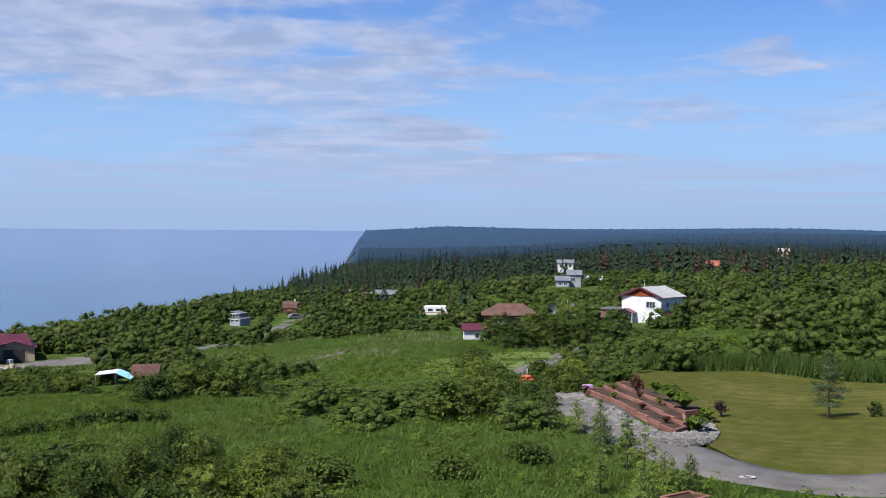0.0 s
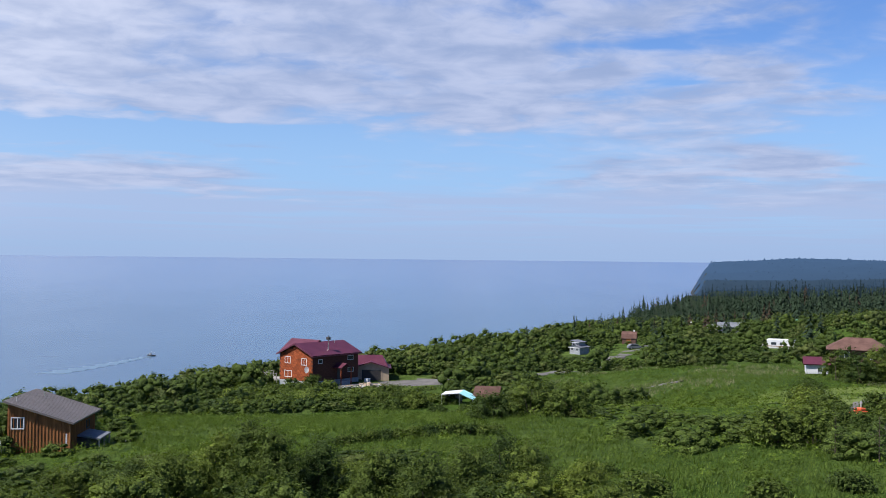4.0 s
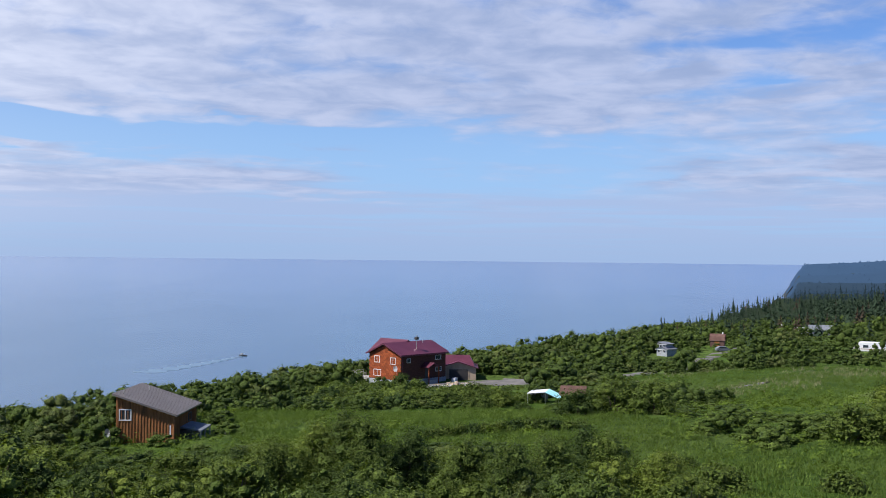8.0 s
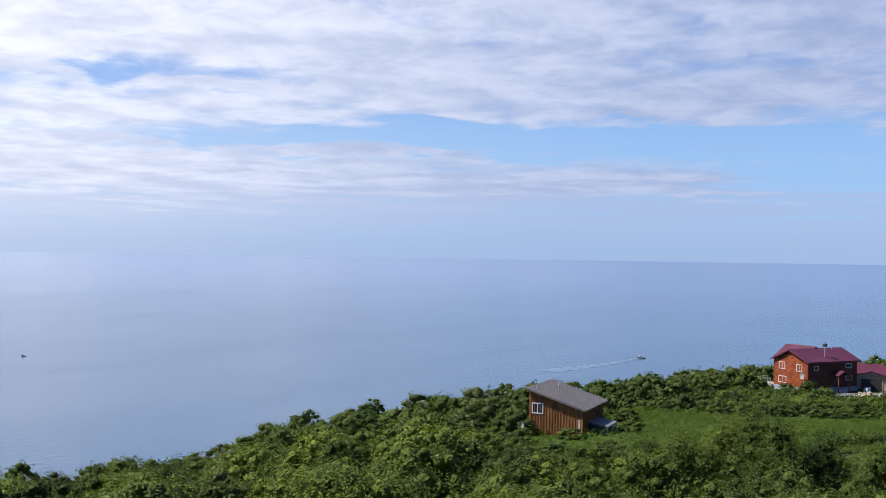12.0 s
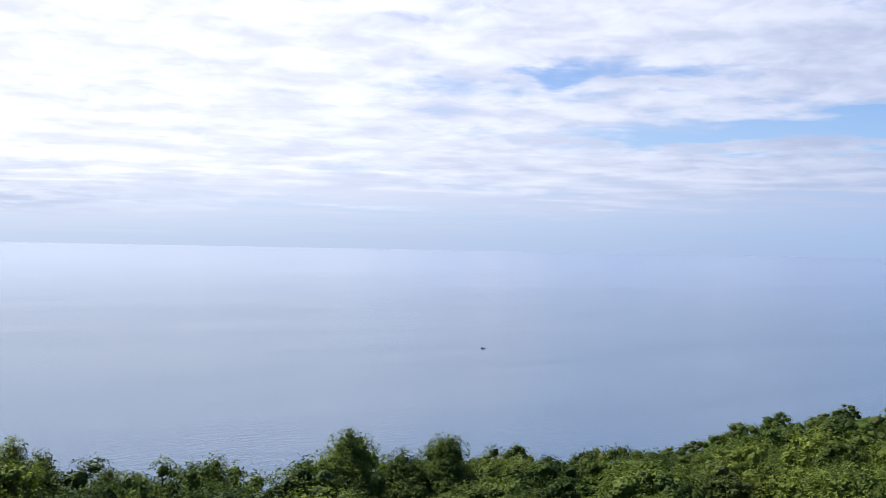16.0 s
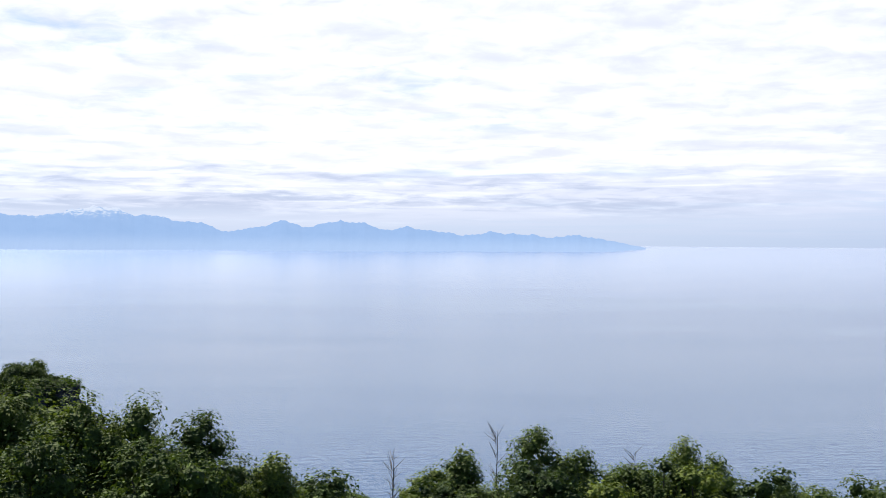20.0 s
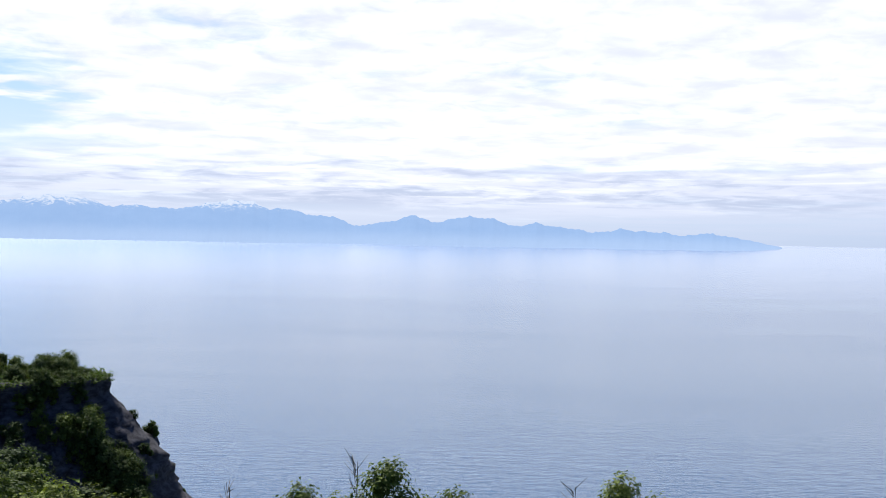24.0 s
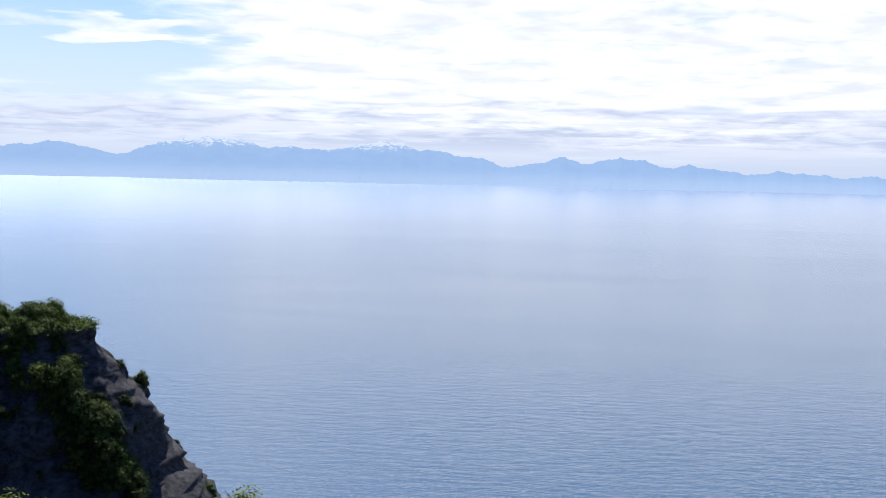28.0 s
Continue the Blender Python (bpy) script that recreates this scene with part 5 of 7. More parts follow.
    part("flue", rod(bmesh.new(), (1.0, 6.5, 3.6), (1.0, 6.5, 4.35), 0.06, sides=8), STEEL, c)
    part("flue", rod(bmesh.new(), (0.3, 1.0, 4.0), (0.3, 1.0, 4.55), 0.04, sides=8), STEEL, c)


cabin()
dish("satellite_dish", pose(-37.9, 95.9, -3.9, 0, 0, -30), 0.8, WHITE, "small white satellite dish at the cabin corner", 1.1)

# ---------------------------------------------------------------- sheds in the meadow


def boat_shelter():
    s = thing("boat_shelter", pose(1.2, 152.0, -6.4, 0, 0, -12), "white and pale blue tarpaulin shelter in tall grass", "shelter")
    part("canopy", slab(bmesh.new(), [(-2.1, -1.3, 1.5), (0.4, -1.3, 1.75), (0.4, 1.6, 1.9), (-2.1, 1.6, 1.6)], 0.06), WHITE, s)
    part("side_sheet", slab(bmesh.new(), [(0.4, -1.3, 1.75), (2.3, -1.3, 0.95), (2.3, 1.6, 1.1), (0.4, 1.6, 1.9)], 0.06), BLUETARP, s, "pale blue tarpaulin slope")
    for x, y, z in ((-2.0, -1.2, 1.45), (0.4, -1.2, 1.7), (2.2, -1.2, 0.95), (-2.0, 1.5, 1.5), (2.2, 1.5, 1.0)):
        part("pole", rod(bmesh.new(), (x, y, -0.4), (x, y, z), 0.04), STEEL, s)
    part("back_sheet", boxed(-2.0, 0.6, 0, 0.4, 0.66, 1.5), GREY, s)


boat_shelter()


def brown_shed():
    s = thing("garden_shed", pose(3.3, 152.6, -6.5, 0, 0, -8), "small dark shed with a brown corrugated roof", "shed")
    part("wall", boxed(0.1, 0.1, -0.5, 3.1, 2.8, 1.25), DARK, s)
    roof = part("roof", slab(bmesh.new(), [(-0.2, -0.4, 1.2), (3.4, -0.4, 1.2), (3.4, 3.0, 2.3), (-0.2, 3.0, 2.3)], 0.06), SHINGLE, s)
    for i in range(13):
        part("corrugation", rod(bmesh.new(), (-0.15 + i * 0.29, -0.4, 1.22), (-0.15 + i * 0.29, 3.0, 2.32), 0.035, sides=4), SHINGLE, roof)
    part("door", boxed(0.4, 0.06, -0.3, 1.2, 0.1, 1.1), BATTEN, s)


brown_shed()

# ---------------------------------------------------------------- white house and neighbours


def white_house():
    h = gabled("white_house", pose(92.9, 181.3, -2.9, 0, 0, 32), 7.4, 8.0, 4.9, 1.55, WHITE, WHITEROOF, "white two-storey house with red trim and a pale roof", 0.55,
               [("x-", 5.9, 3.0, 1.7, 1.0, None, 3), ("x-", 1.5, 0.3, 1.1, 0.9, None, 1), ("y-", 2.0, 3.1, 0.7, 0.8, None, 1), ("y-", 5.0, 3.1, 0.7, 0.8, None, 1)], seams=9)
    bm = bmesh.new()
    prism(bm, [(-0.1, 0.3, 4.95), (-0.1, 7.7, 4.95), (-0.1, 4.0, 6.4)], (0.12, 0, 0))
    cut("gable_panel", h, bm, CEDAR, "red-brown gable panel")
    bm = bmesh.new()
    for y0, y1 in ((-0.55, 4.0), (8.55, 4.0)):
        a, b = Vector((-0.6, y0, 4.78)), Vector((-0.6, y1, 6.55))
        slab(bm, [a + Vector((0, 0, 0.12)), b + Vector((0, 0, 0.12)), b + Vector((0.06, 0, 0.12)), a + Vector((0.06, 0, 0.12))], 0.3)
    cut("fascia", h, bm, MAROON, "dark red fascia boards")
    for y in (5.6, 6.45):
        d = cut("door", h, boxed(-0.05, y, -0.3, 0.03, y + 0.8, 1.75), WHITE, "white glazed french door")
        for i in range(3):
            cut("pane", d, boxed(-0.075, y + 0.12, -0.1 + i * 0.6, -0.05, y + 0.68, 0.4 + i * 0.6), GLASS)
    p = cut("porch_roof", h, slab(slab(bmesh.new(), [(-1.6, 4.8, 2.0), (-1.6, 6.5, 2.75), (0, 6.5, 2.75), (0, 4.8, 2.0)], 0.12), [(-1.6, 8.2, 2.0), (-1.6, 6.5, 2.75), (0, 6.5, 2.75), (0, 8.2, 2.0)], 0.12), MAROON)
    for y in (4.95, 8.05):
        cut("porch_post", p, boxed(-1.55, y - 0.06, -0.6, -1.43, y + 0.06, 2.05), WHITE)
    s = cut("side_porch_roof", h, slab(bmesh.new(), [(0.3, 0, 2.4), (7.2, 0, 2.4), (7.2, -1.8, 1.7), (0.3, -1.8, 1.7)], 0.12), MAROON, "dark red lean-to roof")
    cut("side_porch", h, boxed(0.4, -1.6, -0.8, 7.0, 0, 1.75), MAROON)
    deck = cut("deck", h, boxed(-3.0, 4.0, -0.6, 0, 9.4, -0.35), DECKWOOD)
    for y in np.arange(4.1, 9.4, 0.85):
        cut("deck_post", deck, boxed(-3.0, y, -0.35, -2.9, y + 0.1, 0.6), WHITE)
    cut("deck_rail", deck, boxed(-3.0, 4.1, 0.5, -2.9, 9.4, 0.6), WHITE)
    cut("vent_pipe", h, rod(bmesh.new(), (3.0, 5.2, 5.9), (3.0, 5.2, 7.6), 0.07, sides=8), STEEL)
    cut("vent_cap", h, boxed(2.85, 5.05, 7.5, 3.15, 5.35, 7.7, bevel=0.03), STEEL)


white_house()
gabled("brown_house", pose(60.6, 181.5, -2.8, 0, 0, -18), 8.6, 6.4, 2.35, 1.5, SHINGLE, SHINGLE, "low house with a brown hipped shingle roof", 0.6,
       [("y-", 2.2, 0.8, 1.4, 1.0), ("y-", 6.0, 0.8, 1.4, 1.0)], hip=2.9)
dish("satellite_dish", pose(75.6, 189.0, -1.6, 0, 0, -10), 2.0, STEEL, "large dark mesh satellite dish on a pole", 1.3)
gabled("white_shed", pose(50.2, 160.6, -2.6, 0, 0, -14), 3.0, 2.6, 1.55, 0.75, WHITE, MAROON, "small white shed with a maroon roof", 0.35, [("y-", 1.9, 0.4, 0.6, 0.6, None, 1)], category="shed")
gabled("greenhouse", pose(85.4, 200.0, -2.9, 0, 0, 60), 4.0, 3.0, 1.4, 1.1, WHITEROOF, WHITEROOF, "pale translucent gabled greenhouse among shrubs", 0.1, category="greenhouse")


def low_sheds():
    s = thing("lean_to", pose(84.9, 189.6, -3.1, 0, 0, -25), "brown low shed with a flat grey roof behind", "shed")
    part("wall", boxed(0, 0, -0.8, 3.6, 2.6, 1.4), SHINGLE, s)
    part("roof", slab(bmesh.new(), [(-0.3, -0.6, 1.2), (3.9, -0.6, 1.2), (3.9, 2.8, 2.1), (-0.3, 2.8, 2.1)], 0.12), SHINGLE, s)
    part("back_wall", boxed(0.6, 2.8, -0.8, 4.6, 5.4, 2.4), DARK, s)
    part("back_roof", slab(bmesh.new(), [(0.3, 2.5, 2.5), (4.9, 2.5, 2.5), (4.9, 5.7, 2.75), (0.3, 5.7, 2.75)], 0.12), GREYROOF, s)


low_sheds()


def motorhome():
    m = thing("motorhome", pose(74.3, 266.6, -7.7, 0, 0, -24), "white motorhome parked among shrubs with wooden steps", "motorhome")
    part("body", boxed(0, 0, 0.6, 5.6, 2.3, 2.9, bevel=0.18), WHITE, m)
    part("cab", boxed(5.4, 0.15, 0.5, 6.9, 2.15, 1.9, bevel=0.25), WHITE, m)
    part("overhang", boxed(5.0, 0.1, 2.0, 6.4, 2.2, 2.88, bevel=0.15), WHITE, m)
    part("windscreen", boxed(6.3, 0.3, 1.3, 6.75, 2.0, 1.85, bevel=0.05), GLASS, m)
    for x in (1.0, 3.0):
        part("side_window", boxed(x, -0.03, 1.6, x + 1.2, 0.02, 2.2, bevel=0.02), GLASS, m)
    part("stripe", boxed(0.1, -0.02, 1.2, 5.4, 0.01, 1.35), BATTEN, m)
    for x in (1.2, 5.9):
        for y in (0.1, 2.0):
            w = part("wheel", rod(bmesh.new(), (x, y, 0.38), (x, y + 0.22, 0.38), 0.38, sides=14), RUBBER, m)
            part("rim", rod(bmesh.new(), (x, y - 0.01, 0.38), (x, y + 0.23, 0.38), 0.2, sides=10), STEEL, w)
    st = thing("steps", pose(72.4, 265.6, -7.1, 0, 0, -10), "pale wooden steps beside the motorhome", "steps")
    for i in range(5):
        part("tread", boxed(-0.9 + i * 0.32, 0, 0.1 + i * 0.2, -0.5 + i * 0.32, 1.4, 0.18 + i * 0.2), DECKWOOD, st)
    for y in (0.0, 1.34):
        part("stringer", slab(bmesh.new(), [(-0.95, y, 0.1), (0.85, y, 1.15), (0.85, y + 0.06, 1.15), (-0.95, y + 0.06, 0.1)], 0.25), DECKWOOD, st)


motorhome()


def grey_house():
    h = gabled("grey_house", pose(34.6, 302.2, -11.6, 0, 0, 50) @ Matrix.Scale(0.7, 4), 6.5, 4.6, 2.2, 0.9, GREY, SLATE, "blue-grey two-tier house with white trim", 0.4, [("x-", 1.2, 0.9, 1.0, 0.9), ("x-", 3.3, 0.9, 1.0, 0.9)])
    cut("upper_wall", h, boxed(1.6, 1.4, 2.0, 6.0, 4.6, 4.0), GREY)
    cut("upper_roof", h, slab(bmesh.new(), [(1.1, 0.9, 4.05), (6.5, 0.9, 4.05), (6.5, 5.1, 4.75), (1.1, 5.1, 4.75)], 0.14), SLATE)
    for y in (1.9, 3.4):
        cut("upper_window", h, boxed(1.54, y, 2.7, 1.62, y + 0.9, 3.5), GLASS)
    cut("trim", h, box(boxed(-0.46, -0.4, 1.95, -0.36, 5.0, 2.1), 1.02, 0.9, 3.86, 1.12, 5.1, 4.02), WHITE, "white fascia trim")


grey_house()


def barn():
    b = thing("barn", pose(51.0, 336.0, -11.0, 0, 0, -14), "small brown gambrel-roofed barn", "barn")
    o = [(0, 0, -0.6), (0, 3.4, -0.6), (0, 3.4, 1.3), (0, 2.9, 2.4), (0, 1.7, 3.1), (0, 0.5, 2.4), (0, 0, 1.3)]
    part("wall", prism(bmesh.new(), o, (4.0, 0, 0)), SHINGLE, b)
    bm = bmesh.new()
    for p, q in (((-0.2, 1.2), (0.45, 2.5)), ((0.45, 2.5), (1.7, 3.22)), ((3.6, 1.2), (2.95, 2.5)), ((2.95, 2.5), (1.7, 3.22))):
        slab(bm, [(-0.25, p[0], p[1]), (4.25, p[0], p[1]), (4.25, q[0], q[1]), (-0.25, q[0], q[1])], 0.1)
    part("roof", bm, SHINGLE, b)
    part("barn_door", boxed(1.2, -0.05, -0.3, 2.6, 0.0, 1.2), BATTEN, b)
    part("vent", boxed(3.2, 1.5, 3.1, 3.6, 1.9, 3.7, bevel=0.05), WHITE, b)


barn()


def car(name, m, paint, label):
    c = thing(name, m, label, "car")
    bm = bmesh.new()
    prism(bm, [(0, 0, 0.3), (4.4, 0, 0.3), (4.45, 0, 0.75), (3.4, 0, 0.92), (2.7, 0, 1.45), (0.9, 0, 1.5), (0.1, 0, 0.95), (-0.02, 0, 0.6)], (0, 1.75, 0))
    bmesh.ops.bevel(bm, geom=bm.edges[:], offset=0.06, segments=2, affect="EDGES")
    part("body", bm, paint, c)
    bm = bmesh.new()
    prism(bm, [(0.45, -0.01, 0.98), (3.05, -0.01, 0.98), (2.6, -0.01, 1.38), (0.95, -0.01, 1.42)], (0, 1.77, 0))
    part("windows", bm, GLASS, c)
    for x in (0.85, 3.5):
        for y in (-0.03, 1.58):
            w = part("wheel", rod(bmesh.new(), (x, y, 0.32), (x, y + 0.2, 0.32), 0.32, sides=14), RUBBER, c)
            part("rim", rod(bmesh.new(), (x, y - 0.01, 0.32), (x, y + 0.21, 0.32), 0.18, sides=10), STEEL, w)
    for y in (0.2, 1.3):
        part("headlight", boxed(4.38, y, 0.6, 4.48, y + 0.28, 0.75, bevel=0.02), WHITE, c)
    return c


car("parked_car", pose(50.0, 317.2, -11.6, 0, 0, 10), SLATE, "dark grey-blue car parked on the gravel road")
gabled("long_shed", pose(94.0, 442.0, -11.9, 0, 0, -12), 6.4, 3.6, 1.1, 0.7, GREY, WHITEROOF, "long low shed with a pale roof", 0.3, category="shed")
gabled("grey_barn", pose(92.6, 391.6, -10.7, 0, 0, -12), 8.2, 5.0, 1.5, 1.4, SLATE, SLATE, "low barn with a slate-grey roof", 0.4, [("x+", 2.5, 0.3, 1.4, 0.9, None, 1)], category="barn")
gabled("white_annexe", pose(88.0, 392.4, -10.7, 0, 0, -12), 4.2, 3.6, 1.3, 0.7, GREY, WHITEROOF, "pale-roofed annexe beside the grey barn", 0.3, category="shed")
gabled("dark_shed", pose(98.4, 380.8, -10.2, 0, 0, -20), 3.6, 3.0, 1.5, 0.6, DARK, SLATE, "small dark shed with a slanting roof", 0.3, category="shed")
gabled("teal_roofed_shed", pose(124.2, 414.6, -9.4, 0, 0, -15), 4.8, 3.0, 0.9, 0.9, TEAL, TEAL, "shed with a faded teal roof", 0.3, category="shed")
gabled("slate_house", pose(126.2, 308.8, -2.7, 0, 0, -22), 3.8, 4.0, 1.9, 1.1, GREY, SLATE, "grey house with a slate-blue roof", 0.4, [("y-", 1.2, 0.4, 0.9, 0.8), ("y-", 2.8, 0.4, 0.9, 0.8)])
gabled("tall_slate_house", pose(131.0, 311.5, -2.5, 0, 0, -22), 3.9, 4.4, 3.2, 1.2, GREY, SLATE, "taller grey house part with a slate-blue roof", 0.4, [("y-", 1.6, 1.4, 1.2, 0.9)])
dish("satellite_dish", pose(136.6, 311.5, -1.2, 0, 0, 10), 1.3, WHITE, "white satellite dish beside the slate house", 1.2)
gabled("far_white_house", pose(184.5, 447.0, -2.9, 0, 0, -22), 6.6, 5.0, 3.0, 1.3, WHITE, SLATE, "far white house at the forest edge", 0.4, [("y-", 1.4, 1.2, 1.1, 1.2), ("y-", 3.4, 1.2, 1.1, 1.2), ("y-", 5.3, 1.2, 1.0, 1.2)])
gabled("white_trailer", pose(154.5, 351.0, -2.8, 0, 0, -24), 5.6, 2.4, 1.0, 0.35, WHITE, WHITE, "low white trailer roof among shrubs", 0.1, category="trailer")
gabled("red_roofed_house", pose(224.6, 393.6, -0.9, 0, 0, -30), 5.2, 5.0, 1.5, 1.9, REDROOF, REDROOF, "house with a bright red roof by the forest", 0.4)
gabled("far_cabin", pose(330.0, 505.0, 1.5, 0, 0, -30), 5.0, 4.0, 2.6, 1.4, BEIGE, WHITEROOF, "small far cabin between spruces", 0.4, [("y-", 1.6, 0.9, 1.2, 1.0)])

# ---------------------------------------------------------------- garden by the drive


def on(x, y, up=0.0):
    return float(land(x, y)) + up


ROWS = [[(32.1, 77.3), (31.0, 72), (30.2, 66), (29.85, 60.4)], [(33.4, 77.0), (32.3, 72), (31.5, 66), (31.2, 61.4)],
        [(34.6, 77.4), (33.7, 72.5), (32.9, 67), (32.6, 64.2)], [(36.0, 77.5), (35.2, 72.5), (34.6, 67.5), (34.4, 64.8)]]


def along(line, step):
    """Points at even steps along a line, with the heading in degrees."""
    out = []
    for (ax, ay), (bx, by) in zip(line[:-1], line[1:]):
        d = math.hypot(bx - ax, by - ay)
        n = max(1, round(d / step))
        for k in range(n):
            q = (k + 0.5) / n
            out.append((ax + (bx - ax) * q, ay + (by - ay) * q, math.degrees(math.atan2(by - ay, bx - ax)), d / n))
    return out


def sampled(line, n):
    """n points spread evenly over a line's length."""
    p = np.array(line, float)
    d = np.r_[0, np.cumsum(np.hypot(*np.diff(p, axis=0).T))]
    q = np.linspace(0, d[-1], n)
    return np.c_[np.interp(q, d, p[:, 0]), np.interp(q, d, p[:, 1])]


def raised_beds():
    names = ("front raised bed with pinkish timber edging", "middle raised bed with pinkish timber edging", "rear raised bed with pinkish timber edging")
    r = np.random.RandomState(2)
    for n in range(3):
        line, nxt = sampled(ROWS[n], 11), sampled(ROWS[n + 1], 11)
        p0 = line[5]
        base = Vector((p0[0], p0[1], on(*p0)))
        bed = thing("raised_bed", Matrix.Translation(base), names[n], "raised bed", "raised beds by the drive")
        high = 0.0 + 0.10 * n
        edges = [(line[i], line[i + 1]) for i in range(0, 10)] + [(line[-1], nxt[-1]), (line[0], nxt[0])]
        for (ax, ay), (bx, by) in edges:
            d = math.hypot(bx - ax, by - ay)
            x, y, a = (ax + bx) / 2, (ay + by) / 2, math.degrees(math.atan2(by - ay, bx - ax))
            for layer in range(2):
                part("timber", boxed(-d / 2 + 0.01, -0.10, 0, d / 2 - 0.01, 0.10, 0.185, bevel=0.015), TIMBER, bed, "", Matrix.Translation(-base) @ pose(x + r.uniform(-0.02, 0.02), y, on(x, y, high + layer * 0.19 - 0.05), 0, 0, a + r.uniform(-0.8, 0.8)))
        v, fcs = [], []
        for (ax, ay), (bx, by) in zip(line, nxt):
            for q in np.linspace(0, 1, 6):
                x, y = ax + (bx - ax) * q, ay + (by - ay) * q
                v.append((x - base.x, y - base.y, on(x, y, high + 0.22 + 0.06 * r.rand()) - base.z))
        for i in range(10):
            for k in range(5):
                a = i * 6 + k
                fcs.append((a, a + 1, a + 7, a + 6))
        soil = new("soil", mesh_of("soil", v, fcs, SOIL, True))
        soil.parent = bed


raised_beds()
STONES = [(29.45, 77.39), (31.85, 77.66), (30.35, 73.3), (29.67, 67.84), (29.32, 63.29), (29.37, 60.38), (31.39, 60.84), (33.05, 63.84), (33.69, 62.56), (32.56, 60.2), (29.55, 56.2), (27.55, 55.0), (27.15, 58.6), (28.12, 65.11), (29.11, 70.57)]


def stone_bed():
    bed = patch("stone_bed", STONES, STONE, "bed of rounded grey river stones along the drive", 0.1, category="stones")
    r = np.random.RandomState(4)
    models = []
    for i in range(6):
        bm = bmesh.new()
        bmesh.ops.create_icosphere(bm, subdivisions=1, radius=0.5)
        for v in bm.verts:
            v.co = Vector((v.co.x * r.uniform(0.85, 1.15), v.co.y * r.uniform(0.7, 1.0), v.co.z * r.uniform(0.5, 0.75)))
        me = bpy.data.meshes.new("stone")
        bm.to_mesh(me)
        bm.free()
        me.materials.append(STONE)
        models.append(me)
    x, y = r.uniform(26.5, 35, 9000), r.uniform(54, 79, 9000)
    ok = inside(x, y, STONES)
    x, y = x[ok], y[ok]
    z = land(x, y)
    order = np.argsort(y)
    for i in order[:280]:
        ob = new("stone", models[i % 6])
        ob.parent = bed
        k = r.uniform(0.18, 0.36)
        ob.matrix_basis = pose(x[i], y[i], z[i] + 0.12, r.uniform(-20, 20), r.uniform(-20, 20), r.uniform(0, 360)) @ Matrix.Diagonal((k, k, k, 1))
    sets = []
    for n in range(6):
        me = models[n]
        v = np.array([q.co[:] for q in me.vertices])
        fc = np.array([p.vertices[:] for p in me.polygons])
        pick = order[280:][n::6]
        m = len(pick)
        sets.append(many(v, fc, np.c_[x[pick], y[pick], z[pick] + 0.12, r.uniform(0, 6.28, m), r.uniform(0.18, 0.36, m), np.ones(m)]))
    v, fc = joined(sets)
    rest = new("stones", mesh_of("stones", v, fc, STONE))
    rest.parent = bed
    tagged(rest, kind="stuff")


stone_bed()


def big_leaf_plant(name, x, y, up, size, n, material, label, category="plant"):
    """A low plant with large leaves on stalks that rise from one root."""
    r = np.random.RandomState(int(x * 13 + y * 7))
    ob = thing(name, pose(x, y, on(x, y, up)), label, category)
    bm = bmesh.new()
    v, fcs = [], []
    for i in range(n):
        a, t = r.uniform(0, 6.28), r.uniform(0.25, 1.0)
        c, s = math.cos(a), math.sin(a)
        p = Vector((c * size * t * 0.8, s * size * t * 0.8, size * (0.9 - 0.5 * t) + 0.1))
        rod(bm, (0, 0, 0), p, 0.02, 0.012, 4)
        w = size * r.uniform(0.22, 0.36)
        o = Vector((c, s, -0.35)).normalized()
        q = Vector((-s, c, 0))
        k = len(v)
        v += [p - o * w * 0.5, p + q * w * 0.75 + Vector((0, 0, 0.06)), p + o * w * 1.1, p - q * w * 0.75 + Vector((0, 0, 0.06))]
        fcs.append((k, k + 1, k + 2, k + 3))
    part("stalk", bm, material, ob)
    me = new("foliage", mesh_of("foliage", [p[:] for p in v], fcs, material))
    me.parent = ob
    return ob


PURPLE = leaf_mat("purple_leaves", (0.045, 0.018, 0.020), (0.10, 0.045, 0.040))
for x, y, up, sz, n in ((33.99, 68.39, 0.6, 0.95, 60), (33.12, 65.11, 0.55, 0.95, 70), (31.6, 60.93, 0.2, 0.9, 60), (35.15, 78.3, 0.5, 0.9, 50), (34.79, 72.02, 0.6, 0.6, 40), (33.52, 63.2, 0.3, 0.6, 40), (34.07, 64.2, 0.2, 0.5, 30)):
    big_leaf_plant("rhubarb", x, y, up, sz, n, HERB, "bright green large-leaved rhubarb by the beds")
shrub("barberry", pose(33.15, 71.48, on(33.15, 71.48, 0.7)), 71, 1.1, 0.95, 500, 0.06, PURPLE, "dark purple barberry bush in a raised bed", "shrub", "", 6)
shrub("barberry", pose(35.25, 64.57, on(35.25, 64.57, 0.3)), 72, 0.9, 0.7, 400, 0.06, PURPLE, "low dark purple bush beside the beds", "shrub", "", 6)
for i, (x, y) in enumerate(((31.38, 75.66), (31.11, 70.57), (30.77, 66.02), (32.8, 74.21), (32.46, 69.66), (32.42, 66.93), (30.48, 62.38))):
    big_leaf_plant("bedding_plant", x, y, 0.3 if i < 3 or i == 6 else 0.45, 0.32, 24, HERB if i % 2 else PURPLE, "small leafy bedding plant in dark soil")
box_ = thing("purple_tub", pose(31.95, 76.57, on(31.95, 76.57, 0.36)), "small lilac plastic tub on the bed", "tub")
part("tub", boxed(-0.35, -0.2, 0, 0.35, 0.2, 0.28, bevel=0.04), mat("lilac_plastic", (0.34, 0.22, 0.42), (0.42, 0.28, 0.50), 2.0, 0.5, 0.05), box_)

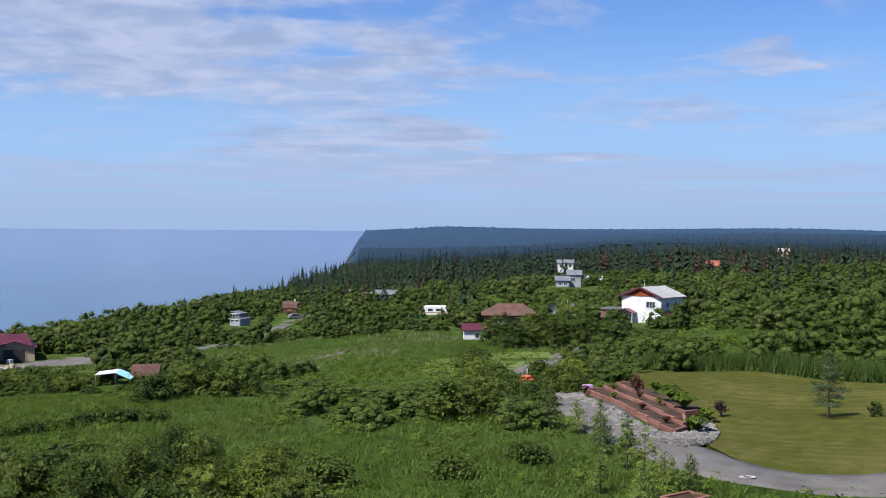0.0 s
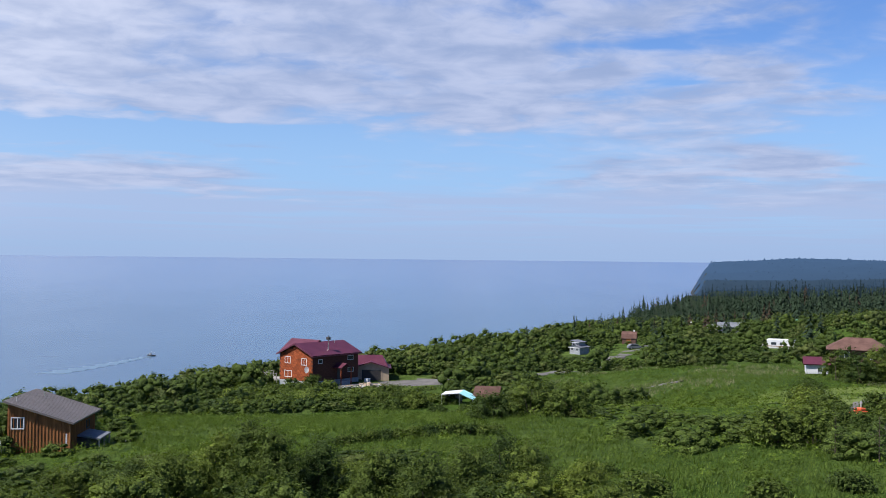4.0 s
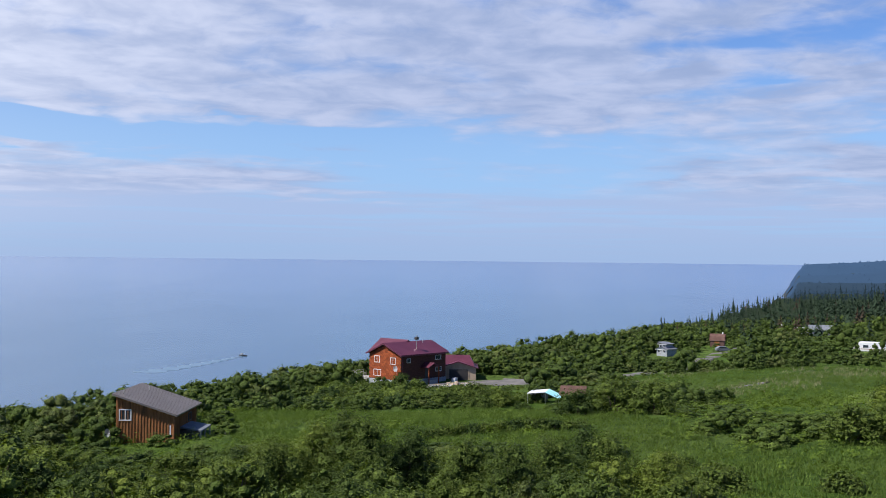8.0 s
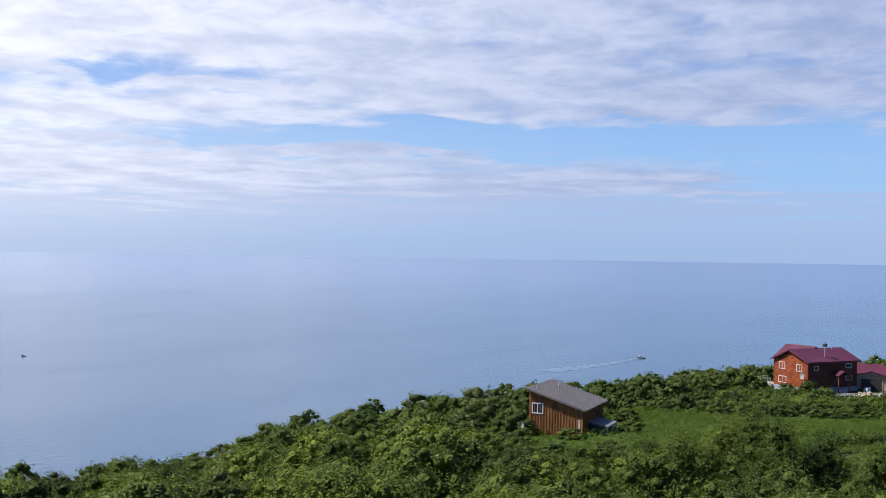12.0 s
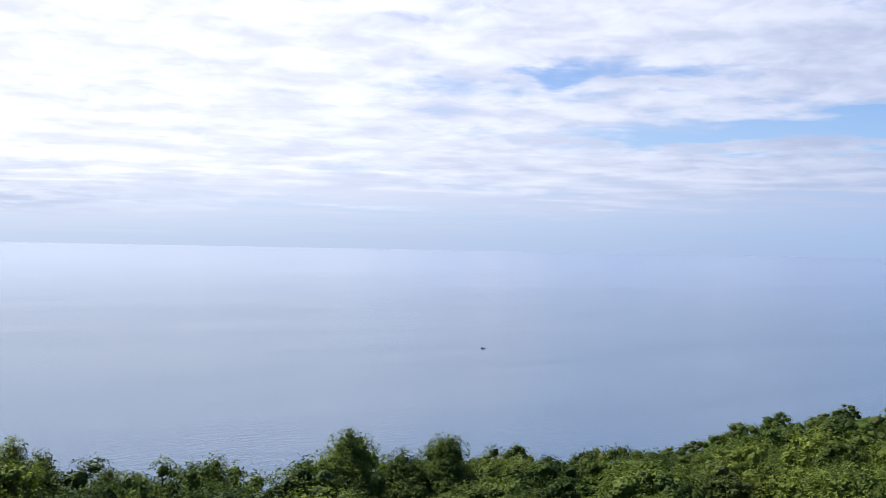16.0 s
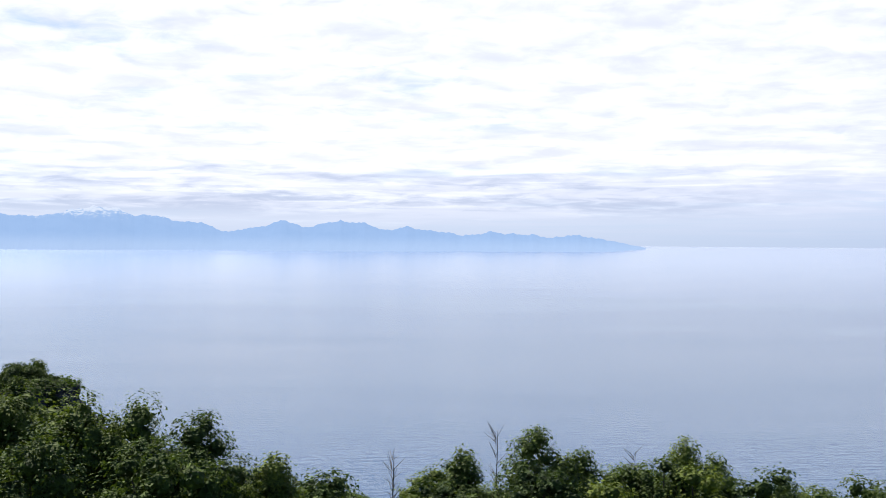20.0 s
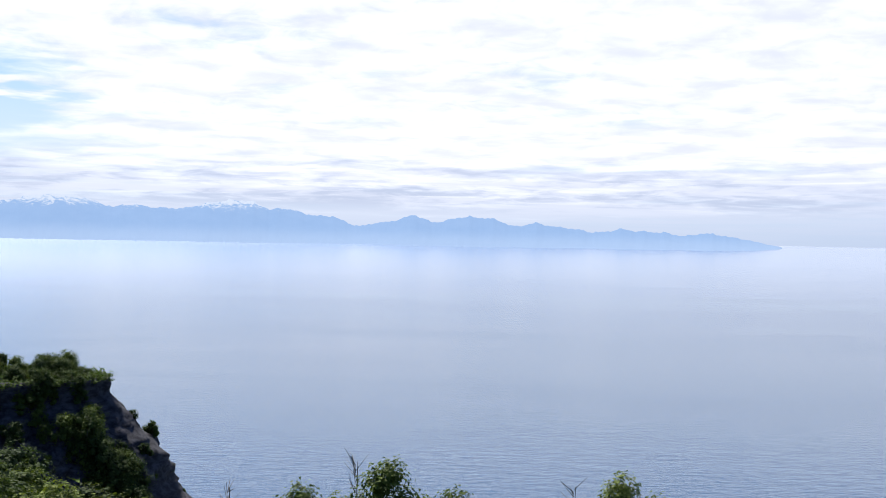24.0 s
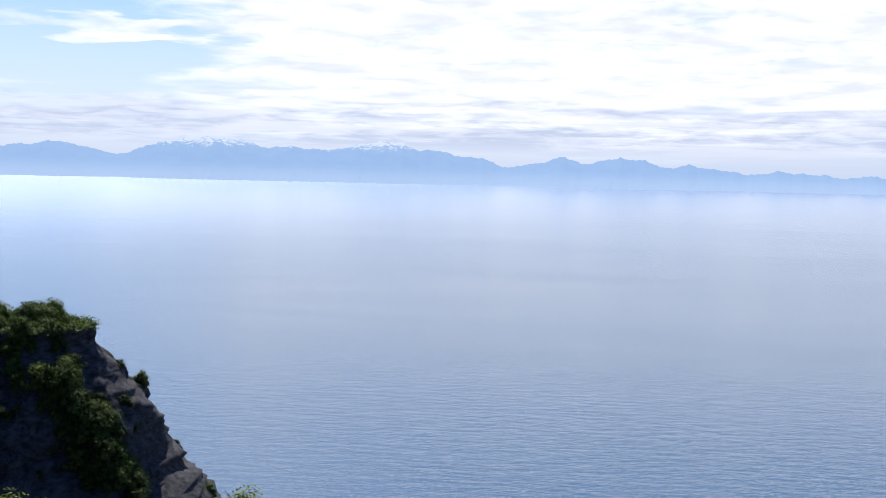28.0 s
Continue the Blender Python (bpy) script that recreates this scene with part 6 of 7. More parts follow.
# pale mark on the drive
r = np.random.RandomState(6)
bm = bmesh.new()
for k in range(14):
    a = k / 14 * 6.28
    p, q = (Vector((math.cos(b) * 0.62, math.sin(b) * 0.5, 0)) for b in (a, a + 0.449))
    if k not in (3, 9):
        slab(bm, [p * 0.55, q * 0.55, q * (1 + r.uniform(-0.1, 0.15)), p * 1.05], 0.02)
mark = part("drive_mark", bm, mat("worn_white_paint", (0.16, 0.16, 0.16), (0.42, 0.42, 0.42), 3.0, 0.8, 0.1), None, "", pose(27.4, 49.0, on(27.4, 49.0, 0.14)) @ Matrix.Scale(0.62, 4))
tagged(mark, "worn white painted ring on the gravel drive", "marking")

# small timber frame at the drive's near edge
pl = thing("timber_planter", pose(22.4, 45.6, on(22.4, 45.6), 0, 0, 20), "low pinkish timber planter in the grass", "planter")
for a in ((-0.9, -0.6, 0, 0.9, -0.45, 0.4), (-0.9, 0.45, 0, 0.9, 0.6, 0.4), (-0.9, -0.45, 0, -0.75, 0.45, 0.4), (0.75, -0.45, 0, 0.9, 0.45, 0.4)):
    part("timber", boxed(*a, bevel=0.015), TIMBER, pl)
part("soil", boxed(-0.75, -0.45, 0, 0.75, 0.45, 0.3), SOIL, pl)


def sprayer():
    s = thing("garden_cart", pose(28.0, 78.4, on(28.0, 78.4, 0.0), 0, 0, 35) @ Matrix.Scale(0.8, 4), "bright orange garden machine half hidden by shrubs", "garden machine")
    part("hopper", boxed(-0.8, -0.5, 0.7, 0.8, 0.5, 1.5, bevel=0.12), ORANGE, s)
    part("chute", slab(bmesh.new(), [(-1.3, -0.35, 0.7), (-0.7, -0.35, 1.4), (-0.7, 0.35, 1.4), (-1.3, 0.35, 0.7)], 0.15), ORANGE, s)
    part("bonnet", boxed(-0.2, -0.35, 1.5, 0.6, 0.35, 1.75, bevel=0.08), ORANGE, s)
    for y in (-0.55, 0.55):
        w = part("wheel", rod(bmesh.new(), (0.2, y - 0.08, 0.4), (0.2, y + 0.08, 0.4), 0.4, sides=14), RUBBER, s)
        part("rim", rod(bmesh.new(), (0.2, y - 0.09, 0.4), (0.2, y + 0.09, 0.4), 0.2, sides=10), ORANGE, w)
    part("leg", rod(bmesh.new(), (-0.7, 0, 0.8), (-0.9, 0, -0.1), 0.04), STEEL, s)
    part("pole", rod(bmesh.new(), (0.75, 0.3, 1.4), (0.75, 0.3, 2.3), 0.04), WHITE, s)


sprayer()

# young spruces
for i, (x, y, h) in enumerate(((40.8, 61.7, 3.7), (38.6, 84.5, 2.7), (40.6, 86.0, 2.3), (24.2, 64.6, 3.2), (25.2, 63.0, 2.7), (22.2, 66.0, 2.6), (24.6, 58.6, 2.5), (23.6, 56.0, 2.5), (24.2, 54.4, 2.0), (23.2, 52.6, 2.6),
                              (23.0, 50.4, 2.9), (22.8, 48.2, 2.6), (23.6, 47.4, 2.1), (20.4, 49.5, 2.0), (20.9, 46.4, 2.3))):
    spruce("young_spruce", pose(x, y, on(x, y), 0, 0, i * 50), 80 + i, h * (1.1 if i == 0 else 0.72 + 0.36 * math.sin(i * 2.3) ** 2), h * (0.30 + 0.06 * math.cos(i * 1.7)), 4200 if i == 0 else 1500, BLUISH if i == 0 else YOUNG, "young blue-green spruce standing alone on the lawn" if i == 0 else "spindly young spruce sapling beside the drive", "young spruces")
shrub("small_shrub", pose(43.2, 60.6, on(43.2, 60.6)), 91, 1.0, 0.9, 500, 0.06, ALDER, "small round shrub on the lawn", "shrub", "", 6)

# pale-stemmed tree by the road
t = thing("birch_tree", pose(60.6, 147.6, on(60.6, 147.6)), "slim tree with a pale trunk beside the road", "tree")
part("trunk", rod(rod(bmesh.new(), (0, 0, -0.3), (0.1, 0, 3.0), 0.13, 0.1, 8), (0.1, 0, 3.0), (0.3, 0.2, 5.6), 0.1, 0.04, 8), WHITE, t)
v, fcs = leaves(np.random.RandomState(9), [(0.2, 0, 4.3, 1.5, 1.5, 1.2), (-0.7, 0.4, 3.6, 1.0, 1.0, 0.8), (1.0, -0.3, 3.7, 1.0, 1.0, 0.9), (0.3, 0.2, 5.4, 0.8, 0.8, 0.8)], 1500, 0.12)
c = new("crown", mesh_of("crown", v, fcs, ELDER))
c.parent = t

# ---------------------------------------------------------------- trees that stand out


def alder_tree(x, y, top, wide, seed, material=None, n=8000):
    z = on(x, y)
    return shrub("alder_tree", pose(x, y, z - 0.1), seed, wide * 1.25, max(2.0, top - z + 0.1), n, 0.058, material or ALDER, "leafy alder tree at the edge of the bluff", "tree", "alder trees along the bluff", 15, tree_blobs)


for i, (x, y, top, w) in enumerate(((-43.6, 25.5, 4.2, 2.8), (-44.4, 26.6, 3.6, 3.4), (-40.9, 29.6, 3.8, 2.8), (-42.6, 30.8, 3.2, 3.2), (-42.6, 24.0, 3.3, 3.2), (-42.0, 27.6, 2.9, 3.2), (-43.0, 22.2, 2.5, 3.2), (-36.6, 1.75, 7.0, 2.0), (-36.0, 2.5, 6.3, 1.5), (-37.2, -0.2, 6.3, 1.4), (-37.2, 3.4, 6.2, 1.7),
                                 (-36.7, -7.6, 7.6, 2.6), (-36.6, -9.4, 7.9, 2.8), (-36.4, -10.8, 8.0, 2.8), (-36.2, -12.4, 8.4, 3.2), (-35.8, -14.0, 8.8, 3.6), (-36.8, -5.6, 6.3, 1.8), (-33.0, -13.4, 8.4, 3.4), (-31.5, -11.0, 7.9, 3.2), (-41.0, 8.3, 5.6, 2.0), (-40.6, 9.2, 5.1, 1.8), (-42.0, 12.4, 4.0, 1.8), (-41.0, 16.6, 4.2, 2.2))):
    alder_tree(x, y, top, w, 200 + i, ELDER if i % 3 == 1 else ALDER)


for i, az in enumerate(np.arange(68.0, 97.0, 1.45)):
    r = 35.5 + 1.5 * math.sin(i * 2.7)
    x, y = -1 - math.sin(radians(az)) * r, -2 + math.cos(radians(az)) * r
    high = 13.0 - float(np.interp(az, SKY_AZ, SKY_FALL)) * r - on(x, y) + 0.25 * math.sin(i * 1.9)
    shrub("edge_shrub", pose(x, y, on(x, y, -0.15), 0, 0, i * 50), 600 + i, 2.9, max(0.9, high), 4600, 0.062, ELDER if i % 3 == 0 else ALDER, "leafy shrub along the edge of the bluff", "shrub", "bluff edge shrubs", 10)


for i, (az, fall, r, w) in enumerate(((9.9, 0.140, 58, 3.6), (8.6, 0.148, 56, 3.4), (11.2, 0.151, 59, 3.4), (6.4, 0.157, 57, 3.6), (-2.7, 0.152, 58, 3.2), (-3.9, 0.160, 57, 3.2), (-0.9, 0.165, 55, 3.2), (3.4, 0.168, 54, 3.6), (13.6, 0.170, 57, 3.6), (15.4, 0.178, 58, 3.4), (1.2, 0.172, 52, 3.2), (-6.8, 0.175, 54, 3.0))):
    x, y = -r * math.sin(radians(az)), r * math.cos(radians(az))
    shrub("alder_tree", pose(x, y, on(x, y, -0.1)), 240 + i, w * 1.25, 13.0 - fall * r - on(x, y, -0.1), 8000, 0.062, (ALDER, ALDER, ELDER)[i % 3], "tall leafy alder above the meadow thicket", "tree", "alders before the meadow", 15, tree_blobs)


def snag(x, y, high, seed, label):
    g = np.random.RandomState(seed)
    s = thing("bare_snag", pose(x, y, on(x, y)), label, "dead tree")
    bm = bmesh.new()
    rod(bm, (0, 0, -0.2), (0.1, 0.05, high), 0.03, 0.008, 6)
    for k in range(34):
        z = high * g.uniform(0.3, 0.97)
        a = g.uniform(0, 6.28)
        d = g.uniform(0.2, 0.5)
        rod(bm, (0.1 * z / high, 0, z), (math.cos(a) * d, math.sin(a) * d, z + g.uniform(0.1, 0.5)), 0.010, 0.004, 4)
    part("trunk", bm, BARK, s)


snag(-38.5, 1.1, 3.3, 1, "bare grey dead stem above the shrubs")
snag(-38.9, -2.0, 2.6, 2, "bare grey dead stem above the shrubs")
snag(-44.0, 7.6, 2.4, 3, "bare twiggy dead shrub at the bluff edge")

for i, (x, y, h, w) in enumerate(((3.6, 95.5, 2.6, 4.4), (6.8, 96.5, 3.4, 5.4), (10.0, 95.0, 2.8, 4.6), (8.4, 99.0, 3.2, 5.0), (25.6, 77.6, 2.4, 3.8), (22.6, 71.0, 2.7, 4.0), (20.0, 70.5, 2.5, 3.6),
                                  (-22.9, 188.3, 2.9, 3.8), (55.5, 147.5, 4.8, 5.6), (57.6, 143.6, 4.4, 5.0), (25.2, 75.5, 2.0, 3.4), (26.0, 80, 2.2, 3.8), (26.8, 84, 2.0, 3.6), (28.2, 89.4, 1.8, 3.6), (29.6, 94.4, 2.2, 4.2), (31.4, 100, 2.4, 4.4), (60.4, 140, 4.2, 5.0), (63.4, 138.5, 4.0, 5.0), (51.5, 146.2, 1.6, 2.6), (10, 146, 3.2, 5.4), (13, 149.5, 3.6, 5.8), (8.4, 142.6, 2.3, 4.6), (16.5, 147, 3.2, 5.4), (-4.4, 149.5, 2.2, 4.2), (-8, 153, 2.9, 5.0), (-12, 151.6, 2.6, 4.8), (-7, 147, 1.7, 4.0), (-1.5, 146.4, 0.9, 3.0), (2.6, 146.0, 0.8, 3.0), (27.6, 82.6, 1.6, 2.6), (15.0, 54.0, 0.9, 2.0), (19.6, 56.0, 1.0, 2.2), (8.6, 64.6, 1.0, 2.2), (9.5, 56.0, 1.5, 3.2), (6.5, 58.0, 1.7, 3.4), (25.9, 71.2, 1.9, 2.8), (25.6, 74.2, 2.2, 2.8), (25.0, 77.2, 2.4, 3.0), (25.4, 80.8, 2.4, 3.0), (25.0, 69.0, 1.5, 2.6), (31.0, 77.6, 1.5, 2.0), (30.6, 79.6, 2.0, 2.6), (30.6, 82.2, 2.1, 2.6), (32.4, 80.8, 1.8, 2.6), (33.2, 83.2, 1.8, 3.0), (31.8, 84.6, 1.5, 2.2), (33.6, 84.0, 1.5, 3.0), (35.2, 86.4, 1.6, 3.2), (36.8, 89.4, 1.8, 3.4))):
    shrub("alder_shrub", pose(x, y, on(x, y, -0.1), 0, 0, i * 40), 400 + i, w, h, 2600, 0.12, ELDER if i % 3 == 2 else ALDER, "round leafy shrub standing in the meadow", "shrub", "meadow shrubs", 9)
# a dark row of bushes before the brown house
for i, az in enumerate(np.arange(-19.4, -24.2, -0.62)):
    r = 149 + 3 * math.sin(i * 2.1)
    x, y = -0.5 + r * math.sin(radians(-az)), 4.4 + r * math.cos(radians(az))
    shrub("alder_shrub", pose(x, y, on(x, y, -0.2), 0, 0, i * 70), 460 + i, 4.4 + 0.6 * math.sin(i), 2.2 + 0.5 * math.sin(i * 1.7) - on(x, y, -0.2), 2600, 0.10, ALDER, "tall dark bush in a row beside the lawn", "shrub", "bush row", 11)
# low bushes before the yard
g = np.random.RandomState(12)
for i in range(110):
    x, y = -38 + 44 * g.rand(), g.uniform(152, 188) + (3 if i < 18 else 0)
    if i > 100:
        x, y = 5 + 8 * g.rand(), g.uniform(194, 207)
    if not bool(inside(np.array([x]), np.array([y]), YARD)[0]):
        shrub("low_shrub", pose(x, y, on(x, y, -0.1), 0, 0, i * 40), 500 + i % 5, g.uniform(3.6, 5.0), g.uniform(0.6, 0.9) if x > -21 and 168 < y < 190 else g.uniform(1.1, 1.9), 420, 0.21, ELDER if i % 3 == 2 else ALDER, "low leafy bush before the gravel yard", "shrub", "yard shrubs", 7)
for i in range(12):
    q = i / 11
    x, y = -7.5 + 11 * q, 80.5 + 5.6 * q + math.sin(i) * 0.4
    shrub("low_shrub", pose(x, y, on(x, y, -0.05), 0, 0, i * 40), 440 + i, 1.7, 0.85, 700, 0.10, ALDER, "low dark bush in a row across the meadow", "shrub", "meadow row", 5)

# ---------------------------------------------------------------- undergrowth and grass


def undergrowth():
    """Low leafy herbs under and between the shrubs, and tall grass with pale seed heads in the meadows."""
    g = np.random.RandomState(31)
    gx, gy = g.uniform(-60, 62, 30000), g.uniform(-35, 135, 30000)
    ok = (outside(gx, gy) < -0.8) & (np.hypot(gx + 8, gy) > 16) & ~inside(gx, gy, LAWN_EDGE) & (off_line(gx, gy, DRIVE) > 3.4) & ((gx < -12) | (gy > 36)) & (gy > 1.1 * gx - 6) & ~inside(gx, gy, STONES) & ~((gx > 30) & (gx < 39) & (gy > 56) & (gy < 82))
    meadow = inside(gx, gy, MEADOW)
    ok &= ~meadow | (np.sin(gx * 0.55 + 1.3 * np.sin(gy * 0.3)) * np.sin(gy * 0.45) > 0.35)
    gx, gy = gx[ok][:7000], gy[ok][:7000]
    v, fcs = leaves(g, [(0, 0, 0.16, 0.5, 0.5, 0.26)], 30, 0.075, 0.8, single=True, spray=4)
    m = len(gx)
    v, fcs = many(v, fcs, np.c_[gx, gy, land(gx, gy) - 0.05, g.uniform(0, 6.28, m), g.uniform(0.7, 1.6, m), g.uniform(0.7, 1.5, m)])
    tagged(new("undergrowth", mesh_of("undergrowth", v, fcs, HERB)), "low bright green herbs under the shrubs", "undergrowth", kind="stuff")
    # grass: tufts of tapering blades
    blades, tri = [], []
    for k in range(7):
        a, b = g.uniform(0, 6.28), g.uniform(0, 6.28)
        h, lean = g.uniform(0.5, 0.95), g.uniform(0.05, 0.35)
        x, y = g.normal(0, 0.14, 2)
        w = Vector((math.cos(a), math.sin(a), 0)) * 0.035
        n = len(blades)
        blades += [(x - w.x, y - w.y, 0), (x + w.x, y + w.y, 0), (x + math.cos(b) * lean, y + math.sin(b) * lean, h)]
        tri.append((n, n + 1, n + 2))
    blades, tri = np.array(blades), np.array(tri)
    px, py = g.uniform(-45, 62, 90000), g.uniform(40, 205, 90000)
    ok = (inside(px, py, MEADOW) | (inside(px, py, UPPER) & (g.rand(len(px)) < 0.5)) | ((px > -20) & (px < 8) & (py > 48) & (py < 84)) | ((px > 8) & (px < 26) & (py < 70) & (off_line(px, py, DRIVE) > 2.6))) & ~inside(px, py, LAWN_EDGE) & ~inside(px, py, FIELD)
    px, py = px[ok], py[ok]
    m = len(px)
    v, fcs = many(blades, tri, np.c_[px, py, land(px, py) - 0.03, g.uniform(0, 6.28, m), g.uniform(0.6, 1.3, m) * 0.75, g.uniform(0.4, 0.85, m)])
    tagged(new("meadow_grass", mesh_of("meadow_grass", v, fcs, GRASS)), "tall green meadow grass", "grass", kind="stuff")
    # rank grass behind the lawn
    qx, qy = [], []
    for (ax, ay), (bx, by) in zip(LAWN_EDGE[6:10], LAWN_EDGE[7:11]):
        t = g.rand(700)
        w = g.uniform(0.1, 2.6, 700)
        d = math.hypot(bx - ax, by - ay)
        qx += list(ax + (bx - ax) * t + (by - ay) / d * w)
        qy += list(ay + (by - ay) * t - (bx - ax) / d * w)
    qx, qy = np.array(qx), np.array(qy)
    m = len(qx)
    v, fcs = many(blades, tri, np.c_[qx, qy, land(qx, qy) - 0.03, g.uniform(0, 6.28, m), g.uniform(1.1, 1.5, m), g.uniform(1.0, 1.4, m)])
    tagged(new("rank_grass", mesh_of("rank_grass", v, fcs, GRASS)), "tall rank green grass edging the lawn", "grass", kind="stuff")
    # pale plumes
    sx, sy = g.uniform(8, 60, 2600), g.uniform(110, 205, 2600)
    ok = inside(sx, sy, UPPER) & ~inside(sx, sy, FIELD) & (np.sin(sx * 0.21 + 2) * np.sin(sy * 0.13 + sx * 0.05) > 0.1)
    sx, sy = sx[ok], sy[ok]
    m = len(sx)
    v, fcs = many(blades, tri, np.c_[sx, sy, land(sx, sy), g.uniform(0, 6.28, m), g.uniform(0.6, 1.0, m), g.uniform(0.6, 1.0, m)])
    tagged(new("dry_grass", mesh_of("dry_grass", v, fcs, SEEDY)), "pale dry grass plumes in the upper meadow", "grass", kind="stuff")


undergrowth()

# ---------------------------------------------------------------- the bluff's rock face


def bluff():
    line = [Vector(p) for p in ((-116.5, -45), (-113, -34), (-108.8, -20.5), (-105.6, -18.5), (-102.6, -20.6), (-99.5, -27), (-97, -33), (-90, -40))]
    pts = []
    for a, b in zip(line[:-1], line[1:]):
        n = max(2, int((b - a).length / 0.3))
        pts += [a + (b - a) * k / n for k in range(n)]
    pts.append(line[-1])
    P = np.array([p[:] for p in pts])
    for _ in range(8):
        P[1:-1] = (P[:-2] + 2 * P[1:-1] + P[2:]) / 4
    T = np.gradient(P, axis=0)
    T /= np.linalg.norm(T, axis=1, keepdims=True)
    N = np.c_[-T[:, 1], T[:, 0]]
    rows = []
    fall = np.r_[np.linspace(0, 3.2, 14), np.linspace(3.5, 30, 105)]
    steps = [(-5.0, 0.5), (-2.5, 0.0), (-0.7, -0.12)] + list(zip(np.interp(fall, (0, 1.4, 3.1, 5, 7.1, 9.3, 10.6, 12, 15.2, 30), (0.2, 0.25, 2.0, 3.7, 5.2, 5.9, 7.2, 8.4, 11.0, 21.5)), fall))
    depth = [d for _, d in steps]
    top, s = plateau(P[:, 0], P[:, 1]), np.arange(len(P)) * 0.3
    for out, d in steps:
        bump = np.array([noise.fractal(Vector((P[i, 0] * 0.5, P[i, 1] * 0.5, d * 0.4)), 0.9, 2.0, 6) * 0.8 + noise.fractal(Vector((P[i, 0] * 1.7, P[i, 1] * 1.7, d * 1.1)), 0.7, 2.0, 5) * 0.62 + abs(noise.noise(Vector((P[i, 0] * 3.1, P[i, 1] * 3.1, d * 1.4)))) * 0.45 + 1.7 * abs(noise.noise(Vector((s[i] * 0.2, d * 0.06, 3.0)))) + 0.22 * abs(math.sin(d * 1.9 + 2.5 * noise.noise(Vector((s[i] * 0.3, d * 0.2, 1.0))))) - 0.8 for i in range(len(P))])
        bump = bump * min(1.0, max(0.12, (d + 0.4) * 0.22))
        x, y = P[:, 0] + N[:, 0] * (out + bump), P[:, 1] + N[:, 1] * (out + bump)
        rows.append(np.c_[x, y, top - d])
    n, k = len(P), len(depth)
    i = (np.arange(k - 1)[:, None] * n + np.arange(n - 1)[None]).ravel()
    ob = new("bluff_face", mesh_of("bluff_face", np.concatenate(rows), np.c_[i, i + n, i + n + 1, i + 1], ROCK, False))
    tagged(ob, "crumbling dark grey bluff face with ledges", "cliff", kind="structure")
    return P, N, rows, depth


P_, N_, FACE, DEPTH = bluff()
g = np.random.RandomState(77)
MODEL = [shrub("bluff_shrub", pose(-106, -24, -0.6), 300, 2.6, 1.9, 2600, 0.062, ALDER, "shrub clinging to the bluff", "shrub", "bluff shrubs", 7),
         shrub("bluff_shrub", pose(-103.6, -22, -0.6), 301, 2.3, 1.7, 2400, 0.062, ALDER, "dark green shrub clinging to the bluff", "shrub", "bluff shrubs", 7)]
for i in range(170):
    if i < 62:
        j, q = int(len(P_) * g.uniform(0.30, 0.76)), 0.4 + 4.6 * g.rand()
        x, y = P_[j, 0] - N_[j, 0] * q, P_[j, 1] - N_[j, 1] * q
        z = float(plateau(x, y)) - 0.3
        k = g.uniform(0.25, 0.5) if q < 1.6 else g.uniform(0.7, 1.1)
    else:
        # a large patch on the shaded flank, thin growth elsewhere
        q = g.rand()
        spot = np.array([-100.6 + 1.2 * q, -19.0 + 5.2 * q, -4.2 - 9.5 * q]) + g.normal(0, 1, 3) * (0.8, 0.9, 0.9)
        near = [np.argmin(np.sum((row - spot) ** 2, 1)) for row in FACE]
        best = int(np.argmin([np.sum((row[c] - spot) ** 2) for row, c in zip(FACE, near)]))
        j, d = int(near[best]), DEPTH[best]
        k = g.uniform(0.95, 1.5)
        if i < 84:
            j, d, k = int(len(P_) * g.uniform(0.57, 0.80)), g.uniform(0.2, 4.0), g.uniform(0.7, 1.15)
        if i > 122:
            j, d, k = int(len(P_) * g.uniform(0.42, 0.70)), g.uniform(2.2, 22), g.uniform(0.3, 0.75)
        row = int(np.argmin(np.abs(np.array(DEPTH) - d)))
        x, y, z = FACE[row][j] - np.array([N_[j, 0], N_[j, 1], 0.6]) * 0.3
    o = copy_thing(MODEL[i % 2], pose(0, 0, 0))
    o.matrix_basis = pose(x, y, z, 0, 0, g.uniform(0, 360)) @ Matrix.Diagonal((k, k, k * g.uniform(0.75, 1.35), 1))

# turf hanging over the edge
v0, f0 = leaves(np.random.RandomState(3), [(0, 0, 0.1, 0.5, 0.5, 0.3)], 30, 0.12, 0.5)
v0[:, 2] -= 0.1
rows = []
for j in range(0, len(P_), 1):
    for _ in range(2):
        o = g.uniform(-1.2, 0.35)
        x, y = P_[j, 0] + N_[j, 0] * o, P_[j, 1] + N_[j, 1] * o
        rows.append((x, y, float(plateau(x, y)) + g.uniform(-0.25, 0.15), g.uniform(0, 6.28), g.uniform(0.7, 1.3), g.uniform(0.7, 1.2)))
v, fcs = many(v0, f0, rows)
tagged(new("turf_edge", mesh_of("turf_edge", v, fcs, HERB)), "ragged green turf along the bluff edge", "grass", kind="stuff")

# ---------------------------------------------------------------- boats


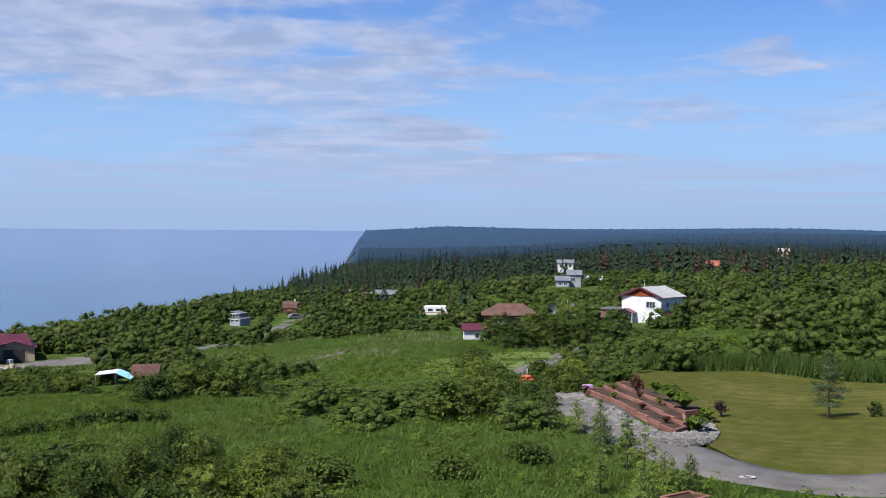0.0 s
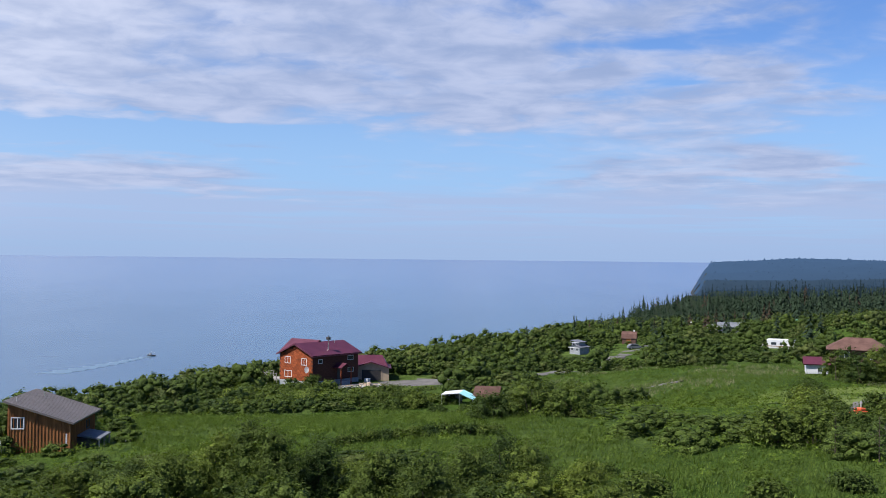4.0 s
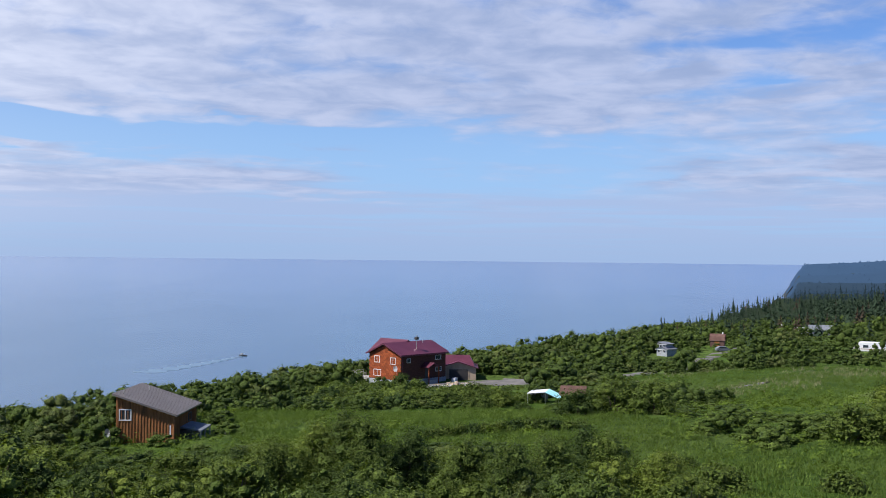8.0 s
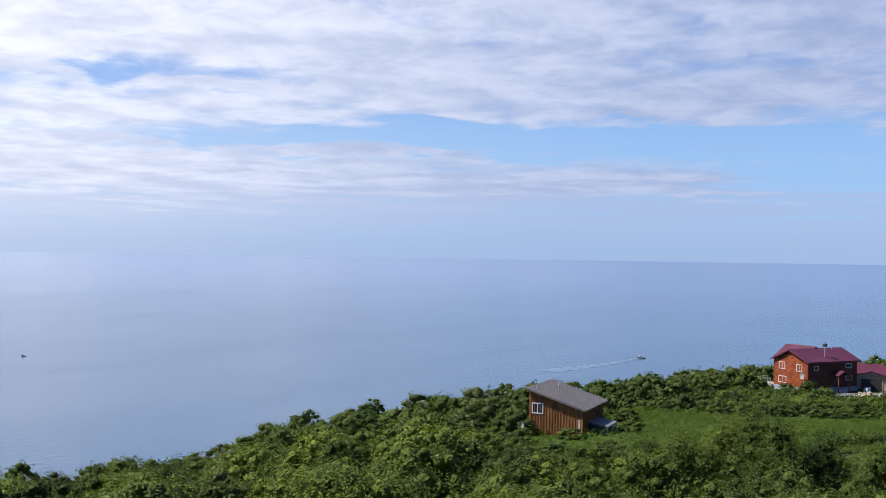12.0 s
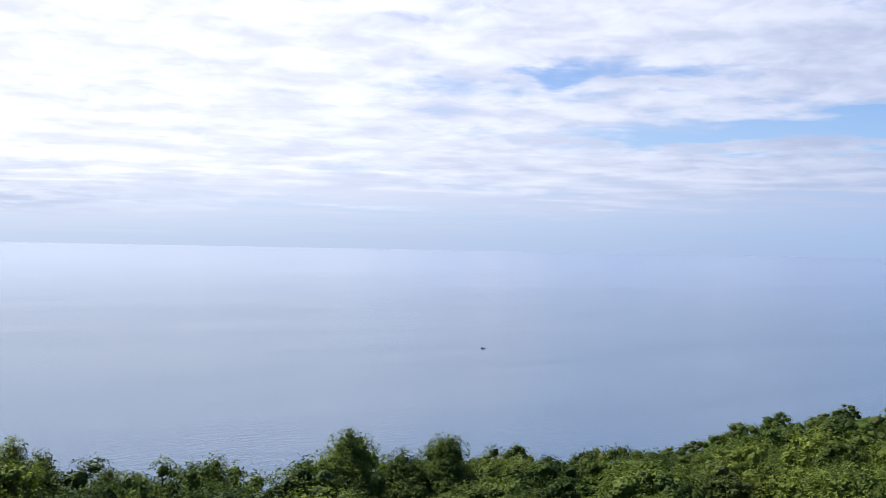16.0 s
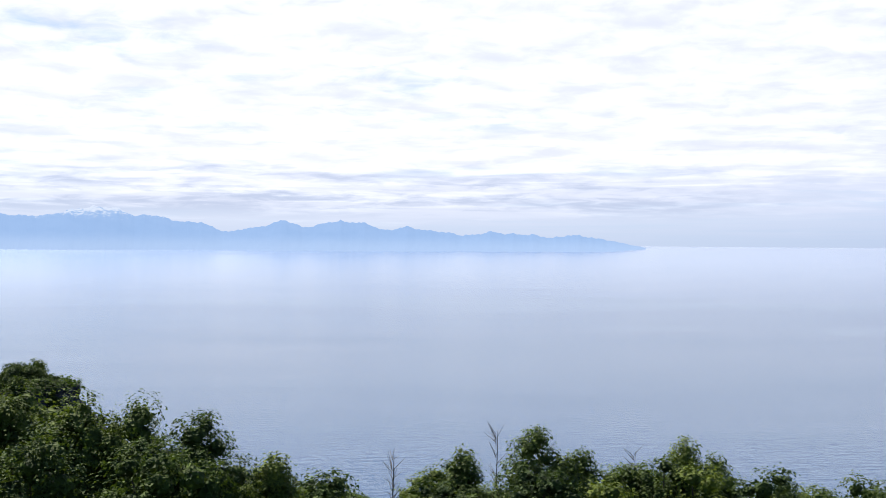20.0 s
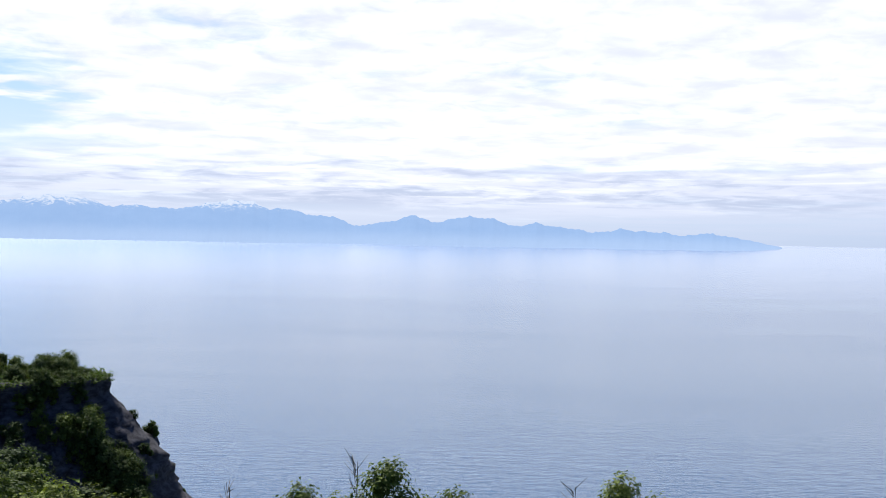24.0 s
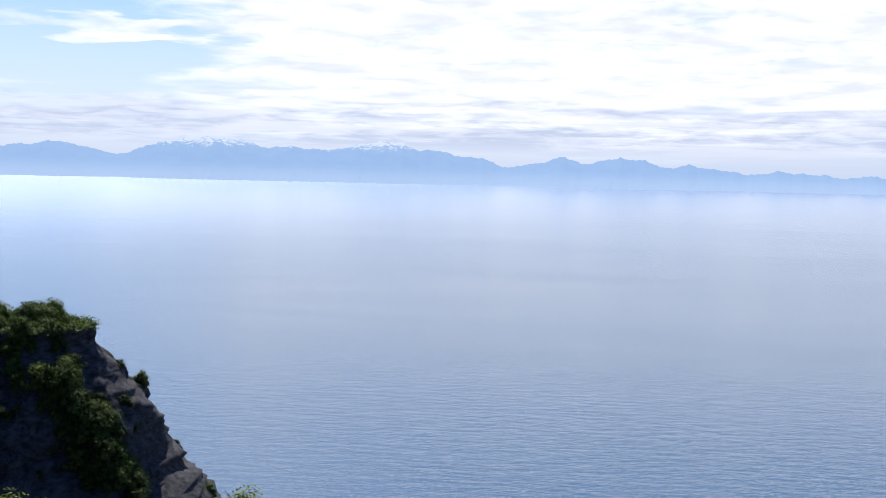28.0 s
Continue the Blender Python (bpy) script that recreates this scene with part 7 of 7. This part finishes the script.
def boat(m, label):
    b = thing("fishing_boat", m, label, "boat")
    bm = bmesh.new()
    secs = []
    for q in np.linspace(0, 1, 7):
        w = 1.7 * (1 - max(0, (q - 0.55) / 0.45) ** 2) + 0.02
        z = 1.0 + 0.7 * q * q
        secs.append([bm.verts.new((q * 10, s * w * k, h)) for s, k, h in ((-1, 1, z), (-1, 0.75, -0.2), (1, 0.75, -0.2), (1, 1, z))])
    for a, c in zip(secs[:-1], secs[1:]):
        for i in range(4):
            bm.faces.new((a[i], c[i], c[(i + 1) % 4], a[(i + 1) % 4]))
    bm.faces.new(secs[0]), bm.faces.new(secs[-1][::-1])
    part("hull", bm, DARK, b)
    part("wheelhouse", boxed(5.0, -1.1, 1.2, 7.6, 1.1, 3.4, bevel=0.15), GREY, b)
    part("house_window", boxed(7.5, -0.9, 2.4, 7.66, 0.9, 3.0), GLASS, b)
    part("mast", rod(bmesh.new(), (4.6, 0, 1.0), (4.6, 0, 6.0), 0.09), STEEL, b)
    part("boom", rod(bmesh.new(), (4.6, 0, 2.4), (0.8, 0, 4.2), 0.06), STEEL, b)
    part("rail", rod(bmesh.new(), (0.2, -1.5, 1.5), (4.5, -1.5, 1.6), 0.04), STEEL, b)
    return b


boat(pose(-348, 1337, SEA, 0, 0, 172), "small dark fishing boat with a white wheelhouse at sea")
boat(pose(-955, 953, SEA, 0, 0, 190) @ Matrix.Scale(0.65, 4), "small fishing boat alone on the calm sea")


def wake():
    """The faint track that a boat leaves on calm water."""
    v, q = [], []
    for i, t in enumerate(np.linspace(0.30, 0.48, 40)):
        x, y = -346 - 330 * t, 1338 - 10 * t - 150 * t * t
        w = 1.6 * math.sin(math.pi * i / 39) * (0.7 + 0.3 * math.sin(i * 1.7)) + 0.1
        v += [(x, y - w, SEA + 0.12), (x, y + w, SEA + 0.12)]
    for i in range(39):
        q.append((2 * i, 2 * i + 1, 2 * i + 3, 2 * i + 2))
    m = bpy.data.materials.new("smooth_wake")
    m.use_nodes = True
    b = m.node_tree.nodes["Principled BSDF"]
    b.inputs["Base Color"].default_value, b.inputs["Roughness"].default_value, b.inputs["IOR"].default_value = (0.026, 0.070, 0.130, 1), 0.21, 1.7
    tagged(new("water_wake", mesh_of("water_wake", v, q, m)), "faint wake trailing a boat", "wake", kind="structure")
    v, q = [], []
    for i, t in enumerate(np.linspace(0, 1, 30)):
        x, y = -353 - 18 * t - 28 * t * t, 1346 - 225 * t
        w = (3.0 + 15 * t) * (0.8 + 0.2 * math.sin(i * 2.1))
        v += [(x - w, y, SEA + 0.15), (x + w, y, SEA + 0.15)]
    for i in range(29):
        q.append((2 * i, 2 * i + 1, 2 * i + 3, 2 * i + 2))
    m = m.copy()
    m.name = "churned_water"
    b = m.node_tree.nodes["Principled BSDF"]
    b.inputs["Base Color"].default_value, b.inputs["Roughness"].default_value = (0.075, 0.135, 0.200, 1), 0.28
    tagged(new("water_churn", mesh_of("water_churn", v, q, m)), "pale churned water curving behind a boat", "wake", kind="structure")


wake()
